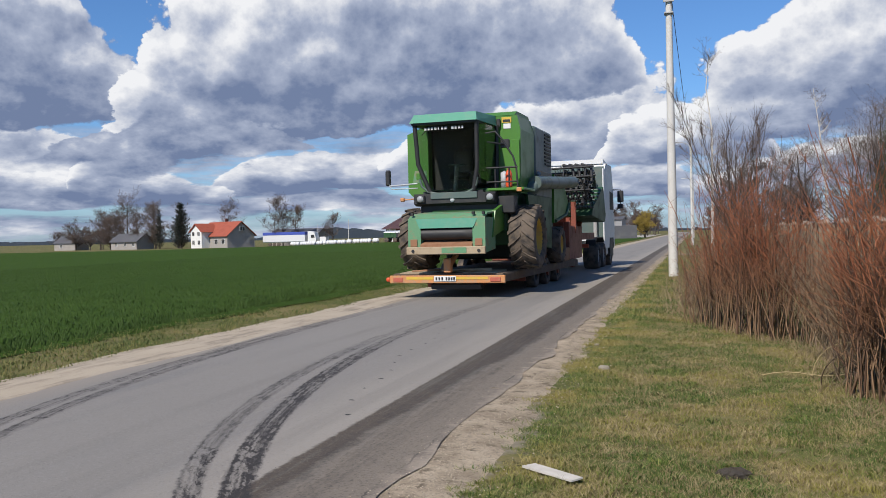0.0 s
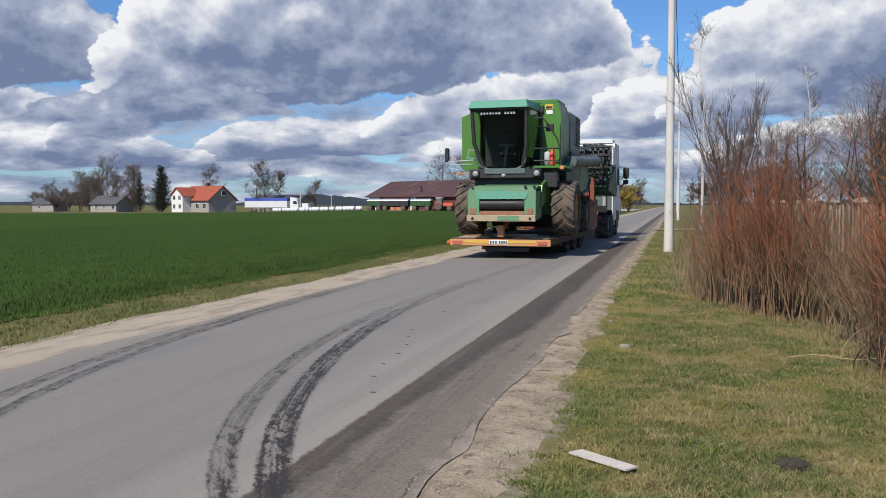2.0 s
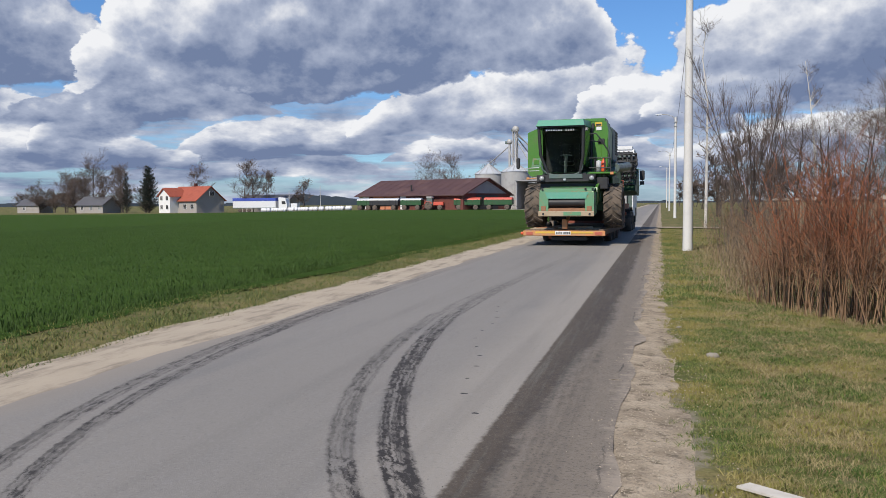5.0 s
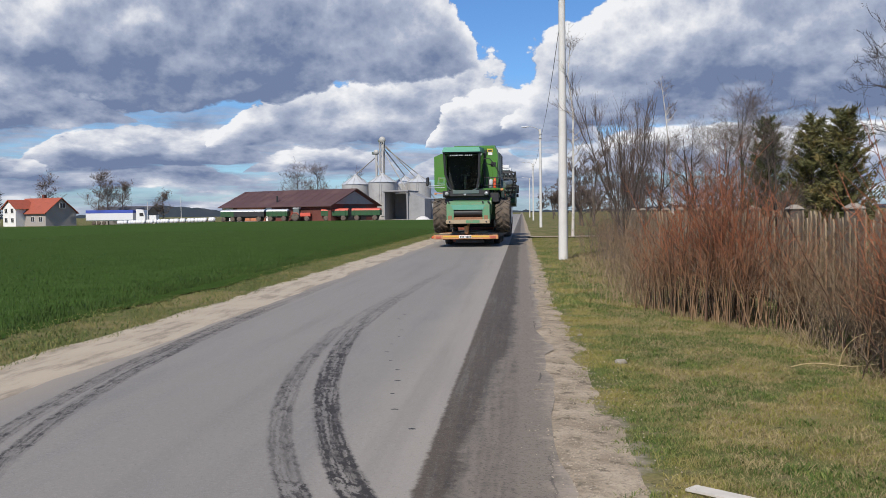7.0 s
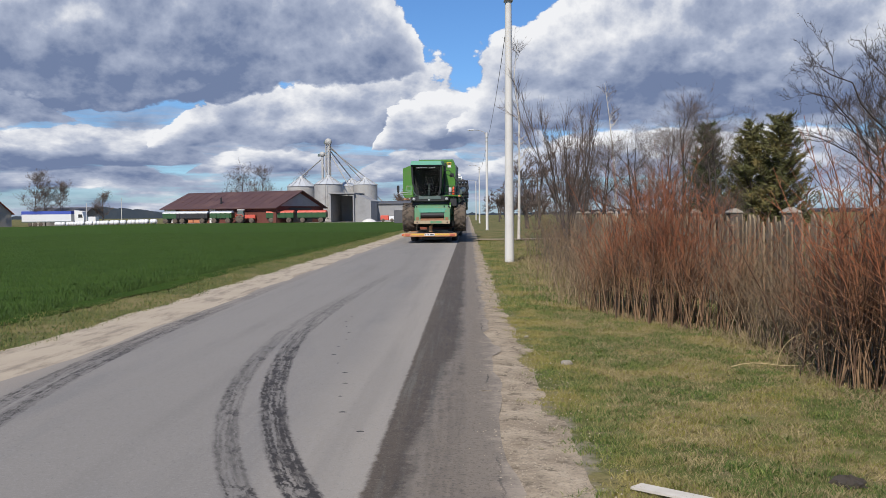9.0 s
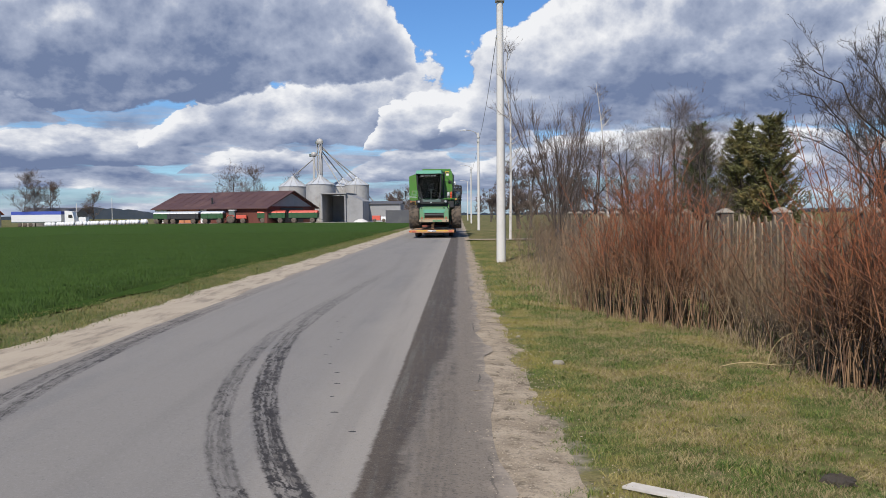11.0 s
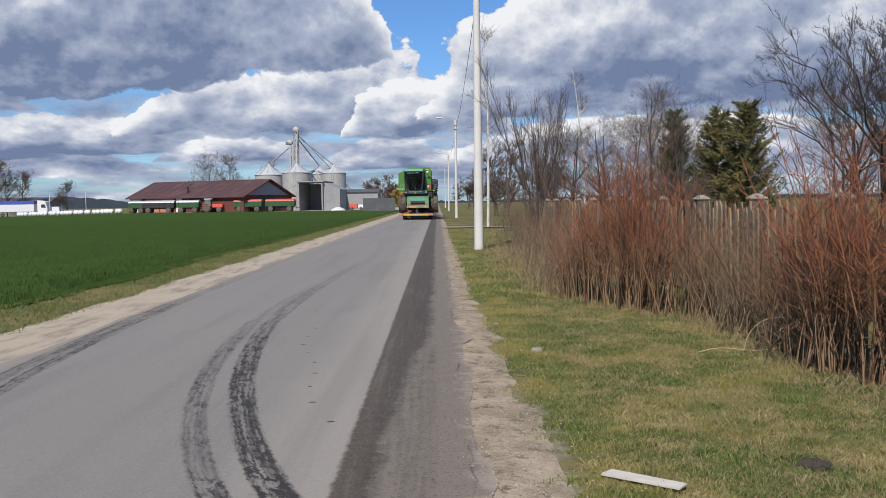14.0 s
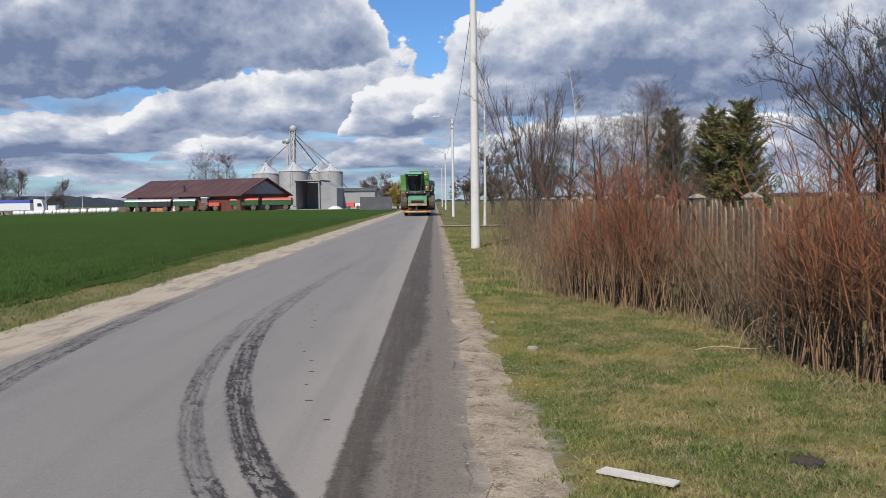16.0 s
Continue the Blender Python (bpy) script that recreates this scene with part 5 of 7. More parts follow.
# short dark dashes of mud left by a lug at every turn
for k in range(13):
    y = 6.1 + k * 0.55 + 0.05 * math.sin(k * 7)
    xx = -3.95 + 1.38 * math.exp(-(y - 5.5) / 4.4) + 0.06 * math.sin(k * 5.0)
    s = Shape().lathe([(0.03, 0.0), (0.026, 0.005), (0.012, 0.008), (0.001, 0.009)], (0, 0, 0), "z", 9)
    single("mud_clod", s, "black", "small dark clod of mud pressed on the asphalt", "mud", pose(xx, y, 0.006, 0, 0, 8 * math.sin(k * 3.1)) @ Matrix.Diagonal((1.0 + 0.3 * math.sin(k * 2.3), 0.42, 1.0, 1.0)), "mud clods on the road")


def stems(rng, n, centre, spread, height, lean, r0, twigs, k=6, wobble=0.05):
    """Polylines of upright stems, and twigs that leave them."""
    base = np.array(centre)[None] + np.concatenate([rng.normal(0, 1, (n, 2)) * np.array(spread), np.zeros((n, 1))], 1)
    a = rng.uniform(0, 2 * np.pi, n)
    h = height * rng.uniform(0.35, 1.1, n) ** 0.8
    out = lean * rng.uniform(0.1, 1.0, n) * h
    u = np.linspace(0, 1, k)
    line = base[:, None] + np.stack([np.cos(a)[:, None] * out[:, None] * u ** 1.5, np.sin(a)[:, None] * out[:, None] * u ** 1.5, h[:, None] * u], -1)
    line[:, 1:] += np.cumsum(rng.normal(0, wobble / k, (n, k - 1, 3)), 1)
    rad = (r0 * rng.uniform(0.6, 1.3, n))[:, None] * (1 - 0.8 * u)
    lines, radii = [line], [rad]
    if twigs:
        m = n * twigs
        i = rng.randint(0, n, m)
        t = rng.uniform(0.25, 0.92, m)
        f = t * (k - 1)
        j = f.astype(int)
        p = line[i, j] * (1 - (f - j))[:, None] + line[i, np.minimum(j + 1, k - 1)] * (f - j)[:, None]
        l = h[i] * rng.uniform(0.18, 0.55, m) * (1.2 - t)
        b = rng.uniform(0, 2 * np.pi, m)
        d = np.stack([np.cos(b) * 0.7, np.sin(b) * 0.7, rng.uniform(0.15, 1.1, m)], -1)
        tw = p[:, None] + d[:, None] * l[:, None, None] * u[None, :, None]
        tw[:, 1:] += np.cumsum(rng.normal(0, wobble / k * 0.5, (m, k - 1, 3)), 1)
        lines.append(tw)
        radii.append((r0 * 0.46 * rng.uniform(0.7, 1.3, m))[:, None] * (1 - 0.7 * u))
    return np.concatenate(lines), np.concatenate(radii)


def stem_mat(name, low, high, top, seed=0.0):
    """Stems that turn from weathered grey low down to red young wood at their tips."""
    n = Nodes(name, 0.7, 0.0, 0.3)
    _, _, hz = n.xyz()
    f = n.steps(n.math("ADD", hz, n.math("MULTIPLY_ADD", n.noise(1.5, 3.0), 1.0, -0.5)), 0.1, 1.3)
    n.colour(n.mix(n.steps(n.island(), 0.25, 0.95), n.mix(f, low, high), top))
    return n.mat


M["red_stem"] = stem_mat("red_stems", (0.26, 0.165, 0.095), (0.32, 0.115, 0.055), (0.105, 0.06, 0.038))
M["tan_stem"] = stem_mat("tan_stems", (0.31, 0.225, 0.14), (0.27, 0.17, 0.10), (0.12, 0.085, 0.055))
M["grey_stem"] = stem_mat("grey_stems", (0.15, 0.12, 0.098), (0.17, 0.125, 0.105), (0.075, 0.06, 0.052))


def bush(label, x, y, n, spread, height, lean, r0, twigs, seed, material="red_stem", group=""):
    b = thing("bush", label, "bush", pose(x, y, -0.05), group)
    rng = np.random.RandomState(seed)
    l, r = stems(rng, n, (0, 0, 0.0), spread, height, lean, r0, 0, wobble=0.16)
    v, f = tubes(l, r, 4)
    o = tagged(new("stem_mass", raw_mesh("stem_mass", v, f, material, True)), kind="stuff")
    o.parent = b
    rng = np.random.RandomState(seed)
    l2, r2 = stems(rng, n, (0, 0, 0.0), spread, height, lean, r0, twigs, wobble=0.16)
    v, f = tubes(l2[n:], r2[n:], 3)
    o = tagged(new("twig_crown", raw_mesh("twig_crown", v, f, material, True)), kind="stuff")
    o.parent = b
    return b


RED = "leafless bush with dense upright red-brown stems beside the fence"
for k, (x, y, n, sx, sy, h, l) in enumerate([
        (0.10, 13.9, 30, 0.16, 0.25, 1.5, 0.6), (0.42, 13.1, 46, 0.16, 0.22, 2.2, 0.42), (0.74, 12.4, 52, 0.15, 0.2, 2.45, 0.38), (1.08, 12.0, 44, 0.15, 0.2, 2.2, 0.44),
        (1.45, 11.6, 26, 0.14, 0.22, 1.5, 0.6), (1.60, 9.3, 16, 0.10, 0.3, 1.5, 0.6), (1.55, 8.5, 36, 0.13, 0.16, 1.9, 0.5),
        (1.45, 7.8, 48, 0.14, 0.15, 2.2, 0.42), (1.66, 7.2, 46, 0.14, 0.15, 2.15, 0.42), (1.72, 6.6, 30, 0.12, 0.16, 1.9, 0.5)]):
    bush(RED, x, y, n, (sx, sy), h, l, 0.0095, 11, 100 + k, "red_stem", "red bushes along the fence")
TAN = "tangle of dry tan shoots and twigs in front of the fence"
for k, (x, y, n, sx, sy, h, l) in enumerate([(0.0, 15.6, 46, 0.25, 0.7, 0.95, 0.8), (0.45, 17.6, 70, 0.35, 1.0, 1.3, 0.65), (0.8, 14.6, 44, 0.3, 0.5, 1.3, 0.65),
        (0.65, 21.5, 90, 0.45, 1.5, 1.5, 0.55), (1.25, 13.0, 24, 0.3, 0.4, 1.1, 0.75), (1.1, 26.5, 100, 0.5, 2.0, 1.7, 0.5), (1.58, 9.7, 40, 0.14, 0.4, 1.25, 0.8), (1.2, 32.0, 110, 0.6, 2.4, 1.9, 0.5), (1.5, 10.8, 40, 0.14, 0.4, 1.35, 0.7), (1.3, 8.6, 14, 0.1, 0.3, 0.6, 1.4), (1.72, 10.2, 44, 0.12, 0.7, 1.5, 0.55), (1.7, 11.9, 40, 0.12, 0.5, 1.55, 0.55), (1.75, 8.9, 30, 0.1, 0.4, 1.5, 0.5)]):
    bush(TAN, x, y, n, (sx, sy), h, l, 0.0068, 10, 140 + k, "grey_stem" if k == 5 else "tan_stem", "dry shoots along the fence")
# low arching yellow shoot
arch = [(0.5 * u, 0.03 * math.sin(5 * u), 0.36 * math.sin(1.9 * u ** 0.6)) for u in [i / 12 for i in range(13)]]
lying = [(-0.45 + 1.1 * u, -0.05 + 0.04 * math.sin(6 * u), 0.035 + 0.05 * u + 0.02 * math.sin(9 * u)) for u in [i / 10 for i in range(11)]]
single("dry_shoot", Shape().rod(arch, 0.0055, 5, 0.003).rod(lying, 0.006, 5, 0.0035), "straw", "yellow arching dry shoot on the grass", "shoot", pose(1.02, 8.75, -0.05))


def limbs(rng, base, height, spread, r0, depth=4, fan=(7, 5, 4), trunks=1, low=0.25, droop=0.0, rmin=0.0):
    """Branch polylines by level, each (n,k,3) with radii."""
    k, out = 6, []
    u = np.linspace(0, 1, k)
    d0 = np.stack([rng.normal(0, 0.10 * (trunks > 1) + 0.04, trunks), rng.normal(0, 0.10 * (trunks > 1) + 0.04, trunks), np.ones(trunks)], -1)
    p0 = np.array(base)[None] + np.concatenate([rng.normal(0, 0.12 * (trunks > 1), (trunks, 2)), np.zeros((trunks, 1))], 1)
    line = p0[:, None] + d0[:, None] * (height * rng.uniform(0.75, 1.0, trunks))[:, None, None] * u[None, :, None]
    line[:, 1:] += np.cumsum(rng.normal(0, height * 0.012, (trunks, k - 1, 3)), 1)
    rad = r0 * (1 - 0.85 * u)[None] * np.ones((trunks, 1))
    out.append((line, rad))
    length = spread
    for lev in range(depth - 1):
        n = len(line)
        m = n * fan[min(lev, len(fan) - 1)]
        i = np.repeat(np.arange(n), fan[min(lev, len(fan) - 1)])
        t = rng.uniform(low if lev == 0 else 0.2, 0.97, m)
        f = t * (k - 1)
        j = f.astype(int)
        g = (f - j)[:, None]
        p = line[i, j] * (1 - g) + line[i, np.minimum(j + 1, k - 1)] * g
        pd = line[i, np.minimum(j + 1, k - 1)] - line[i, j]
        pd /= np.linalg.norm(pd, axis=1, keepdims=True) + 1e-9
        v = rng.normal(0, 1, (m, 3))
        v[:, 2] = np.abs(v[:, 2]) * 0.55 - droop
        v -= pd * (v * pd).sum(1, keepdims=True) * 0.6
        v /= np.linalg.norm(v, axis=1, keepdims=True) + 1e-9
        d = pd * 0.45 + v * 0.75
        L = length * (1.15 - 0.75 * t if lev == 0 else rng.uniform(0.4, 1.0, m)) * rng.uniform(0.7, 1.15, m)
        new_line = p[:, None] + d[:, None] * L[:, None, None] * u[None, :, None]
        new_line[..., 2] += (0.12 * L)[:, None] * (u ** 2)[None]
        new_line[:, 1:] += np.cumsum(rng.normal(0, 1, (m, k - 1, 3)) * (L * 0.035)[:, None, None], 1)
        pr = rad[i, j] * 0.55
        new_rad = np.maximum(pr[:, None] * (1 - 0.75 * u)[None], max(rmin, 0.0026 * height / 6))
        out.append((new_line, new_rad))
        line, rad, length = new_line, new_rad, length * 0.5
    return out


def bare_tree(label, x, y, height, spread, r0, seed, fan=(8, 5, 4), trunks=1, depth=4, low=0.25, material="bark_grey", crown="grey_stem", group="", z=0.0, rmin=0.0):
    t = thing("tree", label, "tree", pose(x, y, z - 0.03), group)
    rng = np.random.RandomState(seed)
    lev = limbs(rng, (0, 0, 0), height, spread, r0, depth, fan, trunks, low, 0.0, rmin)
    v, f = tubes(*lev[0], 8)
    o = new("trunk", raw_mesh("trunk", v, f, material, True))
    o.parent = t
    for name, levels, mat in (("limb_crown", lev[1:2], material), ("twig_crown", lev[2:], crown)):
        vs, fs, c = [], [], 0
        for l in levels:
            v, f = tubes(*l, 5 if name == "limb_crown" else 3)
            vs.append(v)
            fs.append(f + c)
            c += len(v)
        o = tagged(new(name, raw_mesh(name, np.concatenate(vs), np.concatenate(fs), mat, True)), kind="stuff")
        o.parent = t
    return t


BARE = "leafless grey-brown tree with a wide crown of fine twigs"
def fan_tree(label, x, y, height, seed, stems_=9, material="bark_grey", crown="grey_stem"):
    """A tree whose stems fan up and out from one low bole, with steep fine shoots."""
    t = thing("tree", label, "tree", pose(x, y, -0.05))
    rng = np.random.RandomState(seed)
    k, u = 7, np.linspace(0, 1, 7)
    part("trunk", Shape().rod([(0, 0, 0), (0.03, 0, height * 0.10), (0, 0.02, height * 0.22)], height * 0.022, 10, height * 0.012), material, t)

    def grow(p, way, length, r, bend):
        m = len(p)
        line = p[:, None] + way[:, None] * length[:, None, None] * u[None, :, None]
        line[..., 2] += (length * bend)[:, None] * (u ** 2)[None]
        line[:, 1:] += np.cumsum(rng.normal(0, 1, (m, k - 1, 3)) * (length * 0.014)[:, None, None], 1)
        return line, r[:, None] * (1 - 0.75 * u)[None]

    def sprout(line, rad, each, length, spread, thin):
        m = len(line) * each
        i = np.repeat(np.arange(len(line)), each)
        f = rng.uniform(0.15, 0.95, m) * (k - 1)
        j = f.astype(int)
        p = line[i, j] + (line[i, np.minimum(j + 1, k - 1)] - line[i, j]) * (f - j)[:, None]
        d = line[i, -1] - line[i, 0]
        d /= np.linalg.norm(d, axis=1, keepdims=True)
        d = d + rng.normal(0, spread, (m, 3))
        d[:, 2] = np.abs(d[:, 2]) * 0.8 + 0.15
        d /= np.linalg.norm(d, axis=1, keepdims=True)
        return grow(p, d, length * rng.uniform(0.4, 1.0, m) * (1.25 - f / (k - 1)), np.maximum(rad[i, j] * 0.5, thin), 0.12)

    a = 2 * math.pi * (np.arange(stems_) + rng.uniform(-0.3, 0.3, stems_)) / stems_
    out = rng.uniform(0.10, 0.42, stems_)
    way_ = np.stack([np.cos(a) * out, np.sin(a) * out, np.ones(stems_)], -1)
    first = grow(np.stack([0 * a, 0 * a, height * rng.uniform(0.06, 0.22, stems_)], -1), way_, height * rng.uniform(0.5, 0.8, stems_), np.full(stems_, height * 0.0034), 0.05)
    second = sprout(*first, 14, height * 0.34, 0.32, 0.0065)
    third = sprout(*second, 9, height * 0.16, 0.38, 0.005)
    for name, levels, mat in (("limb_crown", (first,), material), ("twig_crown", (second, third), crown)):
        v1, f1 = zip(*(tubes(l, r, 4 if name == "limb_crown" else 3) for l, r in levels))
        shift = np.cumsum([0] + [len(q) for q in v1[:-1]])
        o = tagged(new(name, raw_mesh(name, np.concatenate(v1), np.concatenate([q + c for q, c in zip(f1, shift)]), mat, True)), kind="stuff")
        o.parent = t
    return t


def gnarled_tree(label, x, y, z0, reach, seed):
    """A spreading fruit tree: crooked dark boughs that arch out sideways and carry short upright twigs."""
    t = thing("tree", label, "tree", pose(x, y, -0.05))
    rng = np.random.RandomState(seed)
    k, u = 8, np.linspace(0, 1, 8)
    part("trunk", Shape().rod([(0, 0, 0), (0.05, 0.03, z0 * 0.6), (-0.05, 0, z0 * 1.15)], 0.13, 10, 0.09), "bark_dark", t)

    def crooked(p, d, length, r, kink):
        m = len(p)
        line = p[:, None] + d[:, None] * length[:, None, None] * u[None, :, None]
        line[:, 1:] += np.cumsum(rng.normal(0, 1, (m, k - 1, 3)) * (length * kink)[:, None, None], 1)
        line[..., 2] += (length * 0.16)[:, None] * np.sin(u * 2.6)[None]
        return line, r[:, None] * (1 - 0.72 * u)[None]

    def fork(line, rad, each, length, spread, lift, thin):
        m = len(line) * each
        i = np.repeat(np.arange(len(line)), each)
        f = rng.uniform(0.22, 0.98, m) * (k - 1)
        j = f.astype(int)
        p = line[i, j] + (line[i, np.minimum(j + 1, k - 1)] - line[i, j]) * (f - j)[:, None]
        d = line[i, np.minimum(j + 1, k - 1)] - line[i, j]
        d = d / (np.linalg.norm(d, axis=1, keepdims=True) + 1e-9) * 0.7 + rng.normal(0, spread, (m, 3)) + np.array([0, 0, lift])
        d /= np.linalg.norm(d, axis=1, keepdims=True)
        return crooked(p, d, length * rng.uniform(0.35, 1.0, m), np.maximum(rad[i, j] * 0.6, thin), 0.035)

    n0 = 11
    a = 2 * math.pi * (np.arange(n0) + rng.uniform(-0.3, 0.3, n0)) / n0
    rise = rng.uniform(0.15, 1.5, n0)
    d = np.stack([np.cos(a), np.sin(a), rise], -1)
    d /= np.linalg.norm(d, axis=1, keepdims=True)
    boughs = crooked(np.stack([0 * a, 0 * a, z0 * rng.uniform(0.8, 1.1, n0)], -1), d, reach * rng.uniform(0.8, 1.1, n0), np.full(n0, 0.032), 0.03)
    limbs_ = fork(*boughs, 7, reach * 0.45, 0.5, 0.25, 0.010)
    twigs = fork(*limbs_, 9, reach * 0.17, 0.55, 0.45, 0.006)
    tips = fork(*twigs, 5, reach * 0.07, 0.6, 0.5, 0.005)
    for name, levels in (("bough_crown", (boughs,)), ("twig_crown", (limbs_, twigs, tips))):
        v1, f1 = zip(*(tubes(l, r, 5 if name == "bough_crown" else 3) for l, r in levels))
        shift = np.cumsum([0] + [len(q) for q in v1[:-1]])
        o = tagged(new(name, raw_mesh(name, np.concatenate(v1), np.concatenate([q + c for q, c in zip(f1, shift)]), "bark_dark", True)), kind="stuff")
        o.parent = t
    return t


BARE = "leafless grey-brown tree with a wide crown of fine twigs"
fan_tree("leafless many-stemmed tree with fine upright twigs by the verge", 1.05, 27.0, 5.6, 201, 12)
fan_tree("slim leafless tree beside the verge", 2.3, 33.0, 5.2, 202, 7)
bare_tree("tall leafless birch with a pale trunk", 0.9, 50.0, 11.3, 1.8, 0.09, 203, (14, 5, 4), low=0.3, material="birch")
bare_tree("tall leafless birch with a pale trunk", 8.4, 60.0, 12.3, 1.5, 0.10, 204, (14, 5, 4), low=0.45, material="birch")
for k, (x, y, h, s) in enumerate([(6.0, 33, 5.5, 2.2), (4.6, 30, 4.6, 1.8), (6.9, 36, 5.7, 2.4), (10.5, 40, 5.8, 2.4), (3.2, 26.5, 3.9, 1.6), (12.0, 30, 5.4, 2.0), (9.3, 22.5, 4.6, 1.7), (2.9, 34, 4.8, 1.8), (12.8, 26, 5.2, 2.0), (4.0, 21.5, 3.2, 1.3)]):
    bare_tree(BARE, x, y, h, s, 0.05, 210 + k, (16, 9, 7), trunks=2, low=0.2, material="bark_dark", group="garden trees")
gnarled_tree("large leafless garden tree with spreading crooked dark branches", 8.4, 20.3, 2.4, 2.8, 240)
gnarled_tree("leafless garden tree with crooked dark branches", 10.2, 25.5, 2.2, 3.2, 241)


def conifer(label, x, y, height, width, seed, material="needles", group="", z=0.0, tiers=22, fine=1.0):
    t = thing("conifer", label, "tree", pose(x, y, z), group)
    rng = np.random.RandomState(seed)
    part("trunk", Shape().rod([(0, 0, -0.05), (0, 0, height * 0.97)], width * 0.05, 8, 0.01), "bark_grey", t)
    v, f, n = [], [], 0
    lines, rads = [], []
    for i in range(tiers):
        u = i / tiers
        for a in np.linspace(0, 2 * math.pi, max(5, int(13 * (1 - u * 0.6))), endpoint=False):
            a += rng.uniform(0, 0.8)
            L = width / 2 * (1 - u) ** 0.7 * rng.uniform(0.45, 1.25) + 0.05 * width
            z0 = height * (0.06 + 0.92 * u) + rng.uniform(-0.045, 0.045) * height
            d = np.array([math.cos(a), math.sin(a), 0.0])
            s = np.linspace(0, 1, 4)
            line = np.array([0, 0, z0]) + d * L * s[:, None] + np.array([0, 0, 1]) * (L * (0.55 * s ** 2 + 0.10 * s))[:, None]
            lines.append(line)
            rads.append(0.012 * width * (1 - 0.8 * s))
            m = int(15 * fine)
            for q in rng.uniform(0.12, 1.0, m):
                p = line[0] + (line[-1] - line[0]) * q + rng.normal(0, 0.015 * width, 3)
                side = np.array([-d[1], d[0], 0]) * rng.choice([-1, 1])
                w = (side * rng.uniform(0.3, 1.0) + d * rng.uniform(0.1, 0.8) + np.array([0, 0, rng.uniform(-0.25, 0.9)])) * width * rng.uniform(0.04, 0.10)
                e = np.cross(w, rng.normal(0, 1, 3))
                e *= 0.016 * width / fine ** 0.5 / (np.linalg.norm(e) + 1e-9)
                v += [p - e, p + e, p + w]
                f.append((n, n + 1, n + 2))
                n += 3
    o = tagged(new("needle_crown", raw_mesh("needle_crown", np.array(v), np.array(f), material)), kind="stuff")
    o.parent = t
    tv, tf = tubes(np.array(lines), np.array(rads), 3)
    o = tagged(new("branch_crown", raw_mesh("branch_crown", tv, tf, "bark_grey", True)), kind="stuff")
    o.parent = t
    return t


conifer("dark green spruce behind the garden fence", 5.75, 28.5, 4.4, 2.0, 301, "needles_green", fine=5.0)
conifer("broad olive-green spruce behind the garden fence", 7.05, 28.2, 4.3, 2.5, 302, fine=5.0)
conifer("olive-green spruce with browning needles behind the fence", 7.75, 27.6, 4.55, 2.6, 303, fine=5.0)


# ---- the garden fence ----
def fence():
    fe = thing("fence", "weathered timber picket fence with concrete-capped posts", "fence", pose(2.0, 0, 0))
    rng = random.Random(7)
    picket = None
    for k in range(240):
        y = 4.4 + k * 0.125
        m = pose(rng.uniform(-0.012, 0.012), y, 0.0, rng.uniform(-1.5, 1.5), rng.uniform(-1, 1), rng.uniform(-3, 3))
        if picket is None:
            picket = part("picket", Shape().prism([(-0.045, 0.06), (0.045, 0.06), (0.045, 1.36), (0.02, 1.44), (-0.02, 1.44), (-0.045, 1.36)], "x", -0.011, 0.011), M["picket"], fe, at=m)
        elif rng.random() > 0.04:
            again(picket, m @ Matrix.Diagonal((1, 1, rng.uniform(0.93, 1.03), 1)))
    for z in (0.35, 1.12):
        part("rail", Shape().box(0.012, 0.06, 4.3, 34.8, z, z + 0.08, 0.006), "timber", fe)
    post = cap = None
    for k in range(13):
        m = pose(0.10, 4.3 + k * 2.34, 0)
        if post is None:
            # the shadow on the masonry posts is put into this dark colour
            post = part("fence_post", Shape().box(-0.09, 0.09, -0.09, 0.09, -0.05, 1.47, 0.012), "bark_grey", fe, "fence post, coloured dark for the shadow on it", m)
            cap = part("post_cap", Shape().box(-0.11, 0.11, -0.11, 0.11, 1.47, 1.50, 0.01).loft([(-0.10, -0.10, 1.50), (0.10, -0.10, 1.50), (0.10, 0.10, 1.50), (-0.10, 0.10, 1.50)], [(-0.03, -0.03, 1.55), (0.03, -0.03, 1.55), (0.03, 0.03, 1.55), (-0.03, 0.03, 1.55)]), M["lichen"], fe, "concrete cap with yellow lichen", m)
        else:
            again(post, m)
            again(cap, m)
    return fe


n = Nodes("picket_wood", 0.9)
pk = n.mix(n.chance(), (0.30, 0.235, 0.155), (0.15, 0.115, 0.08))
M["picket"] = n.colour(n.mix(n.steps(n.noise(7, 5.0, 0.6, n.scaled((1, 1, 0.15))), 0.5, 0.75), pk, (0.14, 0.11, 0.08))).mat
n = Nodes("lichen_concrete", 0.9)
M["lichen"] = n.colour(n.mix(n.steps(n.noise(6, 4.0), 0.5, 0.6), (0.25, 0.22, 0.18), (0.36, 0.28, 0.07))).mat
fence()


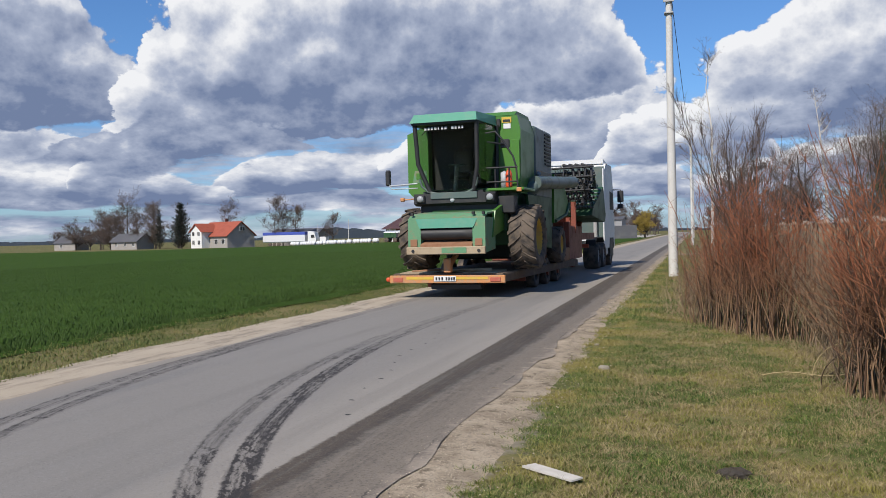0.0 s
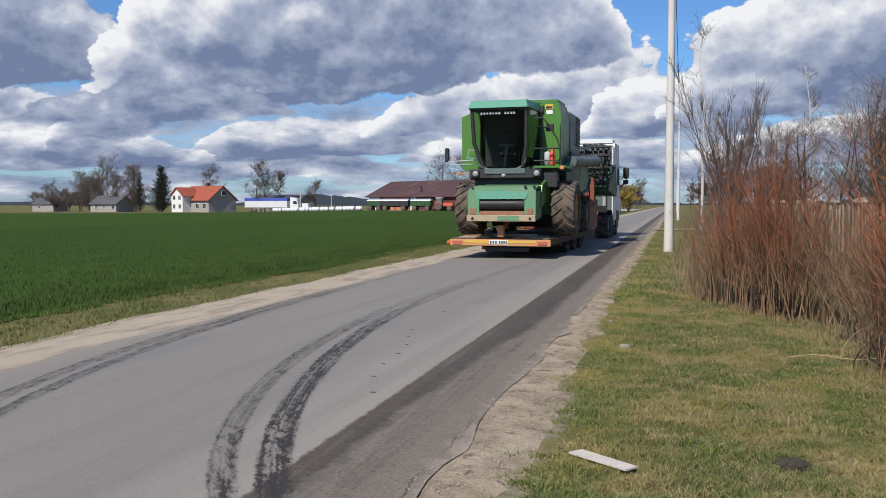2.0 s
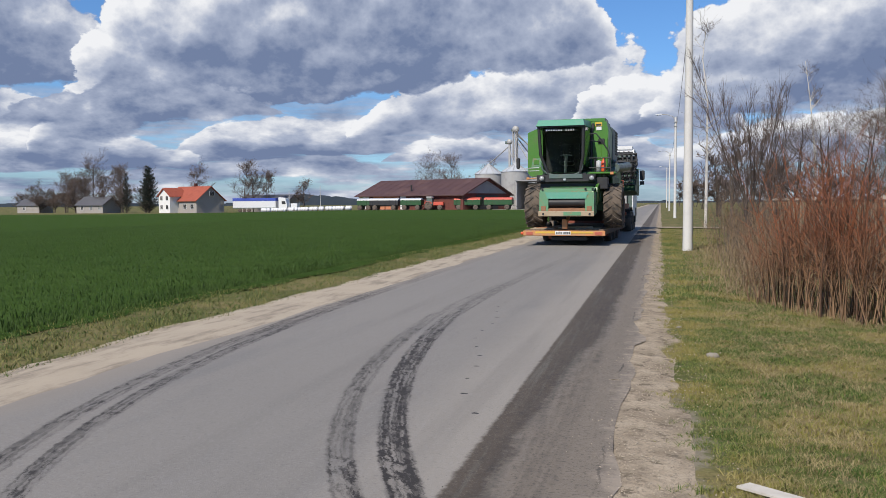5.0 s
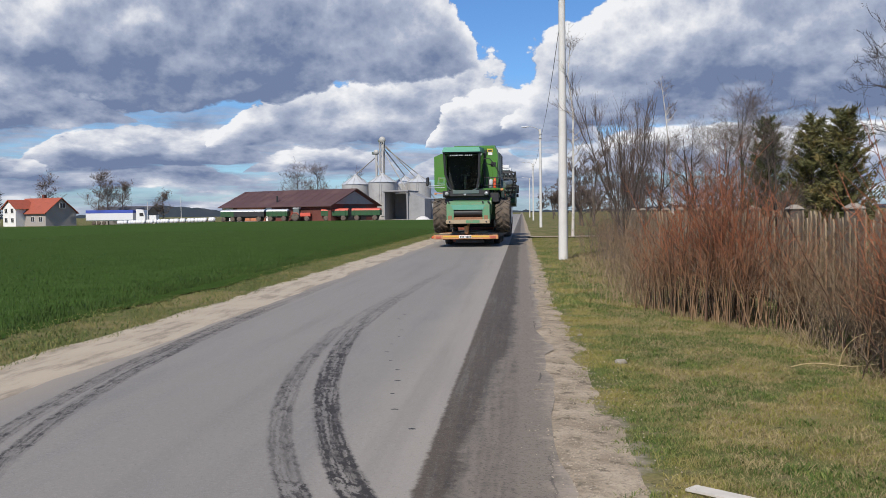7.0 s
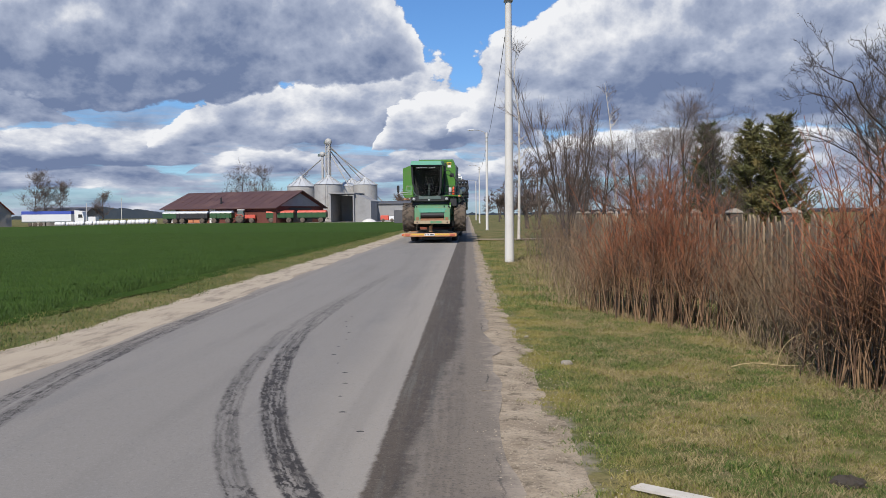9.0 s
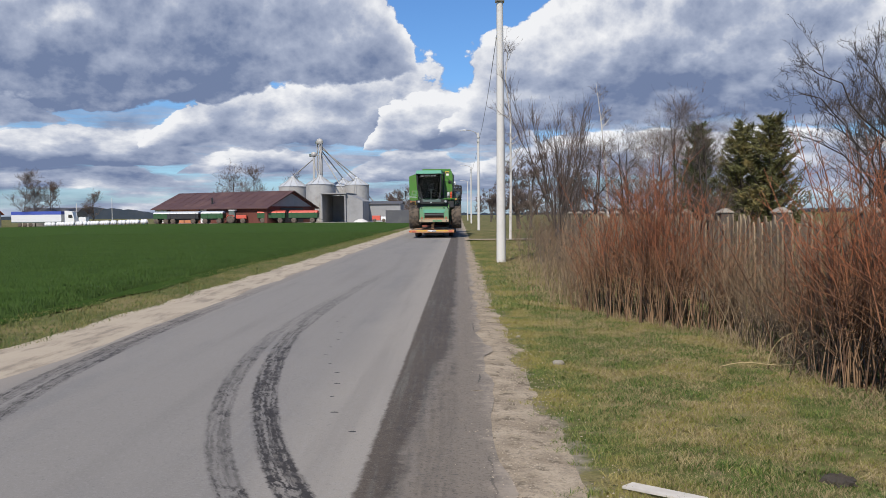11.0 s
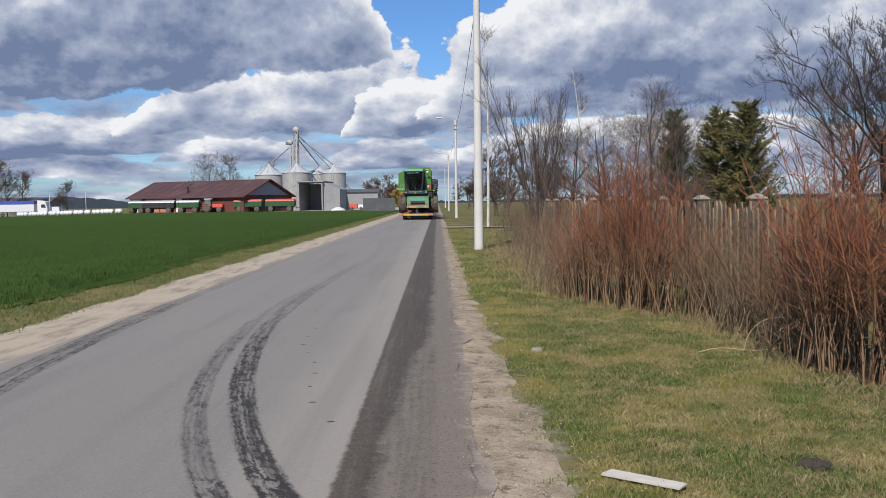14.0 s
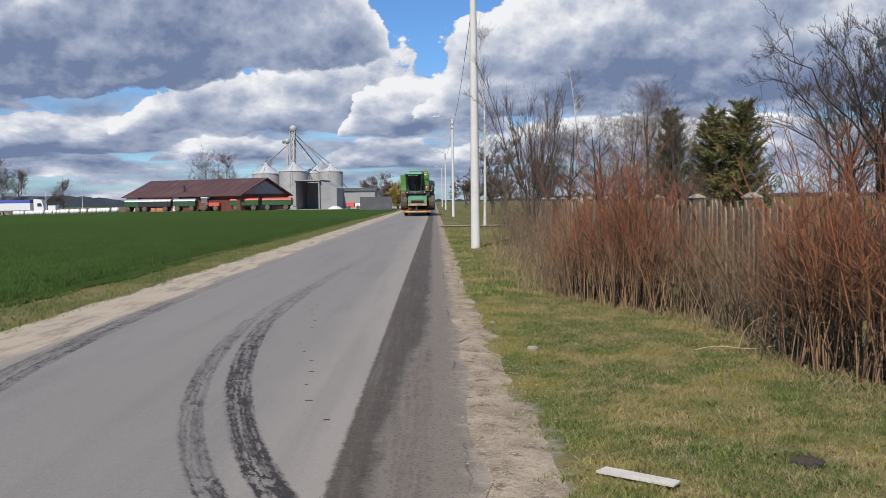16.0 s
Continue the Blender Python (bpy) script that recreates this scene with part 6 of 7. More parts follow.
# ---- street lamps and wires ----
def street_lamp(x, y, h, r0, r1, label):
    s = thing("street_lamp", label, "street lamp", pose(x, y, -0.05), "street lamps along the road")
    part("pole", Shape().rod([(0, 0, 0), (0, 0, h * 0.5), (0, 0, h)], r0, 14, r1), "concrete", s)
    part("bracket", Shape().box(-0.16, 0.16, -0.16, -0.10, h - 0.5, h - 0.42, 0.01).box(-0.14, 0.14, -0.16, 0.16, h - 0.85, h - 0.80, 0.01), "steel", s)
    part("arm", Shape().rod([(0, 0, h - 0.35), (-0.25, 0, h + 0.05), (-0.7, 0, h + 0.22), (-1.2, 0, h + 0.25)], 0.03, 8), "steel", s)
    head = part("lamp_head", Shape().loft([(-1.15, -0.10, h + 0.20), (-1.15, 0.10, h + 0.20), (-1.15, 0.08, h + 0.32), (-1.15, -0.08, h + 0.32)], [(-1.75, -0.13, h + 0.20), (-1.75, 0.13, h + 0.20), (-1.72, 0.08, h + 0.28), (-1.72, -0.08, h + 0.28)]), "silver", s, "grey street lamp head")
    part("lens", Shape().box(-1.68, -1.25, -0.09, 0.09, h + 0.175, h + 0.203, 0.01), "lamp_glass", head)
    return s


LAMPS = [(-0.70, 27.5), (-0.26, 80.2), (-0.2, 138.0), (-0.2, 200.0)]
for k, (x, y) in enumerate(LAMPS):
    street_lamp(x, y, 9.0, 0.15 if k == 0 else 0.13, 0.095, "pale concrete street lamp pole on the grass verge")
for (xa, ya), (xb, yb) in zip([(-0.8, -22.0)] + LAMPS, LAMPS):
    pts = [(xa + (xb - xa) * u, ya + (yb - ya) * u, 8.45 - 4 * 0.55 * u * (1 - u)) for u in [i / 14 for i in range(15)]]
    if ya > 0:
        single("overhead_wire", Shape().rod([(px_ + 0.1, py_ - 0.1, pz_) for px_, py_, pz_ in pts], 0.012, 5), "black", "thin black overhead wire between the poles", "wire")

# ---- small things on the verge ----
n = Nodes("weathered_board", 0.8)
M["board"] = n.colour(n.mix(n.noise(9, 5.0), (0.40, 0.36, 0.30), (0.66, 0.62, 0.55))).mat
single("board_scrap", Shape().loft([(-0.235, -0.045, 0.0), (0.235, -0.05, 0.0), (0.23, 0.045, 0.0), (-0.22, 0.05, 0.0)], [(-0.235, -0.045, 0.012), (0.235, -0.05, 0.010), (0.23, 0.045, 0.010), (-0.22, 0.05, 0.014)]), M["board"], "pale strip of broken board lying on the grass", "board", pose(-0.90, 4.85, -0.018, 1, -2, -41))
for x, y, s in ((-1.0, 9.0, 0.05), (-1.28, 10.9, 0.028)):
    rng = random.Random(int(y * 10))
    bm = bmesh.new()
    bmesh.ops.create_icosphere(bm, subdivisions=2, radius=s)
    for p in bm.verts:
        p.co = Vector((p.co.x * 1.3, p.co.y, p.co.z * 0.7)) * (1 + rng.uniform(-0.15, 0.15))
    st = Shape().add([p.co[:] for p in bm.verts], [[q.index for q in f.verts] for f in bm.faces], True)
    bm.free()
    single("stone", st, "earth_pale", "small pale field stone lying in the grass", "stone", pose(x, y, -0.03))
rng = random.Random(33)
heap_ = Shape().lathe([(0.17, -0.01), (0.13, 0.012), (0.08, 0.024), (0.035, 0.03), (0.004, 0.032)], (0, 0, 0), "z", 22, False)
heap_.v = [(x * rng.uniform(0.7, 1.25), y * rng.uniform(0.7, 1.25), z + rng.uniform(-0.006, 0.012)) for x, y, z in heap_.v]
single("molehill", heap_, "earth_dark", "small dark heap of earth in the grass", "molehill", pose(0.16, 5.15, -0.042) @ Matrix.Diagonal((0.62, 0.75, 0.9, 1)))


# ---- the farm across the field ----
def barn_details():
    for x0, x1, m, lab in ((0.15, 3.3, "plaster", "whitewashed wall panel"), (4.6, 8.2, "brick_pale", "orange brick infill"), (8.5, 12.6, "brick_pale", "orange brick infill"), (13.0, 14.6, "plaster", "whitewashed wall panel")):
        part("wall_panel", Shape().box(x0, x1, -0.05, 0.02, 0.1, 2.85), m, barn, lab)
    part("flue", Shape().rod([(14.8, 1.5, 3.2), (14.8, 1.5, 5.2)], 0.18, 10), "black", barn, "black metal flue pipe")
    part("gable_panel", Shape().prism([(1.2, 3.3), (13.8, 3.3), (7.5, 5.9)], "x", 30.5, 30.56), "concrete_grey", barn, "grey boarded gable")
    # thin black panel on the solid gable stands in for the gateway's unlit inside
    part("gate_opening", Shape().box(30.5, 30.58, 4.0, 11.0, 0.1, 3.0), "black", barn, "open gateway, its dark inside drawn as a black panel")
    for k in range(14):
        part("roof_seam", Shape().prism([(-0.72, 2.96), (7.5, 6.52), (7.5, 6.54), (-0.72, 2.98)], "x", 0.3 + k * 2.28, 0.38 + k * 2.28), "roof_brown", barn)


barn_details()


def silo(x, y, r, eave, peak):
    s = thing("grain_silo", "round galvanised steel grain silo with a conical roof", "silo", pose(x, y, 0), "grain silos")
    prof = []
    for k in range(int(eave / 0.45)):
        z = k * eave / int(eave / 0.45)
        prof += [(r, z), (r * 1.008, z + 0.2)]
    part("shell", Shape().lathe([(0.01, 0)] + prof + [(r, eave)], (0, 0, 0), "z", 36), "steel", s)
    part("roof", Shape().lathe([(r * 1.05, eave - 0.05), (r * 0.5, eave + (peak - eave) * 0.52), (0.45, peak - 0.1), (0.45, peak + 0.2), (0.01, peak + 0.25)], (0, 0, 0), "z", 36), "silver", s, "pale conical sheet roof")
    for k in range(12):
        a = 2 * math.pi * k / 12
        part("rib", Shape().rod([(r * 1.05 * math.cos(a), r * 1.05 * math.sin(a), eave), (0.45 * math.cos(a), 0.45 * math.sin(a), peak - 0.05)], 0.05, 4), "steel", s)
    part("ladder", Shape().box(-0.25, -0.2, -r - 0.12, -r, 0, eave).box(0.2, 0.25, -r - 0.12, -r, 0, eave), "steel", s)
    return s


for a in ((-32.7, 190.0, 3.1, 8.2, 10.0), (-41.0, 202.0, 3.3, 8.2, 10.4), (-29.7, 205.0, 3.3, 8.3, 10.0), (-25.8, 200.0, 2.8, 8.4, 10.0)):
    silo(*a)

tower = thing("elevator_tower", "tall galvanised grain elevator tower with sloping spouts", "tower", pose(-33.6, 195.5, 0))
for x, y in ((-0.5, -0.5), (0.5, -0.5), (0.5, 0.5), (-0.5, 0.5)):
    part("post", Shape().rod([(x, y, 0), (x, y, 17.6)], 0.09, 6), "steel", tower)
for k in range(13):
    z = 1.0 + k * 1.3
    for (xa, ya), (xb, yb) in (((-0.5, -0.5), (0.5, -0.5)), ((0.5, -0.5), (0.5, 0.5)), ((0.5, 0.5), (-0.5, 0.5)), ((-0.5, 0.5), (-0.5, -0.5))):
        part("brace", Shape().rod([(xa, ya, z), (xb, yb, z + 1.2)], 0.05, 4), "steel", tower)
for x, z1, s in ((0.1, 18.0, 0.75), (-1.3, 15.2, 0.6)):
    part("elevator_leg", Shape().box(x - 0.22, x + 0.22, -0.3, 0.3, 0, z1, 0.02), "steel", tower)
    part("elevator_head", Shape().lathe([(0.01, -0.35), (s, -0.35), (s, 0.35), (0.01, 0.35)], (x, 0, z1), "y", 16), "steel", tower, "rounded elevator head")
    part("motor", Shape().box(x - 1.0, x - 0.4, -0.3, 0.3, z1 - 0.5, z1 + 0.1, 0.05), "grey_panel", tower)
for p, q in (((0.5, 0, 17.0), (12.5, 6, 3.5)), ((0.4, 0, 16.6), (7.8, 4.5, 10.2)), ((0.3, 0, 16.2), (3.9, 9.5, 10.2)), ((0.3, -0.3, 16.0), (0.9, -5.5, 10.2)), ((-1.6, 0, 14.0), (-7.4, 6.5, 10.5)), ((-1.4, 0, 13.5), (0.6, -5.4, 10.2)), ((0.3, 0, 15.5), (5.5, -2, 7.0))):
    part("spout", Shape().rod([p, q], 0.13, 8), "steel", tower)

shed = thing("open_shed", "grey open-fronted concrete shed beside the silos", "building", pose(-30.6, 178, 0, 0, 0, -6))
part("wall", Shape().box(0, 0.25, 0, 9, 0, 5.8), "concrete_grey", shed)
part("wall", Shape().box(4.9, 5.15, 0, 9, 0, 5.8), "concrete_grey", shed)
part("wall", Shape().box(0.25, 4.9, 8.8, 9, 0, 5.6), "concrete_grey", shed)
part("roof", Shape().box(-0.2, 5.35, -0.3, 9.2, 5.8, 6.05, 0.02), "concrete_grey", shed, "grey flat roof slab")
part("side_wing", Shape().prism([(5.15, 0), (8.6, 0), (8.6, 4.3), (5.15, 5.8)], "y", 0.6, 9), "concrete_grey", shed)
low = gabled("machine_shed", "long low grey machine shed with a dark roof", pose(-22.6, 184, 0, 0, 0, -3), 8.0, 6.0, 3.7, 4.2, "concrete_grey", "roof_dark", 0.3)


def tipping_trailer(x, y, length, body, tarp, label):
    t = thing("farm_trailer", label, "trailer", pose(x, y, 0), "farm trailers before the barn")
    part("box_body", Shape().box(0, length, 0, 2.4, 1.0, 2.0, 0.03), body, t)
    for k in range(5):
        xx = length * (k + 0.5) / 5
        part("stake", Shape().box(xx - 0.05, xx + 0.05, -0.05, 0.0, 0.95, 2.05), body, t)
    part("tarpaulin", Shape().prism([(0, 2.0), (2.4, 2.0), (2.3, 2.22), (1.2, 2.45), (0.1, 2.22)], "x", 0.02, length - 0.02), tarp, t, "stretched load cover")
    part("chassis", Shape().box(0.2, length - 0.2, 0.7, 1.7, 0.75, 1.0), "black", t)
    for xx in (length * 0.18, length * 0.82):
        for yy in (0.15, 2.25):
            part("wheel", Shape().lathe([(0.01, -0.15), (0.3, -0.15), (0.5, -0.13), (0.52, 0), (0.5, 0.13), (0.3, 0.15), (0.01, 0.15)], (xx, yy, 0.52), "y", 18), "rubber", t)
    part("drawbar", Shape().rod([(length, 1.2, 0.8), (length + 0.9, 1.2, 0.65)], 0.06, 6), "black", t)
    return t


tipping_trailer(-63.0, 171, 3.0, "dark_shaded_green", "silver", "small green farm trailer with a pale cover")
tipping_trailer(-59.4, 168.5, 6.2, "black", "silver", "dark grey farm trailer under a pale tarpaulin")
tipping_trailer(-52.6, 168, 4.3, "dark_shaded_green", "silver", "green farm trailer under a white tarpaulin")
tipping_trailer(-41.4, 167.5, 5.4, "dark_shaded_green", "tarp_red", "green farm trailer under a red tarpaulin")
tipping_trailer(-35.3, 167.5, 5.6, "dark_shaded_green", "tarp_red", "green farm trailer under a red tarpaulin")

tractor = thing("farm_tractor", "red farm tractor with a white-roofed cab parked by the barn", "tractor", pose(-47.6, 168, 0))
part("bonnet", Shape().box(1.7, 3.8, 0.6, 1.4, 0.9, 1.65, 0.08), "tarp_red", tractor)
part("cab", Shape().loft([(0.3, 0.3, 1.0), (1.7, 0.3, 1.0), (1.7, 1.7, 1.0), (0.3, 1.7, 1.0)], [(0.45, 0.35, 2.5), (1.5, 0.35, 2.5), (1.5, 1.65, 2.5), (0.45, 1.65, 2.5)]), "grey_panel", tractor)
part("roof", Shape().box(0.3, 1.65, 0.25, 1.75, 2.5, 2.68, 0.04), "white", tractor)
for xx, r in ((0.85, 0.8), (3.2, 0.5)):
    for yy in (0.1, 1.9):
        part("wheel", Shape().lathe([(0.01, -0.2), (r * 0.6, -0.2), (r * 0.96, -0.17), (r, 0), (r * 0.96, 0.17), (r * 0.6, 0.2), (0.01, 0.2)], (xx, yy, r), "y", 22), "rubber", tractor)
part("mudguard", Shape().prism([(0.0, 1.3), (0.3, 1.7), (1.3, 1.7), (1.6, 1.3), (1.5, 1.28), (1.25, 1.6), (0.35, 1.6), (0.1, 1.28)], "y", -0.1, 0.35), "tarp_red", tractor)

van = thing("farm_machine", "small red and white farm machine by the low shed", "machine", pose(-19.4, 171, 0))
part("body", Shape().box(0, 1.6, 0, 1.4, 0.35, 1.3, 0.08), "tarp_red", van)
part("hood", Shape().box(1.7, 2.9, 0, 1.4, 0.35, 1.1, 0.1), "white", van)
for xx in (0.5, 2.3):
    part("wheel", Shape().lathe([(0.01, -0.12), (0.33, -0.12), (0.35, 0), (0.33, 0.12), (0.01, 0.12)], (xx, 0.0, 0.35), "y", 16), "rubber", van)
for x, y, w, h in ((-13.6, 168, 1.9, 0.9), (-21.5, 170, 1.5, 0.7)):
    single("rubble_heap", Shape().lathe([(w, 0), (w * 0.75, h * 0.5), (w * 0.3, h * 0.95), (0.01, h)], (0, 0, 0), "z", 14), "concrete", "pale heap of rubble at the edge of the yard", "heap", pose(x, y, 0))

# semi-trailer lorry parked across the field
semi = thing("parked_lorry", "white articulated lorry with a blue and white tarpaulin trailer", "lorry", pose(-112.0, 210, -0.78, 0, 0, 2))
part("trailer_box", Shape().box(0, 12.2, 0, 2.5, 1.2, 3.3, 0.03), "tarp_white", semi)
part("top_band", Shape().box(-0.02, 12.22, -0.03, 2.53, 2.95, 3.75, 0.03), "blue", semi, "blue upper tarpaulin")
part("bottom_rail", Shape().box(0, 12.2, -0.02, 2.52, 1.0, 1.2), "grey_panel", semi)
scab = part("cab", Shape().prism([(13.0, 0.7), (15.3, 0.7), (15.35, 1.9), (14.9, 3.6), (13.0, 3.9)], "y", 0.05, 2.45), "white", semi)
part("cab_window", Shape().prism([(13.9, 2.1), (15.0, 2.1), (14.8, 2.9), (13.9, 2.9)], "y", 0.02, 0.06), "black", scab)
for xx in (2.0, 3.3, 4.6, 12.3, 14.6):
    part("wheel", Shape().lathe([(0.01, -0.15), (0.3, -0.15), (0.5, -0.12), (0.5, 0.12), (0.3, 0.15), (0.01, 0.15)], (xx, 0.1, 0.5), "y", 18), "rubber", semi)
part("container", Shape().box(16.4, 18.2, 0, 2.0, 0, 2.3, 0.03), "white", semi)

rng = random.Random(17)
bag = None
for k in range(34):
    m = pose(-98.5 + k * 0.98 + rng.uniform(-0.35, 0.35), 200 - 0.75 * k + rng.uniform(-0.3, 0.3), -0.7, 0, 0, rng.uniform(0, 90))
    if bag is None:
        bm = bmesh.new()
        bmesh.ops.create_cube(bm, size=1.0)
        bmesh.ops.bevel(bm, geom=bm.edges[:], offset=0.18, segments=2, affect="EDGES")
        for p in bm.verts:
            p.co = Vector((p.co.x * 0.86, p.co.y * 0.86, (p.co.z + 0.5) * 1.05))
        bag = single("big_bag", Shape().add([p.co[:] for p in bm.verts], [[q.index for q in f.verts] for f in bm.faces], True), "tarp_white", "full white bulk bag standing in a row", "bag", m, "row of white bulk bags")
        bm.free()
    else:
        copy_thing(bag, pose(m.translation.x, m.translation.y, float(ground_height(m.translation.x, m.translation.y)), 0, 0, rng.uniform(0, 90)))

# houses and trees
house = gabled("house", "white two-storey house with a bright red tiled roof", pose(-127.5, 203, -0.78, 0, 0, -24), 13.0, 8.6, 3.3, 6.7, "plaster_grey", "roof_red", 0.5)
bay = part("front_bay", Shape().prism([(0.3, 0), (5.2, 0), (5.2, 4.4), (2.75, 6.2), (0.3, 4.4)], "y", -2.4, 2.2), "plaster", house, "white rendered front bay")
part("bay_roof", Shape().prism([(-0.1, 4.15), (2.75, 6.25), (2.75, 6.5), (-0.3, 4.2)], "y", -2.8, 3.0).prism([(5.6, 4.15), (2.75, 6.25), (2.75, 6.5), (5.8, 4.2)], "y", -2.8, 3.0), "roof_red", bay)
for x, z in ((1.0, 0.9), (3.4, 0.9), (1.0, 3.2), (3.4, 3.2)):
    facade_window(house, x, z, 1.1, 1.2, y=-2.42)
facade_window(house, 3.6, 4.3, 1.6, 1.3, face="gable", depth=13.52)
facade_window(house, 7.5, 1.0, 1.4, 1.3)
facade_window(house, 10.5, 1.0, 1.4, 1.3)
part("chimney", Shape().box(6.2, 6.9, 4.2, 4.9, 5.5, 7.7), "brick", house)
cot = gabled("cottage", "small old cottage with white walls and a grey roof", pose(-152.5, 200, -0.78, 0, 0, -8), 9.0, 6.5, 2.2, 4.2, "plaster_grey", "roof_dark", 0.4)
for x in (1.5, 4.5, 7.5):
    facade_window(cot, x, 0.8, 0.9, 1.1)
out = gabled("outbuilding", "low whitewashed outbuilding with a dark roof", pose(-177, 207, -0.78, 0, 0, -4), 7.5, 5.5, 2.1, 3.7, "plaster_grey", "roof_dark", 0.3)
facade_window(out, 2.0, 0.8, 0.9, 0.9)
back = gabled("farm_shed", "low dark-roofed farm shed behind the lorry", pose(-114, 219, -0.78), 14, 7.0, 3.2, 4.6, "plaster_grey", "roof_dark", 0.3)
for k, (x, y, h, s) in enumerate([(-162, 208, 10.5, 4.2), (-151.5, 206, 14.5, 5.2), (-143.5, 206, 11.5, 4.0), (-156.5, 205, 9.0, 3.6), (-147, 212, 12.0, 4.0), (-124, 214, 13.0, 4.6), (-110, 212, 12.8, 4.4), (-104, 214, 9.0, 3.6), (-97, 222, 8.5, 3.0), (-166, 214, 8.0, 3.2), (-158.5, 212, 12.0, 4.2), (-149, 214, 11.0, 4.0), (-140.5, 214, 11.5, 3.8), (-164, 206, 4.5, 3.0), (-159, 204, 4.0, 3.0), (-141, 204, 4.5, 3.0), (-170, 212, 5.0, 3.2), (-107.5, 213, 11.0, 3.6), (-172, 209, 6.5, 3.4), (-168, 205, 3.6, 3.0), (-155, 203, 3.2, 2.8), (-146.5, 203, 4.2, 3.0), (-160.5, 213, 9.5, 4.0), (-154, 214, 9.0, 3.8), (-179, 212, 4.0, 3.0),
        (-60.5, 222, 13.4, 5.4), (-55.5, 226, 12.5, 5.0), (-45.5, 226, 10.0, 4.4), (-40, 228, 9.5, 4.0), (-14.5, 225, 8.8, 3.4), (-10.0, 232, 8.0, 3.0), (-19, 240, 8.4, 3.0)]):
    bare_tree("distant leafless tree with a dense bare crown", x, y, h * 1.12, s * 1.15, 0.17, 400 + k, (20, 9, 7), low=0.12, group="distant trees", rmin=0.017, z=float(far_dip(x, y)))
conifer("dark narrow spruce beside the white house", -139.3, 203, 10.5, 3.4, 430, "needles_dark", tiers=24, fine=0.9, z=-0.75)
conifer("dark broad spruce beside the white house", -132.0, 202, 12.0, 6.0, 431, "needles_dark", tiers=26, fine=1.6, z=-0.75)
conifer("dark spruce among bare trees", -135.5, 206, 8.5, 4.0, 432, "needles_dark", tiers=20, fine=1.2, z=-0.75)
for x, h in ((-85.0, 6.6), (-93.5, 5.5)):
    single("yard_mast", Shape().rod([(0, 0, 0), (0, 0, h)], 0.09, 8, 0.06), "concrete", "thin pale mast in the yard", "mast", pose(x, 205, -0.7))

# along the road ahead

n = Nodes("yellow_twigs", 0.8)
M["yellow_twig"] = n.colour(n.mix(n.island(), (0.42, 0.30, 0.05), (0.30, 0.22, 0.06))).mat
bare_tree("yellow-twigged willow beside the road", -8.9, 165, 4.0, 2.3, 0.16, 460, (14, 8, 7), trunks=3, low=0.1, crown="yellow_twig", rmin=0.028)
wall_ = single("yard_wall", Shape().box(0, 5.2, 0, 0.3, 0, 2.2, 0.03), "roof_dark", "dark grey panel wall at the end of the field", "wall", pose(-14.2, 142, 0, 0, 0, 3))
for k in range(26):
    rng_ = np.random.RandomState(500 + k)
    left = k % 2 == 0
    x = rng_.uniform(-22, -9) if left else rng_.uniform(3.5, 16)
    y = rng_.uniform(215, 330) if left else rng_.uniform(75, 260)
    bare_tree("bare brown roadside tree far along the road", x, y, rng_.uniform(4.5, 8.0), rng_.uniform(1.8, 3.0), 0.12, 520 + k, (9, 6, 5), trunks=2, low=0.15, group="far roadside trees", rmin=0.02 + 0.00008 * y)
path_y = np.array([49.2, 49.7, 50.2, 50.7, 51.2])
tagged(strip("side_path", np.full(5, -1.7), np.full(5, 14.0), path_y, 0.022, "sand", "pale sandy path crossing the verge", "path", cross=20), "", "")

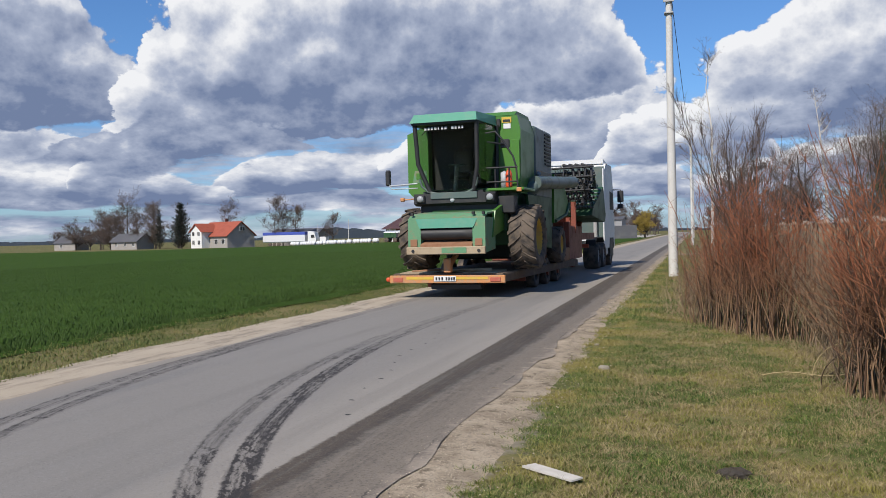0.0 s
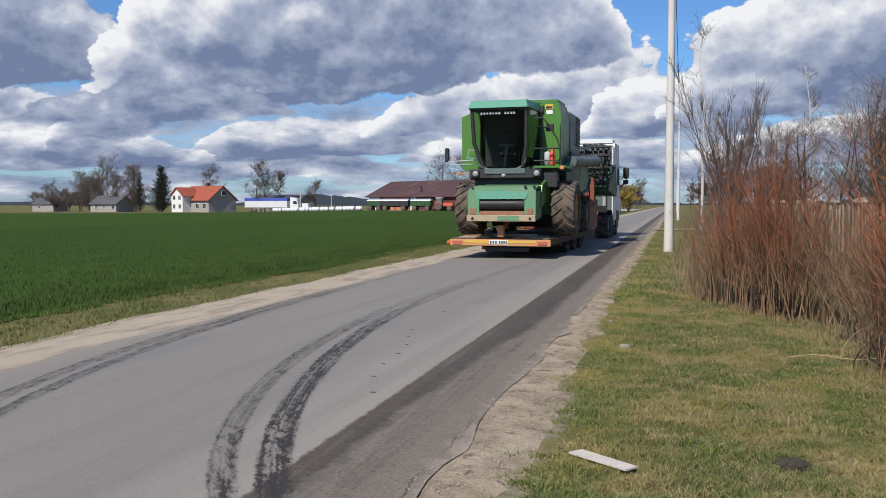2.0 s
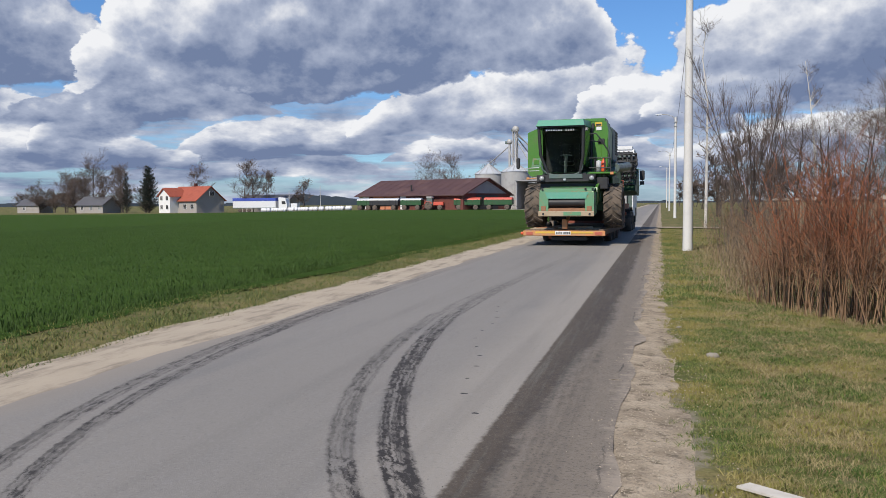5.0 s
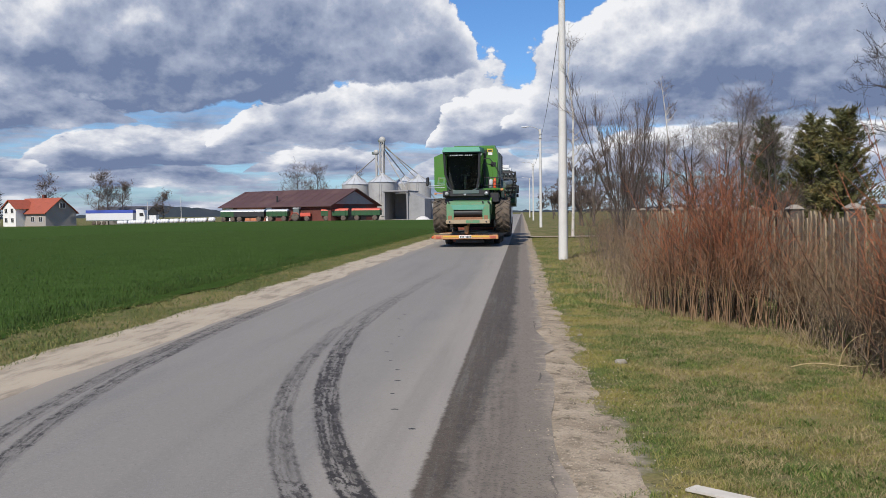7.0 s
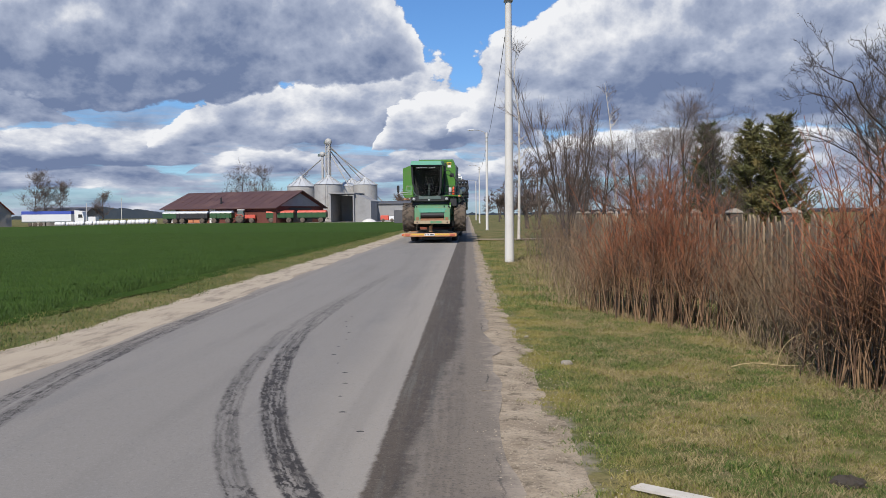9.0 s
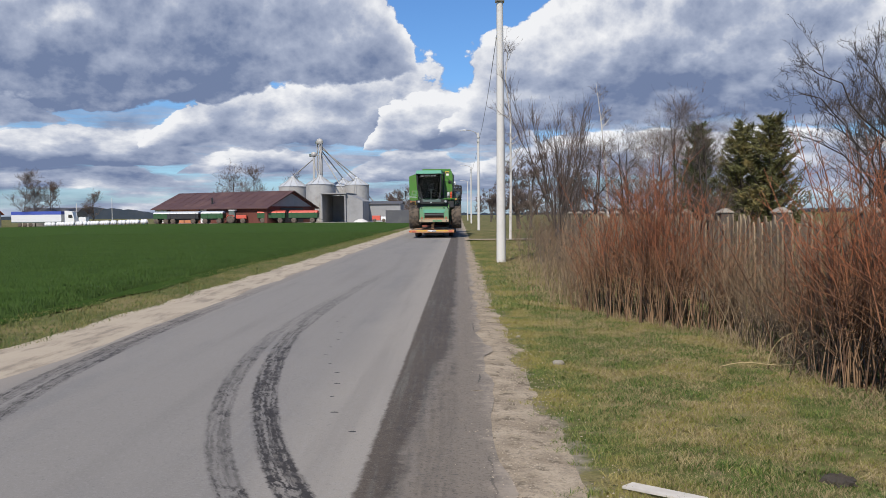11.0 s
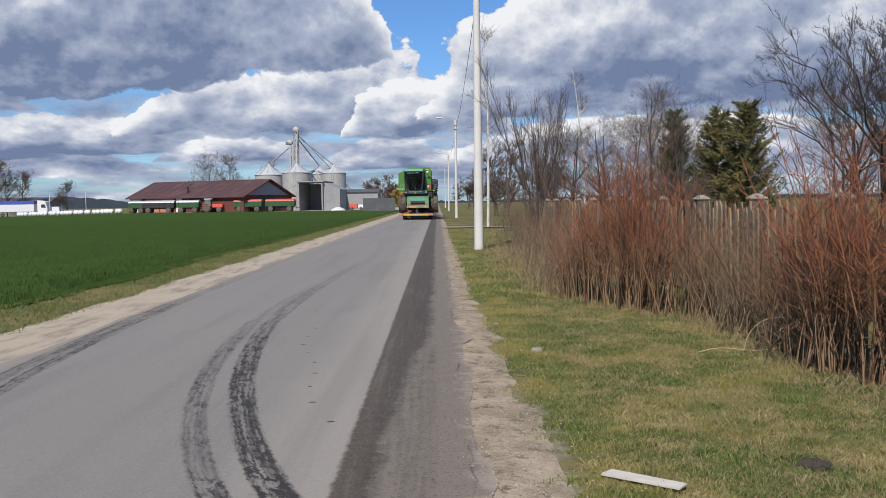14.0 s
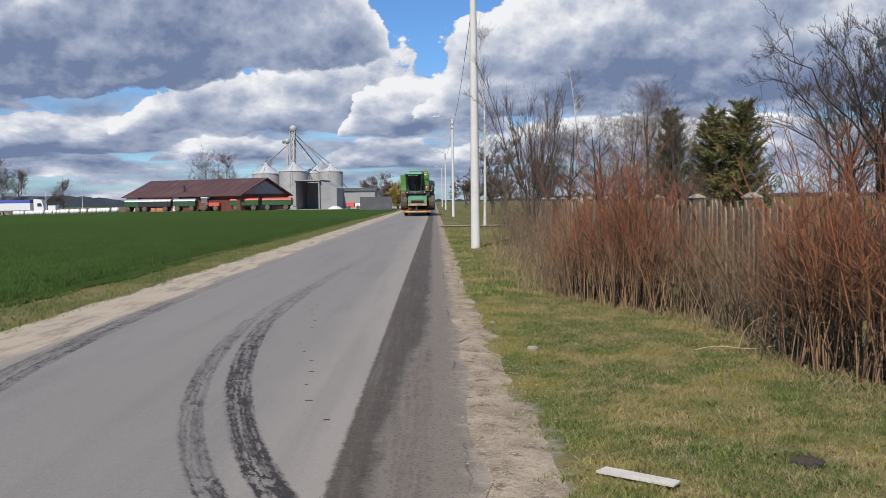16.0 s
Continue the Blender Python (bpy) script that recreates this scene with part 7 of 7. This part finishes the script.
# far woods on the skyline
r_ = np.random.RandomState(77)
wx = np.linspace(-1500, 1500, 700)
top = 3.0 + 2.2 * smooth_noise(wx, wx * 0, 260.0, 78) + r_.uniform(-1.0, 1.4, len(wx)) + 7.0 * np.exp(-((wx + 385) / 45) ** 2)
top = np.clip(top, 1.5, 20)
v = np.concatenate([np.stack([wx, 900 + 0 * wx, -1 + 0 * wx], -1), np.stack([wx, 900 + 0 * wx, top], -1), np.stack([wx, 925 + 0 * wx, top * 0.9], -1), np.stack([wx, 925 + 0 * wx, -1 + 0 * wx], -1)])
i = np.arange(len(wx) - 1)
q = np.concatenate([np.stack([i + a * len(wx), i + 1 + a * len(wx), i + 1 + (a + 1) * len(wx), i + (a + 1) * len(wx)], -1) for a in range(3)])
tagged(new("far_woods", raw_mesh("far_woods", v, q, "far_wood")), "blue-grey line of far woods on the horizon", "woods", kind="structure")

# the eave of a house that stands beside the garden
home = gabled("garden_house", "house with a dark roof standing beside the garden", pose(7.35, 8.0, 0, 0, 0, 90) @ pose(0, -7, 0), 9.0, 7.0, 4.7, 7.0, "plaster", "roof_dark", 0.5)


# ---- what moves ----
# seconds, place of the trailer's tail, heading
CONVOY = [(0, -5.41, 18.25, -2.6), (0.5, -5.32, 19.4, -2.5), (1, -5.22, 20.4, -2.4), (1.5, -5.12, 21.35, -2.3), (2, -4.98, 22.2, -2.2), (2.5, -4.89, 23.15, -2.1), (3, -4.81, 24.15, -2.0),
    (3.5, -4.76, 25.3, -2.0), (6, -4.5, 32.4, -1.8), (7, -4.34, 36.4, -1.6), (8, -4.14, 39.9, -1.3), (9.5, -3.88, 46.8, -0.9), (11, -3.73, 54.0, -0.5), (12, -3.70, 59.6, -0.3),
    (13, -3.76, 66.0, -0.2), (14.5, -3.76, 74.6, -0.1), (16, -3.76, 83.4, 0.0)]


def motions():
    for ob in (trailer, harvester, header_unit, lorry):
        walk(ob, [(t, pose(x, y, 0, 0, 0, r)) for t, x, y, r in CONVOY])
    ts = np.arange(0, 16.0001, 1 / 15)
    run = np.interp(ts, [r[0] for r in CONVOY], [r[2] for r in CONVOY]) - CONVOY[0][2]
    for wheel, (x, y, z), r in trailer_wheels + lorry_wheels:
        walk(wheel, [(t, pose(x, y, z, -math.degrees(s / r))) for t, s in zip(ts.tolist(), run.tolist())])


motions()
